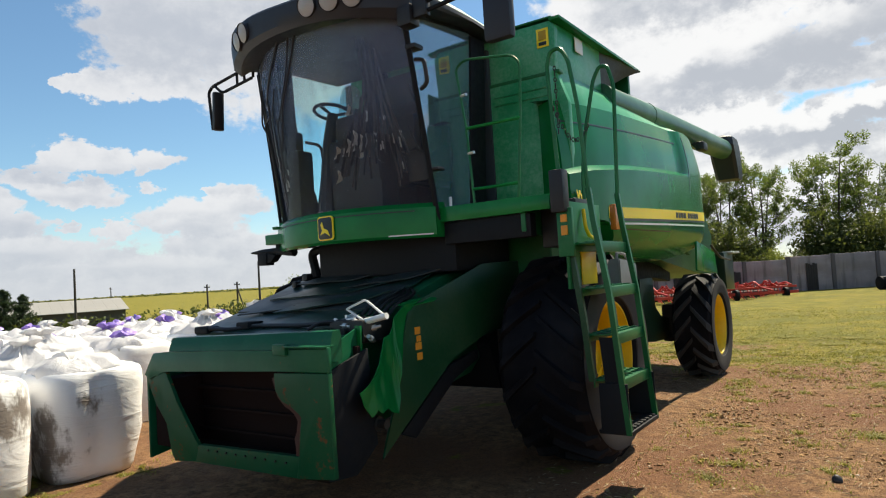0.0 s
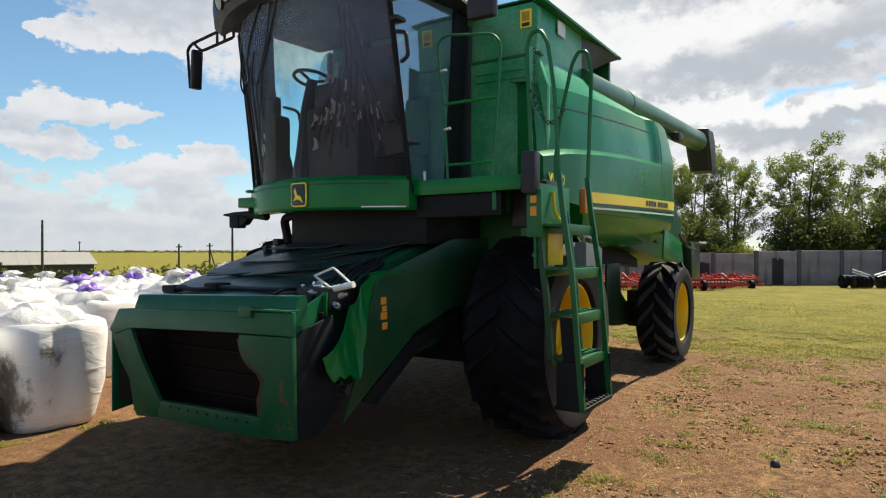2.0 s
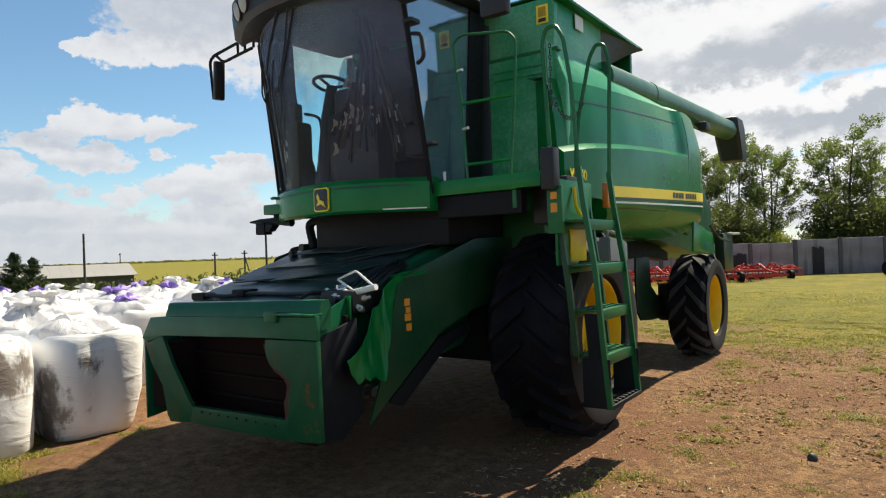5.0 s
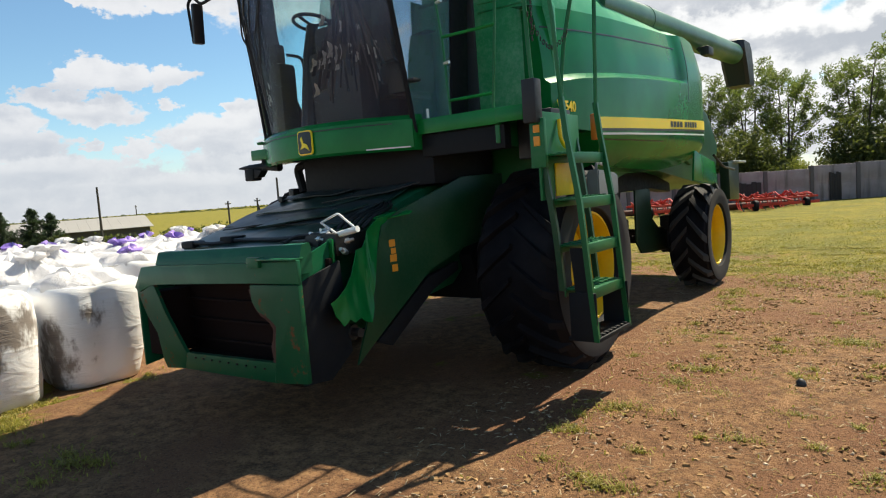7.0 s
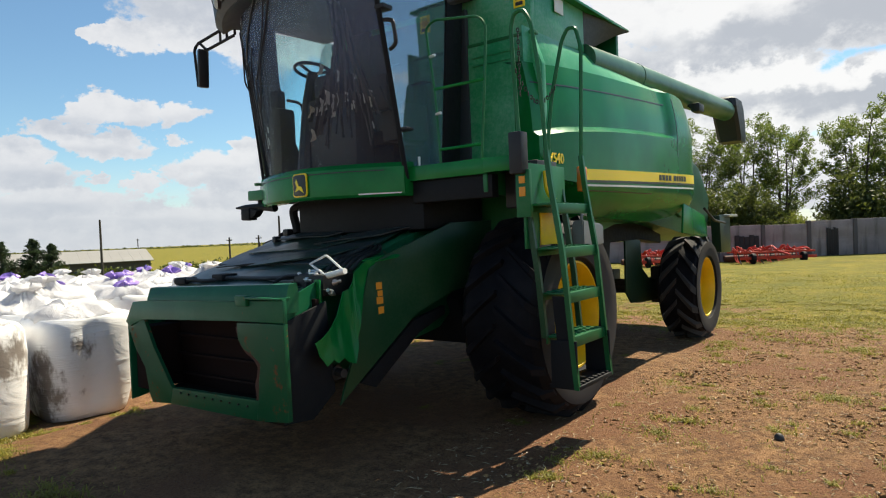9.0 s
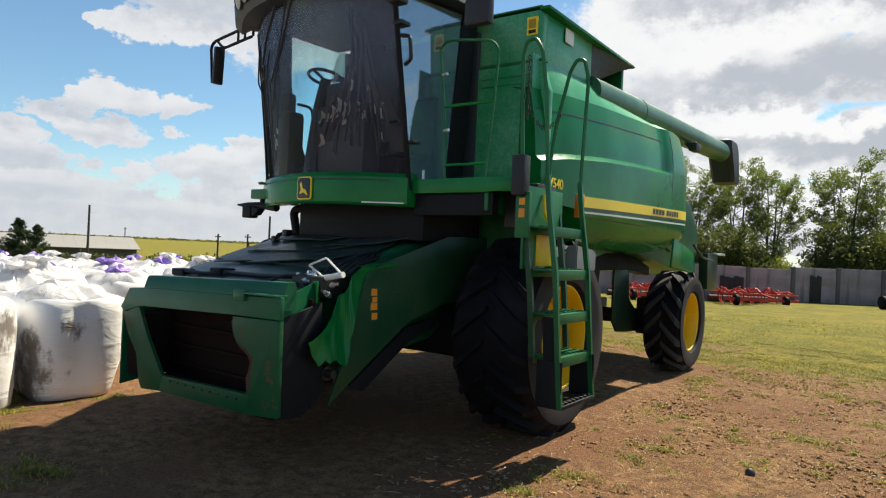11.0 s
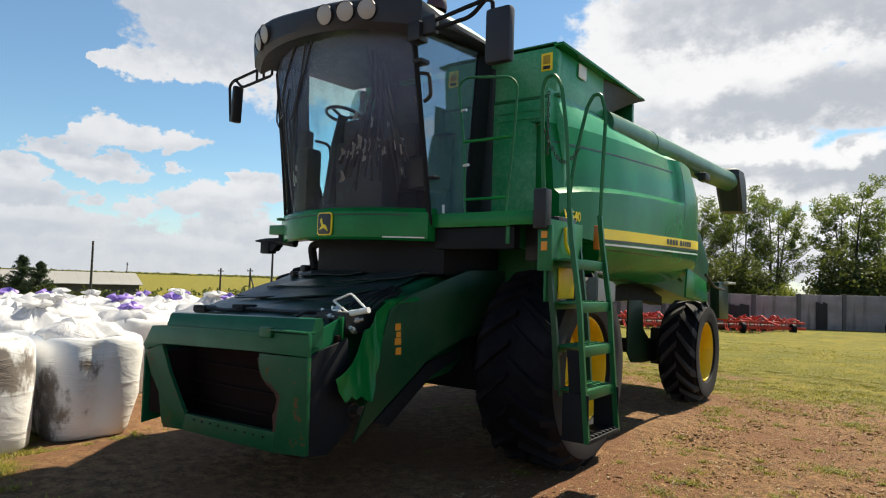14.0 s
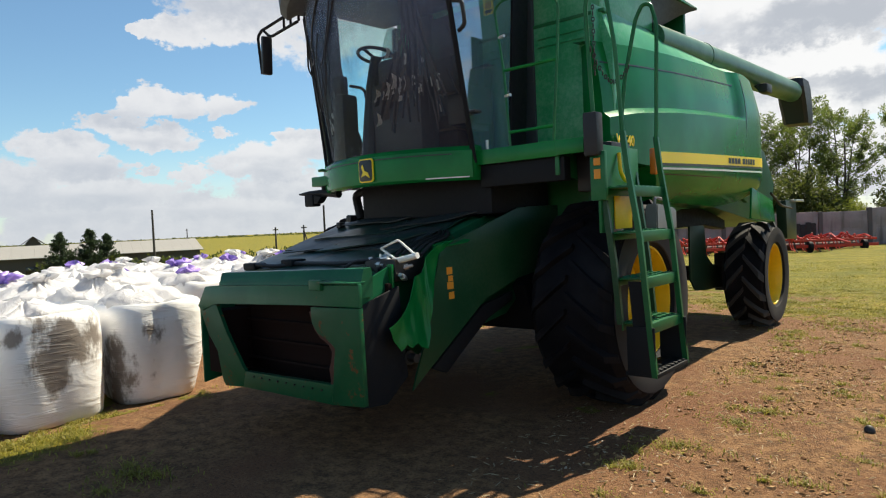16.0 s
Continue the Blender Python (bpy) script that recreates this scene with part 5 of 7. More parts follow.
# ---- feeder house ----
fh = prism([(-2.1, 0.52), (-2.1, 1.16), (-0.6, 1.62), (-0.2, 1.66), (0.1, 1.2), (-0.6, 0.72)], (-0.80, 0.80), "x", 0.02)
feeder = part("feeder_house", fh, GREEN_WORN, combine, "worn green feeder house with its dark intake open")
# Rubber and sheet covers lying on top.
COVER_GREEN = plain("dark_green_cover", (0.010, 0.036, 0.028), 0.33, 0, 0.45, 5.0, gloss=0.6)
COVER_GREY = plain("grey_rubber_sheet", (0.030, 0.040, 0.042), 0.42, 0, 0.4, 5.0, gloss=0.5)
for i, (y0, y1, dz, x0, x1) in enumerate(((-2.05, -1.62, 0.02, -0.78, 0.60), (-1.66, -1.20, 0.035, -0.76, 0.66), (-1.24, -0.80, 0.03, -0.78, 0.70), (-0.86, -0.45, 0.045, -0.70, 0.74))):
    z0, z1 = 1.16 + (y0 + 2.1) * 0.3067, 1.16 + (y1 + 2.1) * 0.3067
    rows = []
    for x in np.linspace(x0, x1, 12):
        w = 0.012 * noise.noise((x * 3, i * 4.0, 0))
        rows.append([(x, y0, z0 + dz + w), (x, (y0 + y1) / 2, (z0 + z1) / 2 + dz + 0.6 * w + 0.008), (x, y1, z1 + dz + w * 0.5)])
    part("top_cover", thicken(loft(rows, False, False), 0.012), COVER_GREY if i % 2 else COVER_GREEN, feeder)
# Skewed sheets lapped over one another, and lumps along the far edge.
for i, (x0, y0, x1, y1, wd, skew) in enumerate(((-0.62, -1.78, 0.10, -1.60, 0.20, 0.22), (-0.60, -1.46, 0.20, -1.36, 0.26, 0.30), (-0.66, -1.12, 0.0, -1.06, 0.22, 0.18), (-0.20, -1.78, 0.55, -1.55, 0.16, 0.10), (0.05, -1.30, 0.62, -1.12, 0.24, 0.25))):
    rows = []
    for f in np.linspace(0, 1, 8):
        x, y = x0 + (x1 - x0) * f, y0 + (y1 - y0) * f
        w = 0.010 * noise.noise((x * 5, y * 5, i * 3.0))
        rows.append([(x + skew * q, y + wd * q, 1.16 + (y + wd * q + 2.1) * 0.3067 + 0.052 + 0.004 * i + w * (1 - q)) for q in (0.0, 0.5, 1.0)])
    part("lapped_sheet", thicken(loft(rows, False, False), 0.009), COVER_GREEN if i % 2 else COVER_GREY, feeder)
for x, y, r in ((-0.70, -0.92, 0.035), (-0.68, -0.80, 0.045), (-0.66, -1.10, 0.025), (-0.60, -0.70, 0.05)):
    z = 1.16 + (y + 2.1) * 0.3067 + 0.06
    part("cover_clip", box((x - r, y - r * 1.4, z - 0.03), (x + r, y + r * 1.4, z + r), r * 0.45), BLACK_PLASTIC, feeder)
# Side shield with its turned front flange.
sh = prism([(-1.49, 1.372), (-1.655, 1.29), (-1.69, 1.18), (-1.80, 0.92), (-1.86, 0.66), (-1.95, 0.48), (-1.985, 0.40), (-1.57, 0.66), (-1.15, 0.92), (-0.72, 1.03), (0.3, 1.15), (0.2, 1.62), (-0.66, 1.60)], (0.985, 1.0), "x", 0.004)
part("side_shield", sh, GREEN_SHADED, feeder, "bent green side shield")
edge_pts = [(-1.482, 1.368), (-1.677, 1.345), (-1.797, 1.269), (-1.81, 1.21), (-1.86, 1.165), (-1.929, 1.148), (-2.015, 1.005), (-2.12, 0.92), (-2.23, 0.855), (-2.20, 0.771), (-2.15, 0.70), (-2.10, 0.735), (-2.06, 0.70), (-1.99, 0.72), (-1.95, 0.69), (-1.88, 0.67), (-1.845, 0.75), (-1.80, 0.917), (-1.69, 1.178), (-1.653, 1.286)]
fl = bmesh.new()
fl.faces.new([fl.verts.new((1.004 + 0.10 * (1.36 - z) * min(1.0, max(0.0, (-1.62 - y) / 0.3)) + 0.012 * math.sin(9 * z), y, z)) for y, z in edge_pts])
bmesh.ops.triangulate(fl, faces=fl.faces[:])
bmesh.ops.subdivide_edges(fl, edges=fl.edges[:], cuts=3, use_grid_fill=True)
for v in fl.verts:
    v.co.x += 0.028 * noise.noise(v.co * 4.5) + 0.010 * noise.noise(v.co * 14.0)
    v.co.z += 0.012 * noise.noise(v.co * 11.0)
part("shield_flange", thicken(fl, 0.006), GREEN, feeder, "bright bent green flange, torn along its edge")
tp = loft([[(0.86, -1.62, 1.345), (1.0, -1.60, 1.335)], [(0.95, -1.45, 1.375), (1.06, -1.42, 1.355)], [(0.99, -1.38, 1.38), (1.04, -1.36, 1.37)]], False, False)
part("shield_top_lip", thicken(tp, 0.006), GREEN, feeder)
lb = bmesh.new()
for i, (h, g) in enumerate(((0.05, 0), (0.04, 0.06), (0.05, 0.105), (0.05, 0.175))):
    add_box(lb, (1.001, -1.595 + 0.014 * (i % 2), 1.185 - g - h), (1.004, -1.535 + 0.004 * i, 1.185 - g))
part("hazard_sticker", lb, ORANGE_DECAL, feeder, "orange hazard sticker strip")

# Header mounting frame.
fr = bmesh.new()
top_poly = [(-0.60, 1.10), (-0.756, 1.089), (-0.877, 0.931), (-0.80, 0.90), (-0.61, 0.970), (0.54, 1.0), (1.0, 1.0), (1.0, 1.15), (0.57, 1.128)]
add_prism(fr, top_poly, (-2.428, -2.395), "y", 0.008)
frame_ob = part("mounting_frame", fr, GREEN_WORN, feeder, "chipped green header mounting frame")
add = prism([(-0.872, 0.935), (-0.61, 0.955), (-0.50, 0.75), (-0.30, 0.50), (-0.26, 0.48), (-0.30, 0.36), (-0.545, 0.34), (-0.585, 0.40), (-0.625, 0.60), (-0.76, 0.735)], (-2.422, -2.395), "y", 0.005)
part("frame_cheek", add, GREEN_WORN_SHADED, frame_ob)
add = prism([(0.54, 0.99), (0.545, 0.885), (0.60, 0.82), (0.68, 0.80), (0.73, 0.76), (0.77, 0.74), (0.74, 0.62), (0.735, 0.50), (0.70, 0.37), (1.01, 0.40), (1.0, 1.0)], (-2.432, -2.395), "y", 0.005)
part("frame_cheek", add, GREEN_WORN_SHADED, frame_ob)
rust = prism([(0.50, 0.955), (0.525, 0.885), (0.545, 0.84), (0.60, 0.79), (0.64, 0.775), (0.685, 0.75), (0.715, 0.71), (0.70, 0.64), (0.675, 0.60), (0.69, 0.52), (0.665, 0.47), (0.72, 0.45), (0.78, 0.60), (0.80, 0.74), (0.70, 0.82), (0.60, 0.90), (0.57, 0.98)], (-2.414, -2.40), "y", 0.002)
part("cheek_edge", rust, RUSTY, frame_ob, "rusted ragged plate edge")
rust = prism([(-0.61, 0.95), (-0.60, 0.90), (-0.545, 0.80), (-0.50, 0.70), (-0.44, 0.62), (-0.38, 0.55), (-0.27, 0.46), (-0.36, 0.46), (-0.55, 0.66), (-0.66, 0.94)], (-2.414, -2.40), "y", 0.002)
part("cheek_edge", rust, RUSTY, frame_ob, "rusted ragged plate edge")
add = prism([(-0.30, 0.36), (-0.26, 0.48), (0.735, 0.50), (0.70, 0.37)], (-2.426, -2.38), "y", 0.005)
part("frame_sill", add, GREEN_WORN_SHADED, frame_ob)
bolt_me = mesh_of("bolt", lathe([(-2.438, 0.0001), (-2.438, 0.007), (-2.42, 0.007)], (0, 0, 0), "y", 6), DARK_STEEL)
for i in range(9):
    bolt = new("bolt", bolt_me)
    bolt.parent = frame_ob
    bolt.location = (-0.15 + i * 0.095, 0, 0.455)
beam = bmesh.new()
rows = []
for x in np.linspace(-0.61, 0.985, 5):
    e = (x + 0.61) / 1.595
    zt = 1.192 + 0.046 * e
    rows.append([(x, -2.394, 1.06), (x, -2.390, 1.112 + 0.03 * e), (x, -2.365, zt - 0.012), (x, -2.355, zt), (x, -2.30, zt + 0.004), (x, -2.29, zt - 0.03), (x, -2.29, 1.06)])
add_loft(beam, rows)
part("frame_top_beam", beam, GREEN_WORN, frame_ob)
part("frame_side_plate", thicken(loft([[(0.985, -2.40, 1.14), (0.98, -2.40, 1.06), (0.975, -2.40, 1.0)], [(0.90, -2.06, 1.228), (0.90, -2.06, 1.08), (0.90, -2.06, 0.935)]], False, False), 0.008), GREEN_WORN, frame_ob)
part("plate_lip", box((0.885, -2.065, 0.932), (0.93, -2.045, 1.240), 0.004), GREEN, frame_ob, "bright green turned plate edge")
clipm = box((0.56, -2.455, 1.10), (0.675, -2.42, 1.168), 0.008)
add_box(clipm, (0.66, -2.46, 1.148), (0.99, -2.36, 1.160), 0.003)
part("lock_bracket", clipm, GREEN_WORN, frame_ob)
# Shade inside the intake is put into this near-black brown.
INTAKE_BLACK = plain("shaded_intake_steel", (0.020, 0.011, 0.009), 0.9, 0, 0.5, 7.0, gloss=0.08)
inside = bmesh.new()
for i in range(4):
    z = 0.50 + i * 0.15
    add_box(inside, (-0.78, -2.16, z), (0.93, -2.13, z + 0.022), 0.004)
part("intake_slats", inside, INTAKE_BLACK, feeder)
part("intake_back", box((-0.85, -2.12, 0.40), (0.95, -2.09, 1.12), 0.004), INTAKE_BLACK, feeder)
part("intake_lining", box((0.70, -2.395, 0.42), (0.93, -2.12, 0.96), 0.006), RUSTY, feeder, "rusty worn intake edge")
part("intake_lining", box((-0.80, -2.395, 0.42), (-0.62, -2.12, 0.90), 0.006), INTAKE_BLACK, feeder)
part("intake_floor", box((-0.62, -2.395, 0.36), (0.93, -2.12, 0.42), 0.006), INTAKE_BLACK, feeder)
# Black sheet in place of the frame end's shaded hollow.
part("frame_end_plate", prism([(-2.42, 0.38), (-2.42, 1.0), (-2.05, 1.1), (-2.0, 0.5), (-2.2, 0.36)], (0.955, 0.975), "x", 0.004), BLACK_PAINT, feeder)
part("frame_end_plate", prism([(-2.42, 0.33), (-2.42, 0.93), (-2.05, 1.1), (-2.0, 0.5), (-2.2, 0.36)], (-0.86, -0.84), "x", 0.004), GREEN_WORN, feeder)
# Couplers, hoses and the pale rod frame.
dm = [(0.704, -1.93, 1.34), (0.872, -1.93, 1.397), (1.029, -1.93, 1.291), (0.873, -1.93, 1.249), (0.704, -1.93, 1.34)]
part("rod_frame", tube(dm, 0.008, 8, 0.02), BRIGHT_ROD, feeder, "pale square rod handle")
cp = box((0.60, -2.0, 1.12), (0.90, -1.70, 1.27), 0.02)
for i in range(5):
    add_tube(cp, [(0.64 + i * 0.06, -1.72, 1.28), (0.64 + i * 0.06, -1.60, 1.36), (0.60 + i * 0.06, -1.35, 1.40), (0.5, -1.0, 1.50)], 0.014, 6, radius=0.1)
    add_lathe(cp, [(-2.03, 0.0001), (-2.03, 0.022), (-1.98, 0.022), (-1.98, 0.03), (-1.94, 0.03)], (0.63 + i * 0.058, 0, 1.20 - 0.03 * (i % 2)), "y", 10)
part("hydraulic_coupler", cp, DARK_STEEL, feeder)
part("coupler_sleeve", tube([(0.87, -1.95, 1.256), (1.06, -1.95, 1.292)], 0.021, 12), BRIGHT_ROD, feeder, "pale cylindrical coupler sleeve")
part("coupler_sleeve", tube([(0.68, -1.96, 1.266), (0.80, -1.96, 1.28)], 0.012, 10), BARE_STEEL, feeder)
for i, (x, y, z) in enumerate(((0.62, -1.96, 1.26), (0.74, -1.99, 1.235), (0.83, -1.95, 1.25), (0.90, -1.90, 1.21), (0.70, -1.88, 1.285), (0.93, -1.96, 1.15))):
    ft = lathe([(-0.05, 0.0001), (-0.05, 0.014), (-0.01, 0.014), (-0.01, 0.021), (0.02, 0.021), (0.02, 0.012), (0.05, 0.012), (0.05, 0.0001)], (0, 0, 0), "x", 10)
    ft.transform(Matrix.Translation((x, y, z)) @ Matrix.Rotation(0.5 * i - 0.6, 4, "Z") @ Matrix.Rotation(0.3 * (i % 3) - 0.2, 4, "Y"))
    part("hydraulic_fitting", ft, BARE_STEEL, feeder, "bright steel hose fitting")
ho = tube([(-0.78, -2.04, 1.20), (-0.60, -2.06, 1.235), (-0.40, -2.02, 1.215), (-0.2, -1.95, 1.24), (0.3, -1.98, 1.24), (0.62, -1.95, 1.25)], 0.016, 8, 0.1)
part("hydraulic_hose", ho, BLACK_PLASTIC, feeder)
ho = tube([(0.45, -2.05, 1.215), (0.52, -2.0, 1.26), (0.70, -1.98, 1.265), (0.84, -1.9, 1.28)], 0.012, 8, 0.06)
part("hydraulic_hose", ho, BLACK_PLASTIC, feeder)
ho = tube([(-0.7, -0.9, 1.56), (-0.62, -0.8, 1.63), (-0.5, -0.7, 1.66), (-0.3, -0.62, 1.70)], 0.03, 8, 0.1)
part("hydraulic_hose", ho, BLACK_PLASTIC, feeder)
lk = box((-0.76, -2.08, 1.19), (-0.60, -1.96, 1.245), 0.015)
part("latch_block", lk, BLACK_PAINT, feeder)
part("latch_block", box((-0.36, -2.0, 1.215), (-0.22, -1.85, 1.27), 0.015), BLACK_PAINT, feeder)
dr = lathe([(0.80, 0.0001), (0.80, 0.05), (0.98, 0.05), (0.98, 0.03), (1.04, 0.03), (1.04, 0.0001)], (0, -1.98, 0.62), "x", 12)
part("drive_shaft_stub", dr, DARK_STEEL, feeder)
part("lift_cylinder", tube([(0.55, -1.6, 0.62), (0.55, -0.3, 0.75)], 0.05, 12), BLACK_PAINT, feeder)
part("lower_guard", prism([(-1.75, 0.50), (-1.15, 0.86), (-0.75, 0.93), (-0.75, 0.86), (-1.1, 0.76), (-1.6, 0.44)], (0.93, 0.97), "x", 0.006), BLACK_PAINT, feeder)

# ---- bulk bags ----


def bag_material(name="woven_white_plastic", dark_spots=()):
    m = Nodes(name)
    weave, fold, big = m.noise(160, 2, 0.5), m.noise(5, 5, 0.6), m.noise(1.7, 4)
    wrinkle = m.noise(1.7, 3, 0.5, stretch=(1.0, 1.0, 3.4), dist=1.2)
    crease = m.ramp(m.math("ABSOLUTE", m.math("SUBTRACT", m.noise(2.0, 3, 0.5, stretch=(0.5, 0.5, 6.5), dist=0.5, turn=(18, -14, 0)), 0.5)), 0.0, 0.05, 1.0, 0.0)
    crease = m.math("MULTIPLY", crease, m.ramp(m.noise(1.6, 2), 0.42, 0.6))
    shift = m.t.nodes.new("ShaderNodeVectorMath")
    c = m.t.nodes.new("ShaderNodeTexCoord").outputs["Object"]
    m.t.links.new(c, shift.inputs[0])
    comb = m.t.nodes.new("ShaderNodeCombineXYZ")
    m.t.links.new(m.math("MULTIPLY", m.random(), 40.0), comb.inputs[0])
    m.t.links.new(comb.outputs[0], shift.inputs[1])
    st = m.t.nodes.new("ShaderNodeTexNoise")
    st.inputs["Scale"].default_value, st.inputs["Detail"].default_value, st.inputs["Roughness"].default_value = 2.1, 6, 0.62
    m.t.links.new(shift.outputs[0], st.inputs["Vector"])
    stain = m.ramp(st.outputs["Fac"], 0.70, 0.82)
    ragged = m.noise(4.2, 6, 0.66, stretch=(1, 1, 0.55))
    for place, size in dark_spots:
        d = m.t.nodes.new("ShaderNodeVectorMath")
        d.operation = "DISTANCE"
        m.t.links.new(c, d.inputs[0])
        d.inputs[1].default_value = place
        near = m.ramp(m.math("ADD", m.math("MULTIPLY", d.outputs["Value"], 1.0 / size), m.math("MULTIPLY", m.ramp(ragged, 0.30, 0.70), 1.1)), 1.60, 1.0)
        stain = m.math("MAXIMUM", stain, near)
    white = m.mix(m.ramp(big, 0.35, 0.7), (0.83, 0.82, 0.81), (0.75, 0.74, 0.73))
    col = m.mix(m.math("MULTIPLY", stain, 0.88), white, m.mix(fold, (0.085, 0.065, 0.05), (0.21, 0.16, 0.12)))
    m.put(Base_Color=col, Roughness=0.42, Subsurface_Weight=0.0)
    m.put(Transmission_Weight=0.0)
    h = m.math("ADD", m.math("ADD", m.math("MULTIPLY", wrinkle, 0.9), m.math("MULTIPLY", crease, 0.45)), m.math("ADD", m.math("MULTIPLY", fold, 0.06), m.math("MULTIPLY", weave, 0.03)))
    m.bump(h, 0.25, 0.05)
    return m.mat


def film_material(name, colour, thin=0.35):
    """Thin crumpled film: part of the light goes through."""
    m = Nodes(name)
    fold = m.noise(7, 5, 0.65, dist=0.8)
    m.put(Base_Color=m.mix(fold, tuple(c * 0.88 for c in colour), colour), Roughness=0.28)
    m.bump(fold, 0.7, 0.04)
    tr = m.t.nodes.new("ShaderNodeBsdfTranslucent")
    tr.inputs[0].default_value = (*colour, 1)
    mx = m.t.nodes.new("ShaderNodeMixShader")
    mx.inputs[0].default_value = thin
    m.t.links.new(m.bsdf.outputs[0], mx.inputs[1])
    m.t.links.new(tr.outputs[0], mx.inputs[2])
    m.t.links.new(mx.outputs[0], m.out.inputs[0])
    return m.mat


BAG = bag_material()
# Low spots paint the shade between two bags along with brown stain.
BAG_STAIN_AND_SHADE = bag_material("soiled_shaded_woven_plastic", (((0.30, -0.50, 0.25), 0.42), ((0.46, -0.12, 0.74), 0.13), ((0.40, -0.46, 0.50), 0.26), ((0.20, -0.5, 0.05), 0.3)))
BAG_HIGH_STAIN = bag_material("mud_marked_woven_plastic", (((0.47, 0.02, 0.76), 0.34), ((0.48, -0.06, 0.62), 0.26), ((0.48, -0.02, 0.44), 0.2), ((0.40, -0.35, 0.82), 0.14)))
FILM = film_material("white_film", (0.74, 0.73, 0.74))
LILAC = film_material("lilac_film", (0.36, 0.24, 0.68), 0.25)
STRAP = plain("white_strap", (0.74, 0.74, 0.72), 0.6, 0, 0.1)


def ring_point(a, half, square):
    """A point of a rounded square, half wide, at angle a."""
    c, s = math.cos(a), math.sin(a)
    k = (abs(c) ** square + abs(s) ** square) ** (-1 / square)
    return half * k * c, half * k * s


def bulk_bag(seed, style, mat=None, label="", taper=0.0, fold=None):
    rnd = random.Random(seed)
    tilt = Vector((rnd.uniform(-0.03, 0.03), rnd.uniform(-0.03, 0.03)))
    ob = thing("bulk_bag", ["full white woven bulk bag with a gathered film top", "full white woven bulk bag tied with lilac film", "full white woven bulk bag with folded slack film on top"][style] if not label else label, "bulk bag", group="stored bulk bags")
    n = 44
    prof = [(0.0, 0.40), (0.015, 0.455), (0.06, 0.475), (0.2, 0.487), (0.4, 0.497), (0.6, 0.495), (0.76, 0.490), (0.86, 0.484), (0.94, 0.478), (0.985, 0.466), (1.005, 0.448), (1.0, 0.43), (0.97, 0.39), (0.95, 0.15)]
    bm = bmesh.new()
    rows = []
    for i, (z, half) in enumerate(prof):
        row = []
        half *= 1 - taper * (1 - min(1.0, z / 0.85)) ** 1.2
        for k in range(n):
            a = k * math.tau / n
            x, y = ring_point(a, half, 3.6 - 0.8 * z)
            lump = 1 + 0.045 * noise.noise((2.2 * math.cos(a), 2.2 * math.sin(a), z * 2.6 + seed * 3.7)) + 0.016 * noise.noise((6 * math.cos(a), 6 * math.sin(a), z * 9 + seed))
            if fold is not None:
                lump -= 0.075 * math.exp(-((a - fold + math.pi) % math.tau - math.pi) ** 2 / 0.045) * min(1.0, 4 * z) * (1 if z < 0.95 else 0.3)
            zz = z + (0.035 * noise.noise((2 * math.cos(a), 2 * math.sin(a), seed * 1.3)) if z > 0.7 else 0)
            row.append((x * lump + tilt.x * z, y * lump + tilt.y * z, zz))
        rows.append(row)
    add_loft(bm, rows)
    part("sack", bm, mat or BAG, ob, angle=50)
    # Slack film drawn together over the top.
    bm = bmesh.new()
    rows = []
    peak = (1.18, 1.14, 1.08)[style] + rnd.uniform(-0.03, 0.05)
    cx, cy = rnd.uniform(-0.12, 0.12), rnd.uniform(-0.12, 0.12)
    top = [(0.93, 0.40), (0.99, 0.435), (1.04, 0.42), (1.08, 0.35), (1.11, 0.24), (peak - 0.02, 0.12), (peak, 0.05)]
    if style == 2:
        top = [(0.93, 0.37), (0.99, 0.395), (1.03, 0.37), (1.06, 0.30), (1.08, 0.20), (1.08, 0.10), (1.06, 0.02)]
    for i, (z, half) in enumerate(top):
        f = i / (len(top) - 1)
        row = []
        for k in range(n):
            a = k * math.tau / n
            x, y = ring_point(a, half, 3.0 - f)
            pleat = 1 + (0.06 + 0.30 * f) * noise.noise((3.5 * math.cos(a), 3.5 * math.sin(a), seed * 2.1 + f)) + 0.10 * f * math.sin(11 * a + seed) + 0.22 * f * noise.noise((7 * math.cos(a), 7 * math.sin(a), seed * 4.3 + f * 2))
            zz = z + 0.05 * f * noise.noise((6 * math.cos(a), 6 * math.sin(a), seed * 1.9 + 4 * f)) + (0.06 + 0.10 * f) * noise.noise((2.2 * math.cos(a) * (1 - 0.6 * f), 2.2 * math.sin(a), 5.5 + seed + f * 2)) * (1 if i else 0)
            row.append((x * pleat + cx * f, y * pleat + cy * f, zz))
        rows.append(row)
    add_loft(bm, rows)
    part("film_cover", bm, FILM, ob, angle=60)
    if style != 2:
        bm = bmesh.new()
        rows = []
        lean_x, lean_y = rnd.uniform(-0.09, 0.09), rnd.uniform(-0.09, 0.09)
        for i, (dz, half) in enumerate(((-0.03, 0.10), (-0.01, 0.08), (0.01, 0.09), (0.03, 0.12), (0.055, 0.14), (0.075, 0.12), (0.085, 0.06), (0.08, 0.01))):
            row = []
            for k in range(24):
                a = k * math.tau / 24
                p = 1 + 0.75 * noise.noise((2.4 * math.cos(a), 2.4 * math.sin(a), seed * 5 + i * 0.35)) + 0.15 * math.sin(7 * a + seed)
                row.append((cx + half * p * math.cos(a) + lean_x * i / 7, cy + half * p * math.sin(a) + lean_y * i / 7, peak + dz + 0.12 * i / 7 * noise.noise((1.8 * math.cos(a), 1.8 * math.sin(a), seed + 9))))
            rows.append(row)
        add_loft(bm, rows)
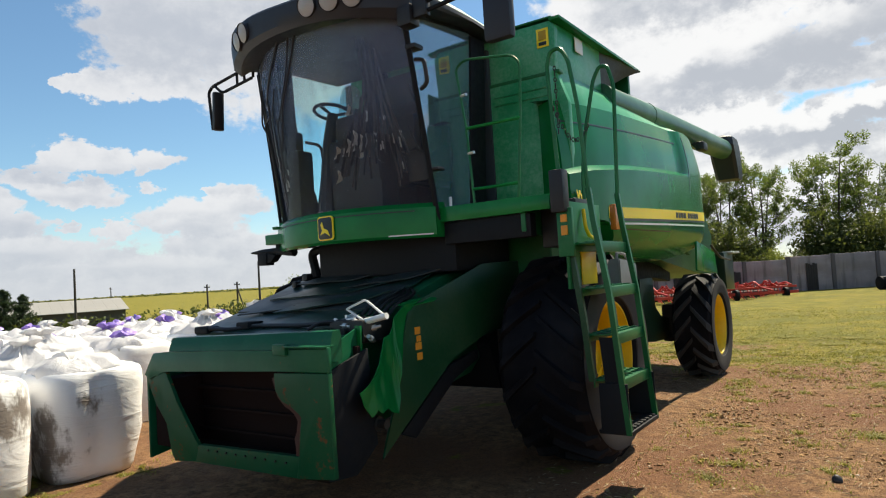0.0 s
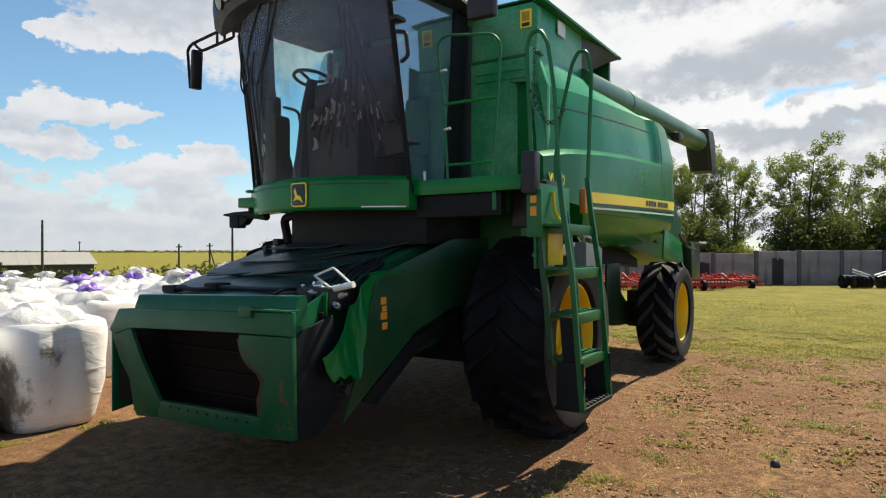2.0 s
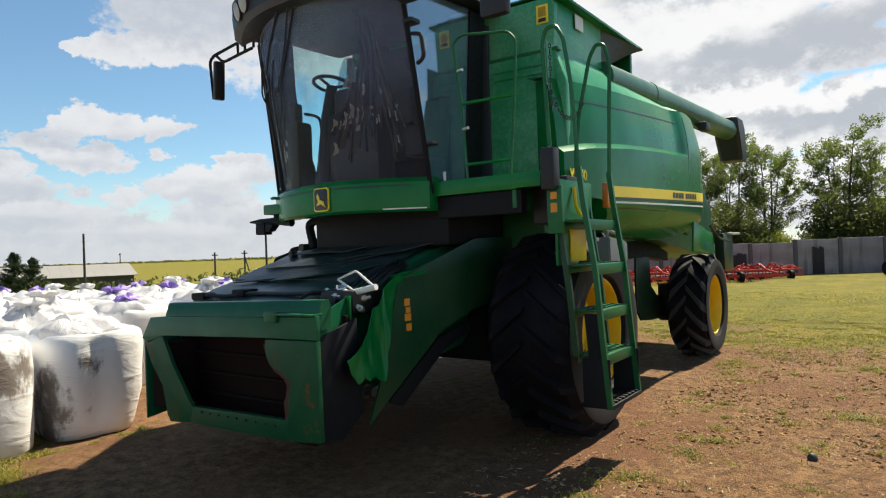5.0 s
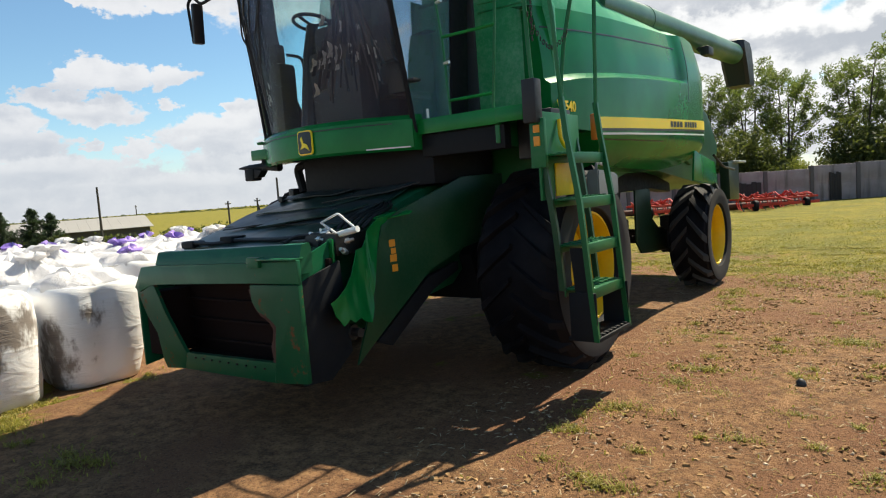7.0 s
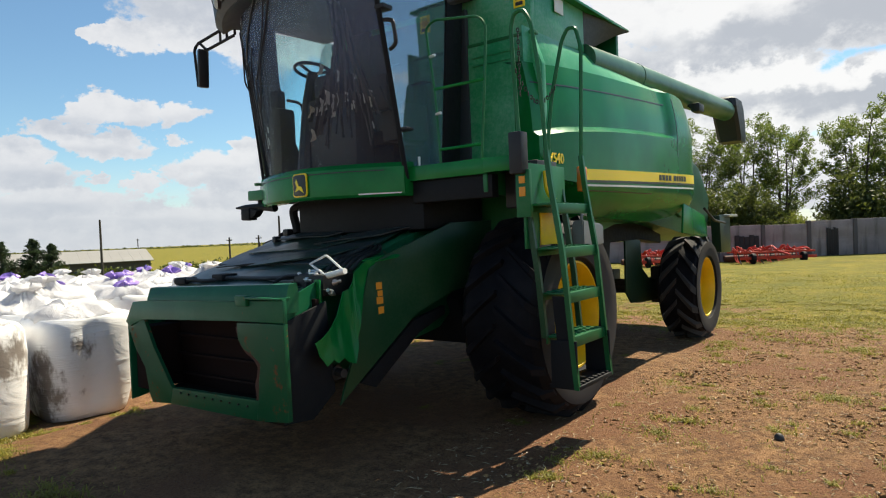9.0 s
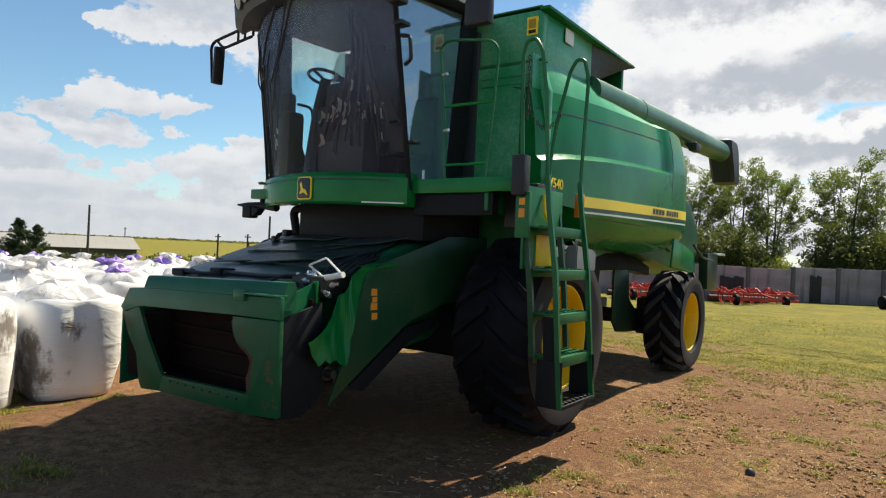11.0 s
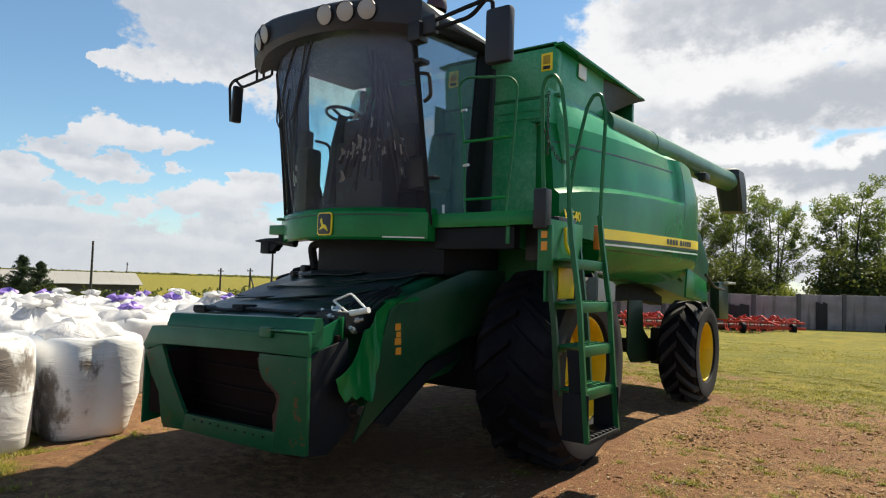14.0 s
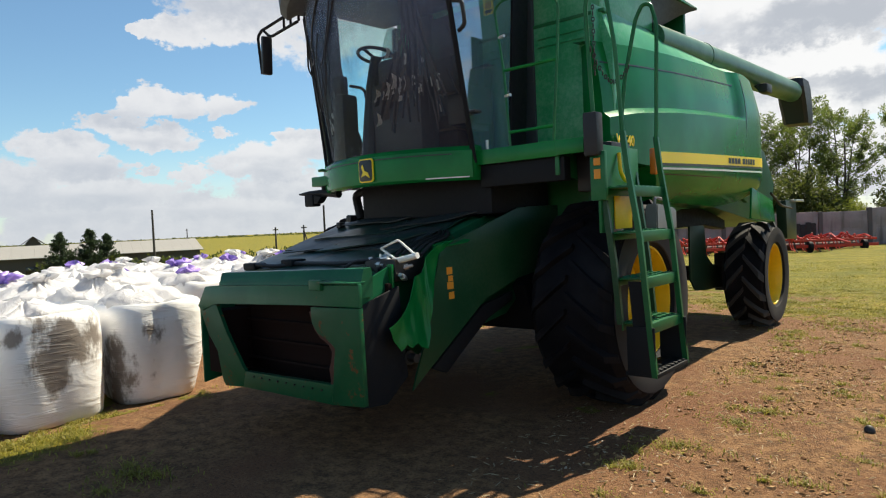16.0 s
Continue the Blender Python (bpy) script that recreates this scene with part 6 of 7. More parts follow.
        part("tied_neck", bm, LILAC if style == 1 else FILM, ob, "crumpled lilac film tie" if style == 1 else "", angle=60)
    return ob


rnd = random.Random(4)
protos = [bulk_bag(s, st) for s, st in ((1, 2), (2, 1), (3, 0), (4, 0), (5, 1), (6, 2), (7, 0))]
protos.append(bulk_bag(8, 2, BAG_STAIN_AND_SHADE, "full white bulk bag, brown stain and painted gap shade along its foot", 0.2, -0.10))
protos.append(bulk_bag(9, 2, BAG_HIGH_STAIN, "full white bulk bag, brown mud stain below its rim", 0.06))
used = set()
spots = []
for i in range(11):
    for j in range(-5, 12):
        x = -2.76 - 1.03 * i + 0.06 * (i > 0) * math.sin(j * 2.2)
        y = -2.98 + 1.02 * j - 0.16 * i
        d = math.hypot(x - 4.0, y + 5.1)
        if d < 15.5 and not (j > 1 and i < 2) and y > -7 and y < 0.64 * -x + 1.5:
            spots.append((i, j, x, y))
for i, j, x, y in spots:
    k = 8 if (i, j) == (0, 0) else 7 if (i, j) == (0, 1) else rnd.choice((0, 1, 2, 3, 5, 6, 4, 5, 3, 1, 5, 0, 4, 1, 6) if i else (0, 5, 0, 2))
    jx, jy = (0, 0) if i == 0 else (rnd.uniform(-0.04, 0.04), rnd.uniform(-0.04, 0.04))
    turn = {(0, 0): 3, (0, 1): -6}.get((i, j), rnd.choice((0, 90, 180, 270)) + rnd.uniform(-9, 9))
    m = Matrix.Translation((x + jx, y + jy, float(lie(x, y)) - 0.01)) @ Matrix.Rotation(radians(turn), 4, "Z") @ Matrix.Scale(rnd.uniform(0.97, 1.06) if i else 0.985, 4, (0, 0, 1))
    if k in used:
        copy_thing(protos[k], m)
    else:
        protos[k].matrix_basis = m
        used.add(k)

# ---- concrete wall ----


def concrete():
    m = Nodes("weathered_concrete")
    a, b = m.noise(1.3, 5), m.noise(14, 5, 0.65)
    drip = m.noise(2.0, 5, 0.6, stretch=(1.5, 1.5, 0.2))
    c = m.mix(m.ramp(a, 0.35, 0.65), (0.24, 0.20, 0.205), (0.31, 0.26, 0.265))
    c = m.mix(m.ramp(drip, 0.5, 0.75), c, (0.13, 0.11, 0.105))
    c = m.mix(m.math("MULTIPLY", m.random(), 0.35), c, (0.17, 0.15, 0.145))
    m.put(Base_Color=c, Roughness=0.9)
    m.bump(b, 0.3, 0.02)
    return m.mat


CONCRETE = concrete()
W0, W1 = Vector((-14.62, 24.52)), Vector((23.88, 50.92))
wdir = (W1 - W0).normalized()
wturn = math.atan2(wdir.y, wdir.x)
wall = tagged(new("wall_yard"), "long weathered grey precast concrete yard wall", "wall", kind="structure")
pan = bmesh.new()
add_box(pan, (0.10, -0.05, -0.15), (2.25, 0.05, 1.84), 0.02)
add_box(pan, (0.30, -0.065, 0.15), (2.05, -0.045, 0.85), 0.012)
add_box(pan, (0.30, -0.065, 1.0), (2.05, -0.045, 1.68), 0.012)
pan_me = mesh_of("panel", pan, CONCRETE)
post_me = mesh_of("post", box((-0.10, -0.11, -0.3), (0.10, 0.11, 1.865), 0.02), plain("dark_stained_concrete", (0.10, 0.085, 0.085), 0.9, 0, 0.3, 6.0))
count = int((W1 - W0).length / 2.35)
for k in range(count):
    p = W0 + wdir * 2.35 * k
    z = float(lie(p.x, p.y))
    for nm, me in (("panel", pan_me), ("post", post_me)):
        o = new(nm, me)
        o.parent = wall
        o.matrix_basis = Matrix.Translation((p.x, p.y, z + 0.02 * math.sin(k * 1.7))) @ Matrix.Rotation(wturn, 4, "Z")
DARK_WOOD = plain("dark_old_boards", (0.03, 0.025, 0.024), 0.9, 0, 0.4)


def old_door(along, w, h):
    p = W0 + wdir * along
    bm = bmesh.new()
    for i in range(5):
        add_box(bm, (i * w / 5 + 0.006, -0.16, 0.02 * (i % 2)), ((i + 1) * w / 5 - 0.006, -0.12, h - 0.05 * (i * 7 % 3)), 0.006)
    o = solid("old_gate", bm, DARK_WOOD, "dark weathered plank gate against the yard wall", "gate")
    o.matrix_basis = Matrix.Translation((p.x, p.y, float(lie(p.x, p.y)))) @ Matrix.Rotation(wturn, 4, "Z")


old_door(17.3, 0.6, 1.45)
old_door(12.6, 1.25, 1.35)
old_door(10.3, 1.0, 1.35)

# ---- trees ----


def leaf_material(name, dark, light, glow):
    m = Nodes(name)
    r = m.island()
    m.put(Base_Color=m.mix(r, dark, light), Roughness=0.55, Specular_IOR_Level=0.3)
    tr = m.t.nodes.new("ShaderNodeBsdfTranslucent")
    m.set(tr.inputs[0], m.mix(r, tuple(c * 0.7 for c in glow), glow))
    mx = m.t.nodes.new("ShaderNodeMixShader")
    mx.inputs[0].default_value = 0.38
    m.t.links.new(m.bsdf.outputs[0], mx.inputs[1])
    m.t.links.new(tr.outputs[0], mx.inputs[2])
    m.t.links.new(mx.outputs[0], m.out.inputs[0])
    return m.mat


LEAF = leaf_material("leaves", (0.026, 0.038, 0.011), (0.066, 0.086, 0.022), (0.145, 0.175, 0.032))
LEAF_SUNNY = leaf_material("sunlit_leaves", (0.032, 0.056, 0.013), (0.080, 0.115, 0.028), (0.25, 0.33, 0.055))
LEAF_PALE = leaf_material("pale_leaves", (0.07, 0.10, 0.02), (0.14, 0.17, 0.04), (0.30, 0.34, 0.05))
NEEDLES = leaf_material("needles", (0.018, 0.034, 0.018), (0.045, 0.072, 0.032), (0.05, 0.08, 0.025))
BARK = plain("bark", (0.055, 0.045, 0.036), 0.9, 0, 0.4, 9.0, 0.4)


def leaf_mesh(name, clumps, per, size, mat, rng, stretch=(1, 1, 1), wide=0.5):
    """Small leaf blades strewn through clumps of (centre, radius)."""
    vs, fs = [], []
    for c, r in clumps:
        k = int(per * (r / 0.8) ** 2) + 6
        d = rng.normal(size=(k, 3))
        d /= np.linalg.norm(d, axis=1)[:, None]
        p = np.array(c) + d * (r * rng.uniform(0.25, 1.0, (k, 1)) ** 0.6) * np.array(stretch)
        u = rng.normal(size=(k, 3))
        u /= np.linalg.norm(u, axis=1)[:, None]
        w = np.cross(u, rng.normal(size=(k, 3)))
        w /= np.linalg.norm(w, axis=1)[:, None] + 1e-9
        s = size * rng.uniform(0.6, 1.3, (k, 1))
        for i in range(k):
            b = len(vs)
            vs += [p[i] - u[i] * s[i], p[i] + w[i] * s[i] * wide, p[i] + u[i] * s[i], p[i] - w[i] * s[i] * wide]
            fs.append((b, b + 1, b + 2, b + 3))
    me = bpy.data.meshes.new(name)
    me.from_pydata([tuple(v) for v in vs], [], fs)
    me.materials.append(mat)
    return me


def broadleaf(seed, height, spread, bare=0.2, mat=None, label=""):
    """Several ascending stems with forked limbs; foliage in clusters at the twigs."""
    rng = np.random.default_rng(seed)
    ob = thing("tree", label or "leafy roadside tree with an airy uneven crown", "tree", group="trees behind the wall")
    bm = bmesh.new()
    clumps = []
    stems = 3
    for s in range(stems):
        a0 = math.tau * s / stems + rng.uniform(-0.5, 0.5)
        out = spread * rng.uniform(0.25, 0.5)
        top = height * (0.90 - 0.10 * s * rng.uniform(0.4, 1.2))
        pts, rad = [], []
        for i in range(9):
            f = i / 8
            pts.append((math.cos(a0) * out * f ** 1.3 + 0.12 * math.sin(5 * f + s), math.sin(a0) * out * f ** 1.3 + 0.12 * math.sin(7 * f + 2 * s), top * f))
            rad.append(0.13 * (1 - f) ** 1.1 + 0.012)
        add_tube(bm, pts, rad, 7, bend=False)
        for b in range(15):
            f = bare + (0.98 - bare) * (b + rng.uniform(0, 1)) / 15
            base = Vector(pts[min(7, int(f * 8))]).lerp(Vector(pts[min(8, int(f * 8) + 1)]), f * 8 - int(f * 8))
            a = a0 + rng.normal() * 1.3
            reach = spread * (0.30 + 0.62 * math.sin(math.pi * min(1, 0.25 + 0.7 * (f - bare) / (1 - bare)))) * rng.uniform(0.55, 1.1)
            rise = rng.uniform(0.35, 0.95) * reach
            tip = base + Vector((math.cos(a) * reach, math.sin(a) * reach, rise))
            mid = base.lerp(tip, 0.5) + Vector((0, 0, -0.06 * reach))
            add_tube(bm, [base, mid, tip], [0.05 * (1.1 - f) + 0.006, 0.032 * (1.1 - f) + 0.008, 0.009], 5, bend=False)
            for w in range(4):
                q = 0.45 + 0.18 * w
                root = base.lerp(tip, min(1.0, q))
                off = Vector(rng.normal(size=3)) * 0.42
                off.z = abs(off.z) * 0.8
                end = root + off
                add_tube(bm, [root, end], [0.014, 0.006], 4, bend=False)
                clumps.append((tuple(end), rng.uniform(0.20, 0.44)))
                clumps.append((tuple(root.lerp(end, 0.5) + Vector(rng.normal(size=3)) * 0.12), rng.uniform(0.16, 0.32)))
    part("trunk", bm, BARK, ob)
    crown = new("crown", leaf_mesh("crown", clumps, 300, 0.074, mat or LEAF_SUNNY, rng))
    crown.parent = ob
    return ob


def bush(seed, w, h, mat, label):
    rng = np.random.default_rng(seed)
    ob = thing("shrub", label, "shrub", group="shrubs behind the wall")
    bm = bmesh.new()
    clumps = []
    for k in range(9):
        a, r = rng.uniform(0, math.tau), rng.uniform(0, w)
        hh = h * rng.uniform(0.5, 1.0)
        tip = (r * math.cos(a), r * math.sin(a) * 0.6, hh)
        add_tube(bm, [(tip[0] * 0.2, tip[1] * 0.2, 0), (tip[0] * 0.6, tip[1] * 0.6, hh * 0.6), tip], [0.03, 0.02, 0.008], 5, bend=False)
        for q in (0.25, 0.5, 0.75, 1.0):
            for _ in range(2):
                off = rng.normal(size=3) * 0.4
                clumps.append(((tip[0] * q + off[0], tip[1] * q + off[1], hh * q + off[2] * 0.5), rng.uniform(0.4, 0.75)))
    part("stems", bm, BARK, ob)
    c = new("foliage", leaf_mesh("foliage", clumps, 200, 0.08, mat, rng))
    c.parent = ob
    return ob


def stand(ob, x, y, turn=0.0, s=1.0, first=False, sz=None):
    m = Matrix.Translation((x, y, float(lie(x, y)) - 0.05)) @ Matrix.Rotation(radians(turn), 4, "Z") @ Matrix.Diagonal((s, s, sz or s, 1))
    if first:
        ob.matrix_basis = m
        return ob
    return copy_thing(ob, m)


t1, t2, t3 = broadleaf(11, 9.6, 2.2), broadleaf(12, 10.4, 2.5), broadleaf(13, 10.0, 2.4)
stand(t1, -6.6, 46.5, 20, 1.0, True)
stand(t2, -0.1, 50.6, 0, 1.06, True)
stand(t3, 6.6, 52.2, 40, 1.06, True)
for ob, x, y, a, s in ((t2, -4.4, 48.0, 150, 0.93), (t3, -9.4, 45.2, 200, 0.90), (t2, -12.5, 43.4, 90, 0.85), (t1, 2.1, 52.8, 260, 0.98), (t1, 4.2, 55.0, 200, 0.72), (t2, 9.2, 54.0, 120, 1.1), (t3, 12.4, 56.0, 300, 1.04), (t1, 15.3, 58.2, 10, 1.1), (t3, 19.0, 60.5, 80, 1.05), (t2, 23.0, 63.0, 210, 1.05), (t2, -16.5, 40.5, 310, 0.85)):
    stand(ob, x, y, a, s)
b1, b2 = bush(21, 1.5, 2.9, LEAF, "dense dark green shrub behind the wall"), bush(22, 1.4, 3.2, LEAF, "dense dark green shrub behind the wall")
b3 = bush(23, 0.9, 2.3, LEAF_PALE, "pale yellow-green shrub behind the wall")
firsts = {id(b1), id(b2)}
k = 0
for x in np.arange(-19, 26, 1.45):
    y = 47.6 + 0.69 * (x + 2.0) - 3.4 + rnd.uniform(-0.7, 0.7)
    ob = (b1, b2)[k % 2]
    s = rnd.uniform(0.95, 1.35) * (0.5 if -3.9 < x < -1.4 else 1.0)
    stand(ob, x, y, rnd.uniform(0, 360), s, id(ob) in firsts)
    firsts.discard(id(ob))
    k += 1
stand(b3, -2.9, 43.0, 0, 1.0, True)
stand(b3, -4.4, 42.0, 70, 0.85)

# ---- machines by the wall ----
RED = paint("red_implement_paint", (0.55, 0.035, 0.02), 0.4, 0.25)
BLUE = paint("blue_implement_paint", (0.012, 0.06, 0.38), 0.4, 0.15)


def cultivator(width, seed):
    rng = random.Random(seed)
    ob = thing("cultivator", "red folding field cultivator with curved tines", "cultivator", group="parked implements")
    for y, z in ((-0.8, 0.55), (-0.1, 0.6), (0.6, 0.55)):
        part("cross_beam", box((-width / 2, y - 0.05, z - 0.05), (width / 2, y + 0.05, z + 0.05), 0.01), RED, ob)
    for i in range(5):
        x = -width / 2 + 0.3 + i * (width - 0.6) / 4
        part("side_beam", box((x - 0.04, -0.9, 0.60), (x + 0.04, 0.7, 0.68), 0.01), RED, ob)
        part("strut", tube([(x, -0.8, 0.66), (x + rng.uniform(-0.2, 0.2), -0.2, 0.74 + rng.uniform(0, 0.14)), (x + rng.uniform(-0.3, 0.3), 0.5, 0.62)], 0.035, 6), RED, ob)
    n = int(width / 0.17)
    for i in range(n):
        x = -width / 2 + 0.12 + i * width / n
        y = (-0.8, -0.1, 0.6)[i % 3]
        part("tine", tube([(x, y, 0.55), (x, y + 0.22, 0.66), (x, y + 0.36, 0.42), (x, y + 0.16, 0.14), (x, y - 0.02, 0.02)], 0.028, 6, 0.12), RED if i % 3 else DARK_STEEL, ob)
    for sx in (-1, 1):
        part("depth_wheel", lathe([(-0.09, 0.0001), (-0.09, 0.20), (-0.07, 0.26), (0.07, 0.26), (0.09, 0.20), (0.09, 0.0001)], (sx * width * 0.33, -0.95, 0.26), "x", 20), RUBBER, ob)
    part("roller", tube([(-width / 2, 1.0, 0.2), (width / 2, 1.0, 0.2)], 0.17, 12), RUSTY, ob)
    part("drawbar", tube([(0, -0.8, 0.6), (0.1, -1.9, 0.45)], 0.05, 8), RED, ob)
    for i in range(14):
        x = rng.uniform(-width / 2, width / 2)
        part("spring", tube([(x, -0.7 + 0.1 * (i % 4), 0.5), (x + rng.uniform(-0.3, 0.3), -0.5, 0.72 + rng.uniform(0, 0.2)), (x + rng.uniform(-0.4, 0.4), 0.1, 0.45)], 0.03, 6), RED, ob)
    part("front_board", box((-width / 2, -0.98, 0.22), (width / 2, -0.93, 0.36), 0.008), RED, ob)
    return ob


cu = cultivator(3.6, 1)
cu.matrix_basis = Matrix.Translation((-2.34, 30.5, float(lie(-2.34, 30.5)))) @ Matrix.Rotation(wturn, 4, "Z")
copy_thing(cu, Matrix.Translation((-6.4, 27.2, float(lie(-6.4, 27.2)))) @ Matrix.Rotation(wturn + 0.1, 4, "Z"))


def disc_harrow():
    ob = thing("disc_harrow", "black disc harrow with pale drawbars", "disc harrow", group="parked implements")
    for sx in (-1, 1):
        part("gang_beam", box((sx * 0.1, -0.3, 0.45), (sx * 1.2, -0.18, 0.57), 0.01), BLACK_PAINT, ob)
        for dz in (0.0, 0.13):
            part("lift_bar", tube([(sx * 0.10, -0.2, 0.50 + dz), (sx * 1.0, -0.2, 0.80 + dz)], 0.032, 8), BRIGHT_ROD, ob)
        part("frame_box", box((sx * 0.55, -0.1, 0.30), (sx * 1.25, 0.35, 0.62), 0.02), BLACK_PAINT, ob)
        for i in range(5):
            x = sx * (0.2 + i * 0.22)
            part("disc", lathe([(0.0, 0.0001), (0.03, 0.15), (0.06, 0.28), (0.07, 0.28), (0.04, 0.15), (0.01, 0.0001)], (x, -0.25, 0.28), "x", 20), DARK_STEEL, ob)
        part("transport_wheel", lathe([(-0.12, 0.0001), (-0.12, 0.24), (-0.1, 0.32), (0.1, 0.32), (0.12, 0.24), (0.12, 0.0001)], (sx * 1.25, 0.1, 0.32), "x", 24), RUBBER, ob)
    return ob


dh = disc_harrow()
dh.matrix_basis = Matrix.Translation((4.1, 33.6, float(lie(4.1, 33.6)))) @ Matrix.Rotation(wturn, 4, "Z")


def seed_hopper():
    ob = thing("seed_cart", "blue seed cart with a sloping hopper and black wheels", "seed cart", group="parked implements")
    hop_ = prism([(-1.7, 0.75), (-1.75, 0.95), (0.0, 2.05), (0.5, 2.35), (2.9, 2.4), (2.9, 0.9), (1.2, 0.5), (-1.0, 0.5)], (-0.9, 0.9), "y", 0.05)
    part("hopper", hop_, BLUE, ob)
    for i, z in enumerate((2.1, 1.75, 1.4, 1.05)):
        part("pale_mark", box((0.35 + 0.1 * (i % 2), -0.915, z), (0.95, -0.90, z + 0.05), 0.002), WHITE_DECAL, ob)
    for x in (-1.3, -0.3, 1.0, 2.0):
        part("wheel", lathe([(-0.13, 0.0001), (-0.13, 0.24), (-0.1, 0.33), (0.1, 0.33), (0.13, 0.24), (0.13, 0.0001)], (x, -0.8, 0.33), "y", 24), RUBBER, ob)
    part("axle_beam", box((-1.4, -0.7, 0.28), (2.2, 0.7, 0.5), 0.02), BLACK_PAINT, ob)
    part("drawbar", tube([(-1.2, 0, 0.5), (-2.4, 0, 0.45)], 0.06, 8), BLACK_PAINT, ob)
    return ob


sh_ = seed_hopper()
sh_.matrix_basis = Matrix.Translation((6.95, 33.7, float(lie(6.95, 33.7)))) @ Matrix.Rotation(wturn, 4, "Z")

# ---- distance beyond the bags ----


def pine(seed, height):
    rng = np.random.default_rng(seed)
    ob = thing("pine_tree", "dark green young pine tree", "tree", group="pines beyond the bags")
    bm = bmesh.new()
    add_tube(bm, [(0, 0, 0), (0.05, 0, height * 0.5), (0, 0, height * 0.98)], [0.12, 0.08, 0.02], 7, bend=False)
    clumps = []
    for k in range(110):
        f = rng.uniform(0.08, 1.0)
        a = rng.uniform(0, math.tau)
        r = (1.0 - f) ** 0.75 * height * 0.40 * rng.uniform(0.55, 1.15) + 0.1
        z = height * f
        tip = (r * math.cos(a), r * math.sin(a), z + 0.45 * r)
        add_tube(bm, [(0, 0, z - 0.1), tip], [0.03, 0.01], 4, bend=False)
        for q in (0.4, 0.75, 1.0):
            clumps.append(((tip[0] * q, tip[1] * q, z + 0.42 * r * q), 0.27 - 0.12 * q))
    part("trunk", bm, BARK, ob)
    c = new("crown", leaf_mesh("crown", clumps, 300, 0.17, NEEDLES, rng, (1, 1, 0.9), 0.14))
    c.parent = ob
    return ob


p1 = pine(31, 4.7)
stand(p1, -58.5, 19.4, 0, 0.98, True, 0.97)
stand(p1, -58.5, 16.9, 140, 0.86, False, 0.96)
stand(p1, -58.5, 20.9, 230, 0.80, False, 0.90)

SHEET = plain("grey_roof_sheet", (0.25, 0.24, 0.22), 0.6, 0.0, 0.12, 3.0)
SHED_WALL = plain("dark_shed_wall", (0.07, 0.065, 0.06), 0.9, 0, 0.3, 3.0)
GLASS_DARK = plain("dark_window", (0.02, 0.022, 0.025), 0.15, 0, 0.1)


def shed(length, depth, eave, ridge, roof=None, label="long low farm shed with a pale grey sheet roof"):
    ob = thing("shed", label, "shed")
    part("wall", box((-length / 2, -depth / 2, 0), (length / 2, depth / 2, eave), 0.02), SHED_WALL, ob)
    for s in (-1, 1):
        bm = bmesh.new()
        n = int(length / 0.9)
        for i in range(n):
            x0 = -length / 2 - 0.3 + i * (length + 0.6) / n
            x1 = x0 + (length + 0.6) / n
            add_prism(bm, [(s * (depth / 2 + 0.4), eave - 0.12), (0, ridge), (0, ridge + 0.05), (s * (depth / 2 + 0.4), eave - 0.06)], (x0, x1 - 0.008), "x")
        tagged(part("roof_sheeting", bm, roof or SHEET, ob), kind="stuff")
    for s in (-1, 1):
        part("gable", prism([(-depth / 2, eave), (depth / 2, eave), (0, ridge)], (s * length / 2 - 0.06, s * length / 2 + 0.06), "x"), SHED_WALL, ob)
    for i in range(6 if length > 5 else 0):
        x = -length / 2 + (i + 0.5) * length / 6
        part("window", box((x - 0.5, -depth / 2 - 0.05, 0.9), (x + 0.5, -depth / 2 - 0.01, 1.5), 0.01), GLASS_DARK, ob)
    return ob


s1 = shed(26, 8, 2.4, 3.45)
gx_, gy_ = -68.6, 20.2
s1.matrix_basis = Matrix.Translation((gx_, gy_, float(lie(gx_, gy_)) - 0.15)) @ Matrix.Rotation(radians(71), 4, "Z")
s2 = shed(1.6, 1.6, 3.7, 4.5, DARK_WOOD, "small dark-roofed hut rising behind the long shed")
s2.matrix_basis = Matrix.Translation((-87.5, 24.1, float(lie(-87.5, 24.1)) - 0.1)) @ Matrix.Rotation(radians(165), 4, "Z")
POLE = plain("old_timber_pole", (0.06, 0.052, 0.045), 0.9, 0, 0.3, 6.0)


def utility_pole(x, y, top, arms=True, brace=False):
    base = float(lie(x, y)) - 0.3
    ob = thing("utility_pole", "dark weathered wooden utility pole", "utility pole", (x, y, base), "utility poles")
    h = top - base
    part("post", tube([(0, 0, 0), (0, 0, h)], [0.12, 0.085], 8, bend=False), POLE, ob)
    if arms:
        part("cross_arm", box((-0.45, -0.05, h - 0.35), (0.45, 0.05, h - 0.25), 0.01), POLE, ob)
        for k in (-0.4, 0.4):
            part("insulator", lathe([(h - 0.25, 0.04), (h - 0.18, 0.05), (h - 0.12, 0.03), (h - 0.10, 0.0001)], (k, 0, 0), "z", 8), BRIGHT_ROD, ob)
    if brace:
        part("brace", tube([(1.0, 0.6, 0), (0.05, 0, h * 0.85)], 0.07, 8), POLE, ob)


utility_pole(-51.8, 22.0, 3.95, False)
utility_pole(-56.1, 37.6, 2.15)
utility_pole(-53.5, 39.4, 2.25, True, True)
utility_pole(-43.7, 34.2, 3.85, False)
utility_pole(-120.0, 62.0, 3.2, True)

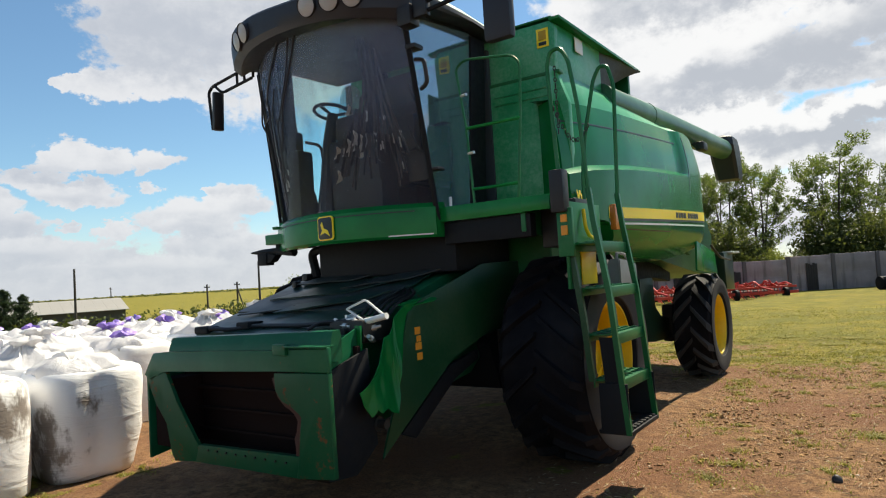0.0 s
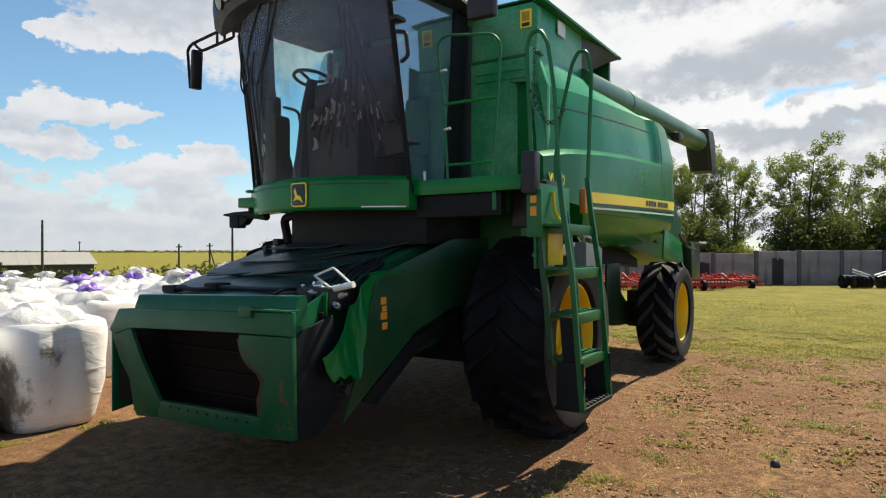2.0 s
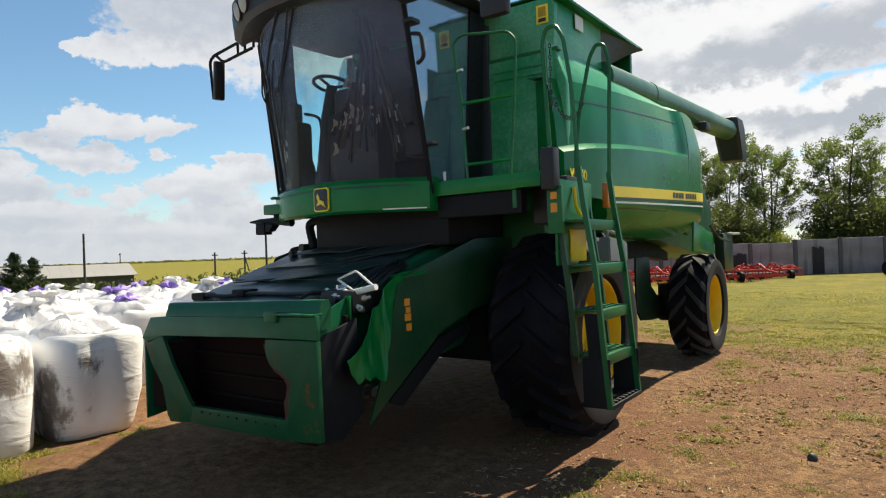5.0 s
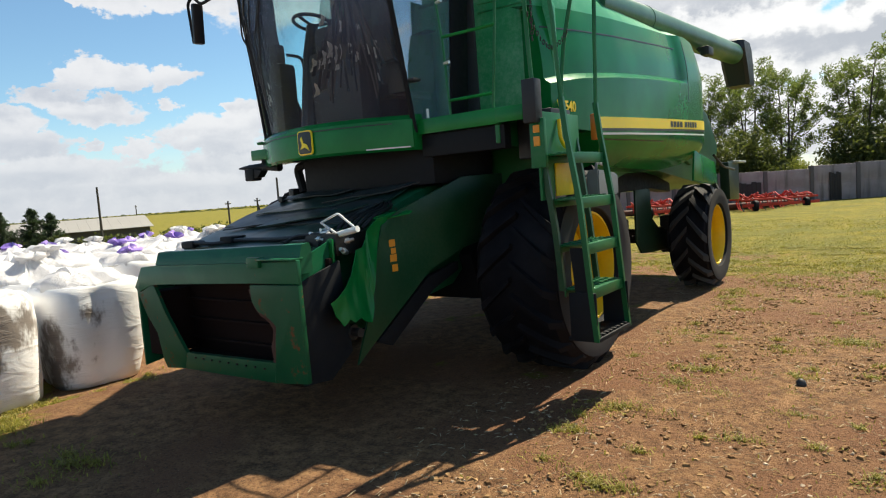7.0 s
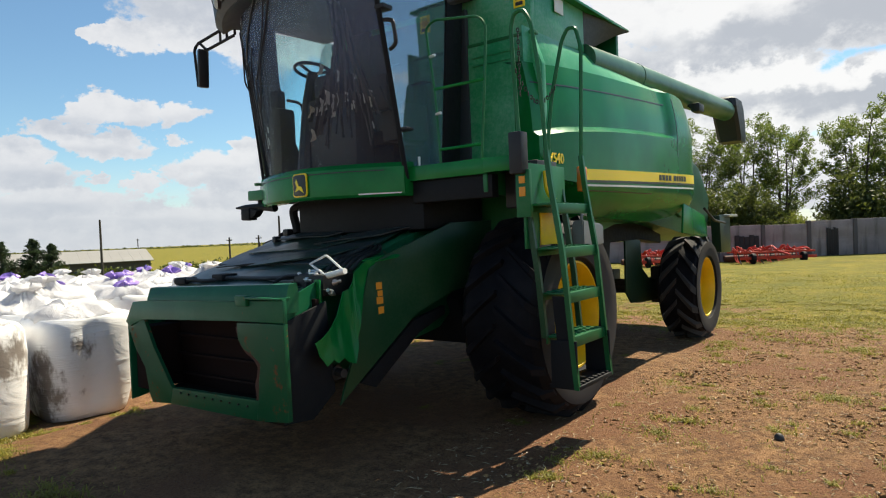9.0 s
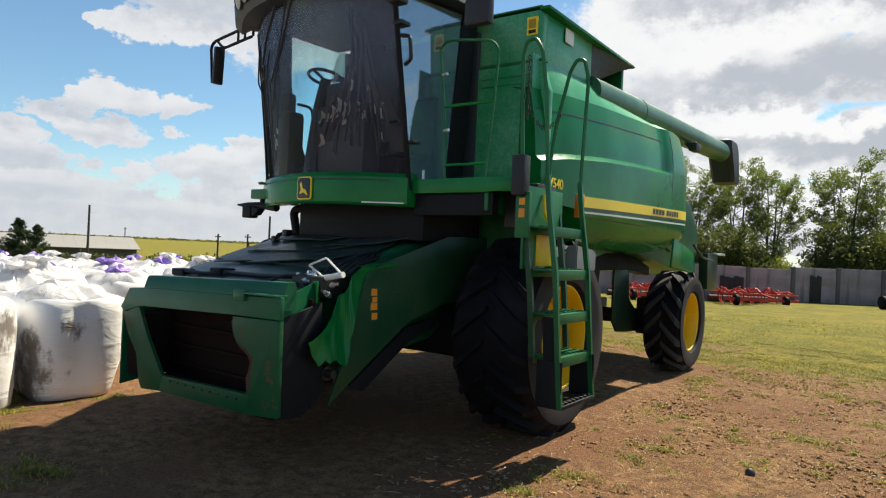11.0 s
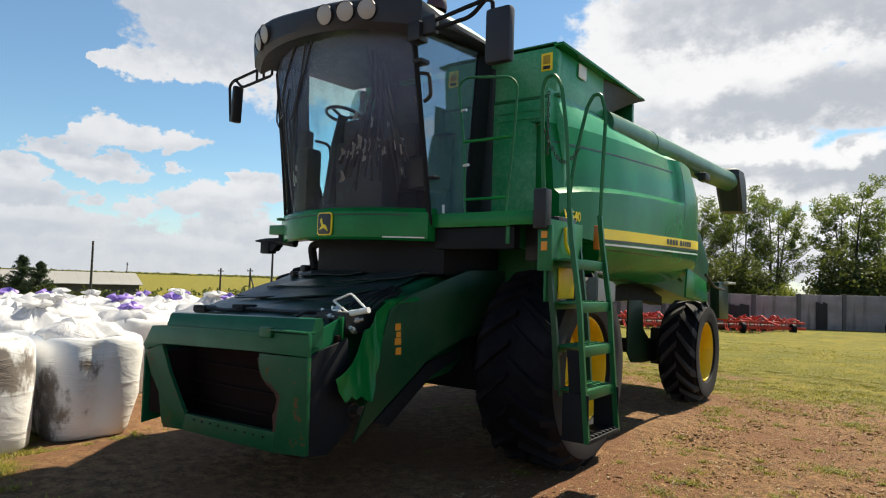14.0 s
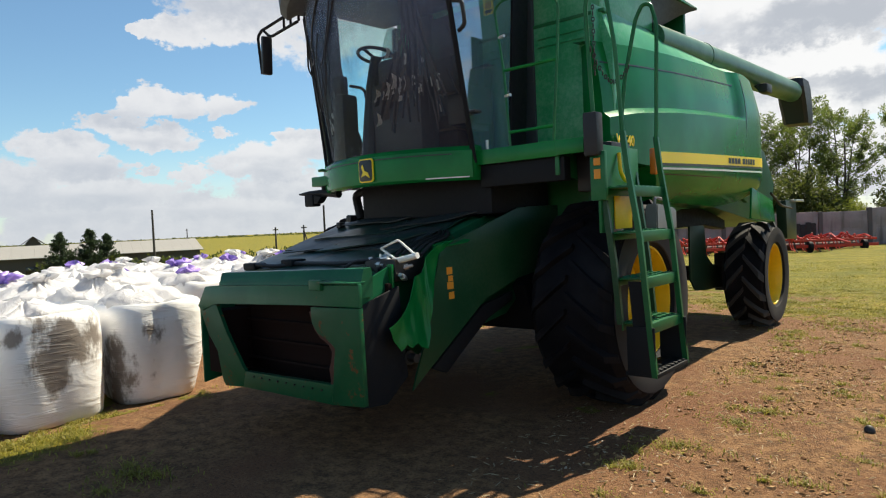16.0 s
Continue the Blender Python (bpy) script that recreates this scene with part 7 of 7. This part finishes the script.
# Scrub and hedge along the far edge of the store.
rng = np.random.default_rng(5)
clumps = []
for k in range(420):
    f = rng.uniform(0, 1)
    x, y = -62 + 34 * f + rng.normal() * 0.6, 17.0 + 25 * f + rng.normal() * 0.6
    clumps.append(((x, y, float(lie(x, y)) + rng.uniform(0.2, 1.75) - 0.9 * f * 0.2), rng.uniform(0.3, 0.7)))
tagged(new("hedge", leaf_mesh("hedge", clumps, 26, 0.17, LEAF, rng)), "dark overgrown hedge beyond the bags", "hedge", kind="stuff")
clumps = []
for k in range(500):
    a = radians(-75 + 40 * k / 500.0)
    d = 440 + rng.normal() * 8
    x, y = 4 + d * math.sin(a), -5 + d * math.cos(a)
    clumps.append(((x, y, float(lie(x, y)) + rng.uniform(-0.3, 0.9)), rng.uniform(0.5, 1.0)))
tagged(new("far_hedgerow", leaf_mesh("far_hedgerow", clumps, 14, 0.45, LEAF, rng)), "thin dark hedgerow along the far ridge", "hedgerow", kind="stuff")
b4 = bush(24, 0.8, 2.6, LEAF_PALE, "pale green bush beyond the bags")
stand(b4, -36.0, 31.0, 0, 1.0, True)

# ---- grass tufts, clods and stones ----


def tufts():
    """Weedy clumps on the bare earth and short grass in the field."""
    rng = np.random.default_rng(8)
    vs, fs = [], []

    def blade(x, y, size, wide, flat):
        a = rng.uniform(0, math.tau)
        dx, dy = math.cos(a), math.sin(a)
        z = float(lie(x, y))
        w = wide * rng.uniform(0.6, 1.3)
        lean = rng.uniform(0.3, flat) * size
        i = len(vs)
        vs.extend([(x - dy * w, y + dx * w, z - 0.004), (x + dy * w, y - dx * w, z - 0.004), (x + dx * lean * 0.5 + dy * w, y + dy * lean * 0.5 - dx * w, z + size * 0.7), (x + dx * lean * 0.5 - dy * w, y + dy * lean * 0.5 + dx * w, z + size * 0.7), (x + dx * lean, y + dy * lean, z + size * rng.uniform(0.4, 1.0))])
        fs.extend([(i, i + 1, i + 2, i + 3), (i + 3, i + 2, i + 4)])

    # Flat weedy rosettes, some grown together into ragged mats.
    clumps = 0
    while clumps < 1000:
        x, y = rng.uniform(-2.4, 9.0), rng.uniform(-4.7, 8.5)
        if rng.uniform() > (0.30 if y < 3 else 0.18) + 0.7 * grass_at(x, y) or (-1.6 < x < 2.0 and -3.2 < y < 4.6):
            continue
        clumps += 1
        mat = rng.uniform() < 0.22
        r = rng.uniform(0.10, 0.24) if mat else rng.uniform(0.03, 0.11)
        ax, ay = rng.uniform(0.8, 1.9), rng.uniform(0.5, 1.0)
        for b in range(int(30 + (1500 if mat else 800) * r)):
            d, a = r * rng.normal() * 0.6, rng.uniform(0, math.tau)
            blade(x + ax * d * math.cos(a), y + ay * d * math.sin(a), rng.uniform(0.008, 0.036), 0.0034 if mat else 0.0026, 2.4)
    made = 0
    while made < 12000:
        x, y = rng.uniform(-2.6, 10.0), rng.uniform(-4.6, 6.5)
        g = grass_at(x, y)
        if rng.uniform() > (0.015 + 0.5 * g ** 1.5) * (1.0 if y < 4 else math.exp((4 - y) / 2.2)) or (abs(x) < 1.9 and -3 < y < 5):
            continue
        made += 1
        blade(x, y, rng.uniform(0.012, 0.04), 0.002 + 0.0004 * math.hypot(x - 4, y + 5), 1.8)
    # Longer, drier grass of the field, in drifts.
    made = 0
    while made < 24000:
        x, y = rng.uniform(-3.0, 15.0), 4.0 + 16.0 * rng.uniform() ** 1.4
        drift = noise.noise((x * 0.9, y * 0.6, 4.4)) + 0.6 * noise.noise((x * 2.7, y * 2.0, 8.1))
        if rng.uniform() > grass_at(x, y) * (0.35 + 0.9 * drift):
            continue
        made += 1
        blade(x, y, rng.uniform(0.010, 0.034), 0.003 + 0.0005 * y, 2.6)
    me = bpy.data.meshes.new("grass_tufts")
    me.from_pydata(vs, [], fs)
    me.materials.append(leaf_material("grass_blades", (0.095, 0.105, 0.016), (0.32, 0.26, 0.055), (0.38, 0.36, 0.05)))
    return tagged(new("grass_tufts", me), "low weedy grass clumps on the bare earth", "grass", kind="stuff")


tufts()


def stones(name, count, lo, hi, mat, label, seed, area):
    rng = np.random.default_rng(seed)
    base = [(-1, -1, 0), (1, -1, 0), (1, 1, 0), (-1, 1, 0), (-0.7, -0.6, 1), (0.6, -0.7, 1), (0.7, 0.6, 0.8), (-0.6, 0.7, 0.9)]
    quad = [(0, 1, 5, 4), (1, 2, 6, 5), (2, 3, 7, 6), (3, 0, 4, 7), (4, 5, 6, 7)]
    vs, fs = [], []
    for _ in range(count):
        x, y = rng.uniform(*area[0]), rng.uniform(*area[1])
        if rng.uniform() < 0.7 * grass_at(x, y):
            continue
        s = lo + (hi - lo) * rng.uniform() ** 3
        a = rng.uniform(0, math.tau)
        i = len(vs)
        jit = rng.uniform(0.6, 1.3, (8, 3))
        z = float(lie(x, y))
        for (bx, by, bz), j in zip(base, jit):
            ux, uy = bx * j[0] * s, by * j[1] * s * 0.75
            vs.append((x + ux * math.cos(a) - uy * math.sin(a), y + ux * math.sin(a) + uy * math.cos(a), z - 0.004 + bz * j[2] * s * 0.7))
        fs += [tuple(i + q for q in f) for f in quad]
    me = bpy.data.meshes.new(name)
    me.from_pydata(vs, [], fs)
    me.materials.append(mat)
    return tagged(new(name, me), label, "stones", kind="stuff")


PALE_STONE = plain("pale_stone", (0.42, 0.32, 0.22), 0.85, 0, 0.3)


def clod_material():
    m = Nodes("earth_clod")
    r = m.island()
    m.put(Base_Color=m.mix(r, (0.095, 0.048, 0.022), (0.36, 0.225, 0.105)), Roughness=0.95, Specular_IOR_Level=0.1)
    return m.mat


CLOD = clod_material()

stones("pebbles", 6000, 0.003, 0.015, PALE_STONE, "small pale pebbles strewn on the earth", 3, ((1.9, 8), (-4.8, 6)))
stones("earth_clods", 26000, 0.004, 0.022, CLOD, "loose brown earth clods", 6, ((1.9, 7.5), (-4.6, 5)))
st = bmesh.new()
bmesh.ops.create_icosphere(st, subdivisions=2, radius=0.035)
for v in st.verts:
    v.co *= 1 + 0.25 * noise.noise(v.co * 30)
st.transform(Matrix.Translation((3.29, -0.10, 0.018)))
solid("stone", st, DARK_STEEL, "dark rounded stone on bare earth", "stone")


def straw():
    """Dry stalks lying about."""
    rng = np.random.default_rng(12)
    vs, fs = [], []
    for _ in range(7000):
        x, y = rng.uniform(1.4, 8), -4.8 + 13.0 * rng.uniform() ** 1.3
        z, a, l, w = float(lie(x, y)) + 0.012, rng.uniform(0, math.tau), rng.uniform(0.006, 0.035), rng.uniform(0.0012, 0.0035)
        dx, dy, t = math.cos(a), math.sin(a), rng.uniform(-0.006, 0.006)
        i = len(vs)
        vs += [(x - dx * l - dy * w, y - dy * l + dx * w, z - t), (x - dx * l + dy * w, y - dy * l - dx * w, z - t), (x + dx * l + dy * w, y + dy * l - dx * w, z + t), (x + dx * l - dy * w, y + dy * l + dx * w, z + t), (x, y, z + 0.004)]
        fs += [(i, i + 1, i + 4), (i + 1, i + 2, i + 4), (i + 2, i + 3, i + 4), (i + 3, i, i + 4)]
    me = bpy.data.meshes.new("straw")
    me.from_pydata(vs, [], fs)
    me.materials.append(plain("dry_straw", (0.36, 0.27, 0.15), 0.7, 0, 0.3))
    tagged(new("straw", me), "scattered dry straw stalks", "straw", kind="stuff")


straw()
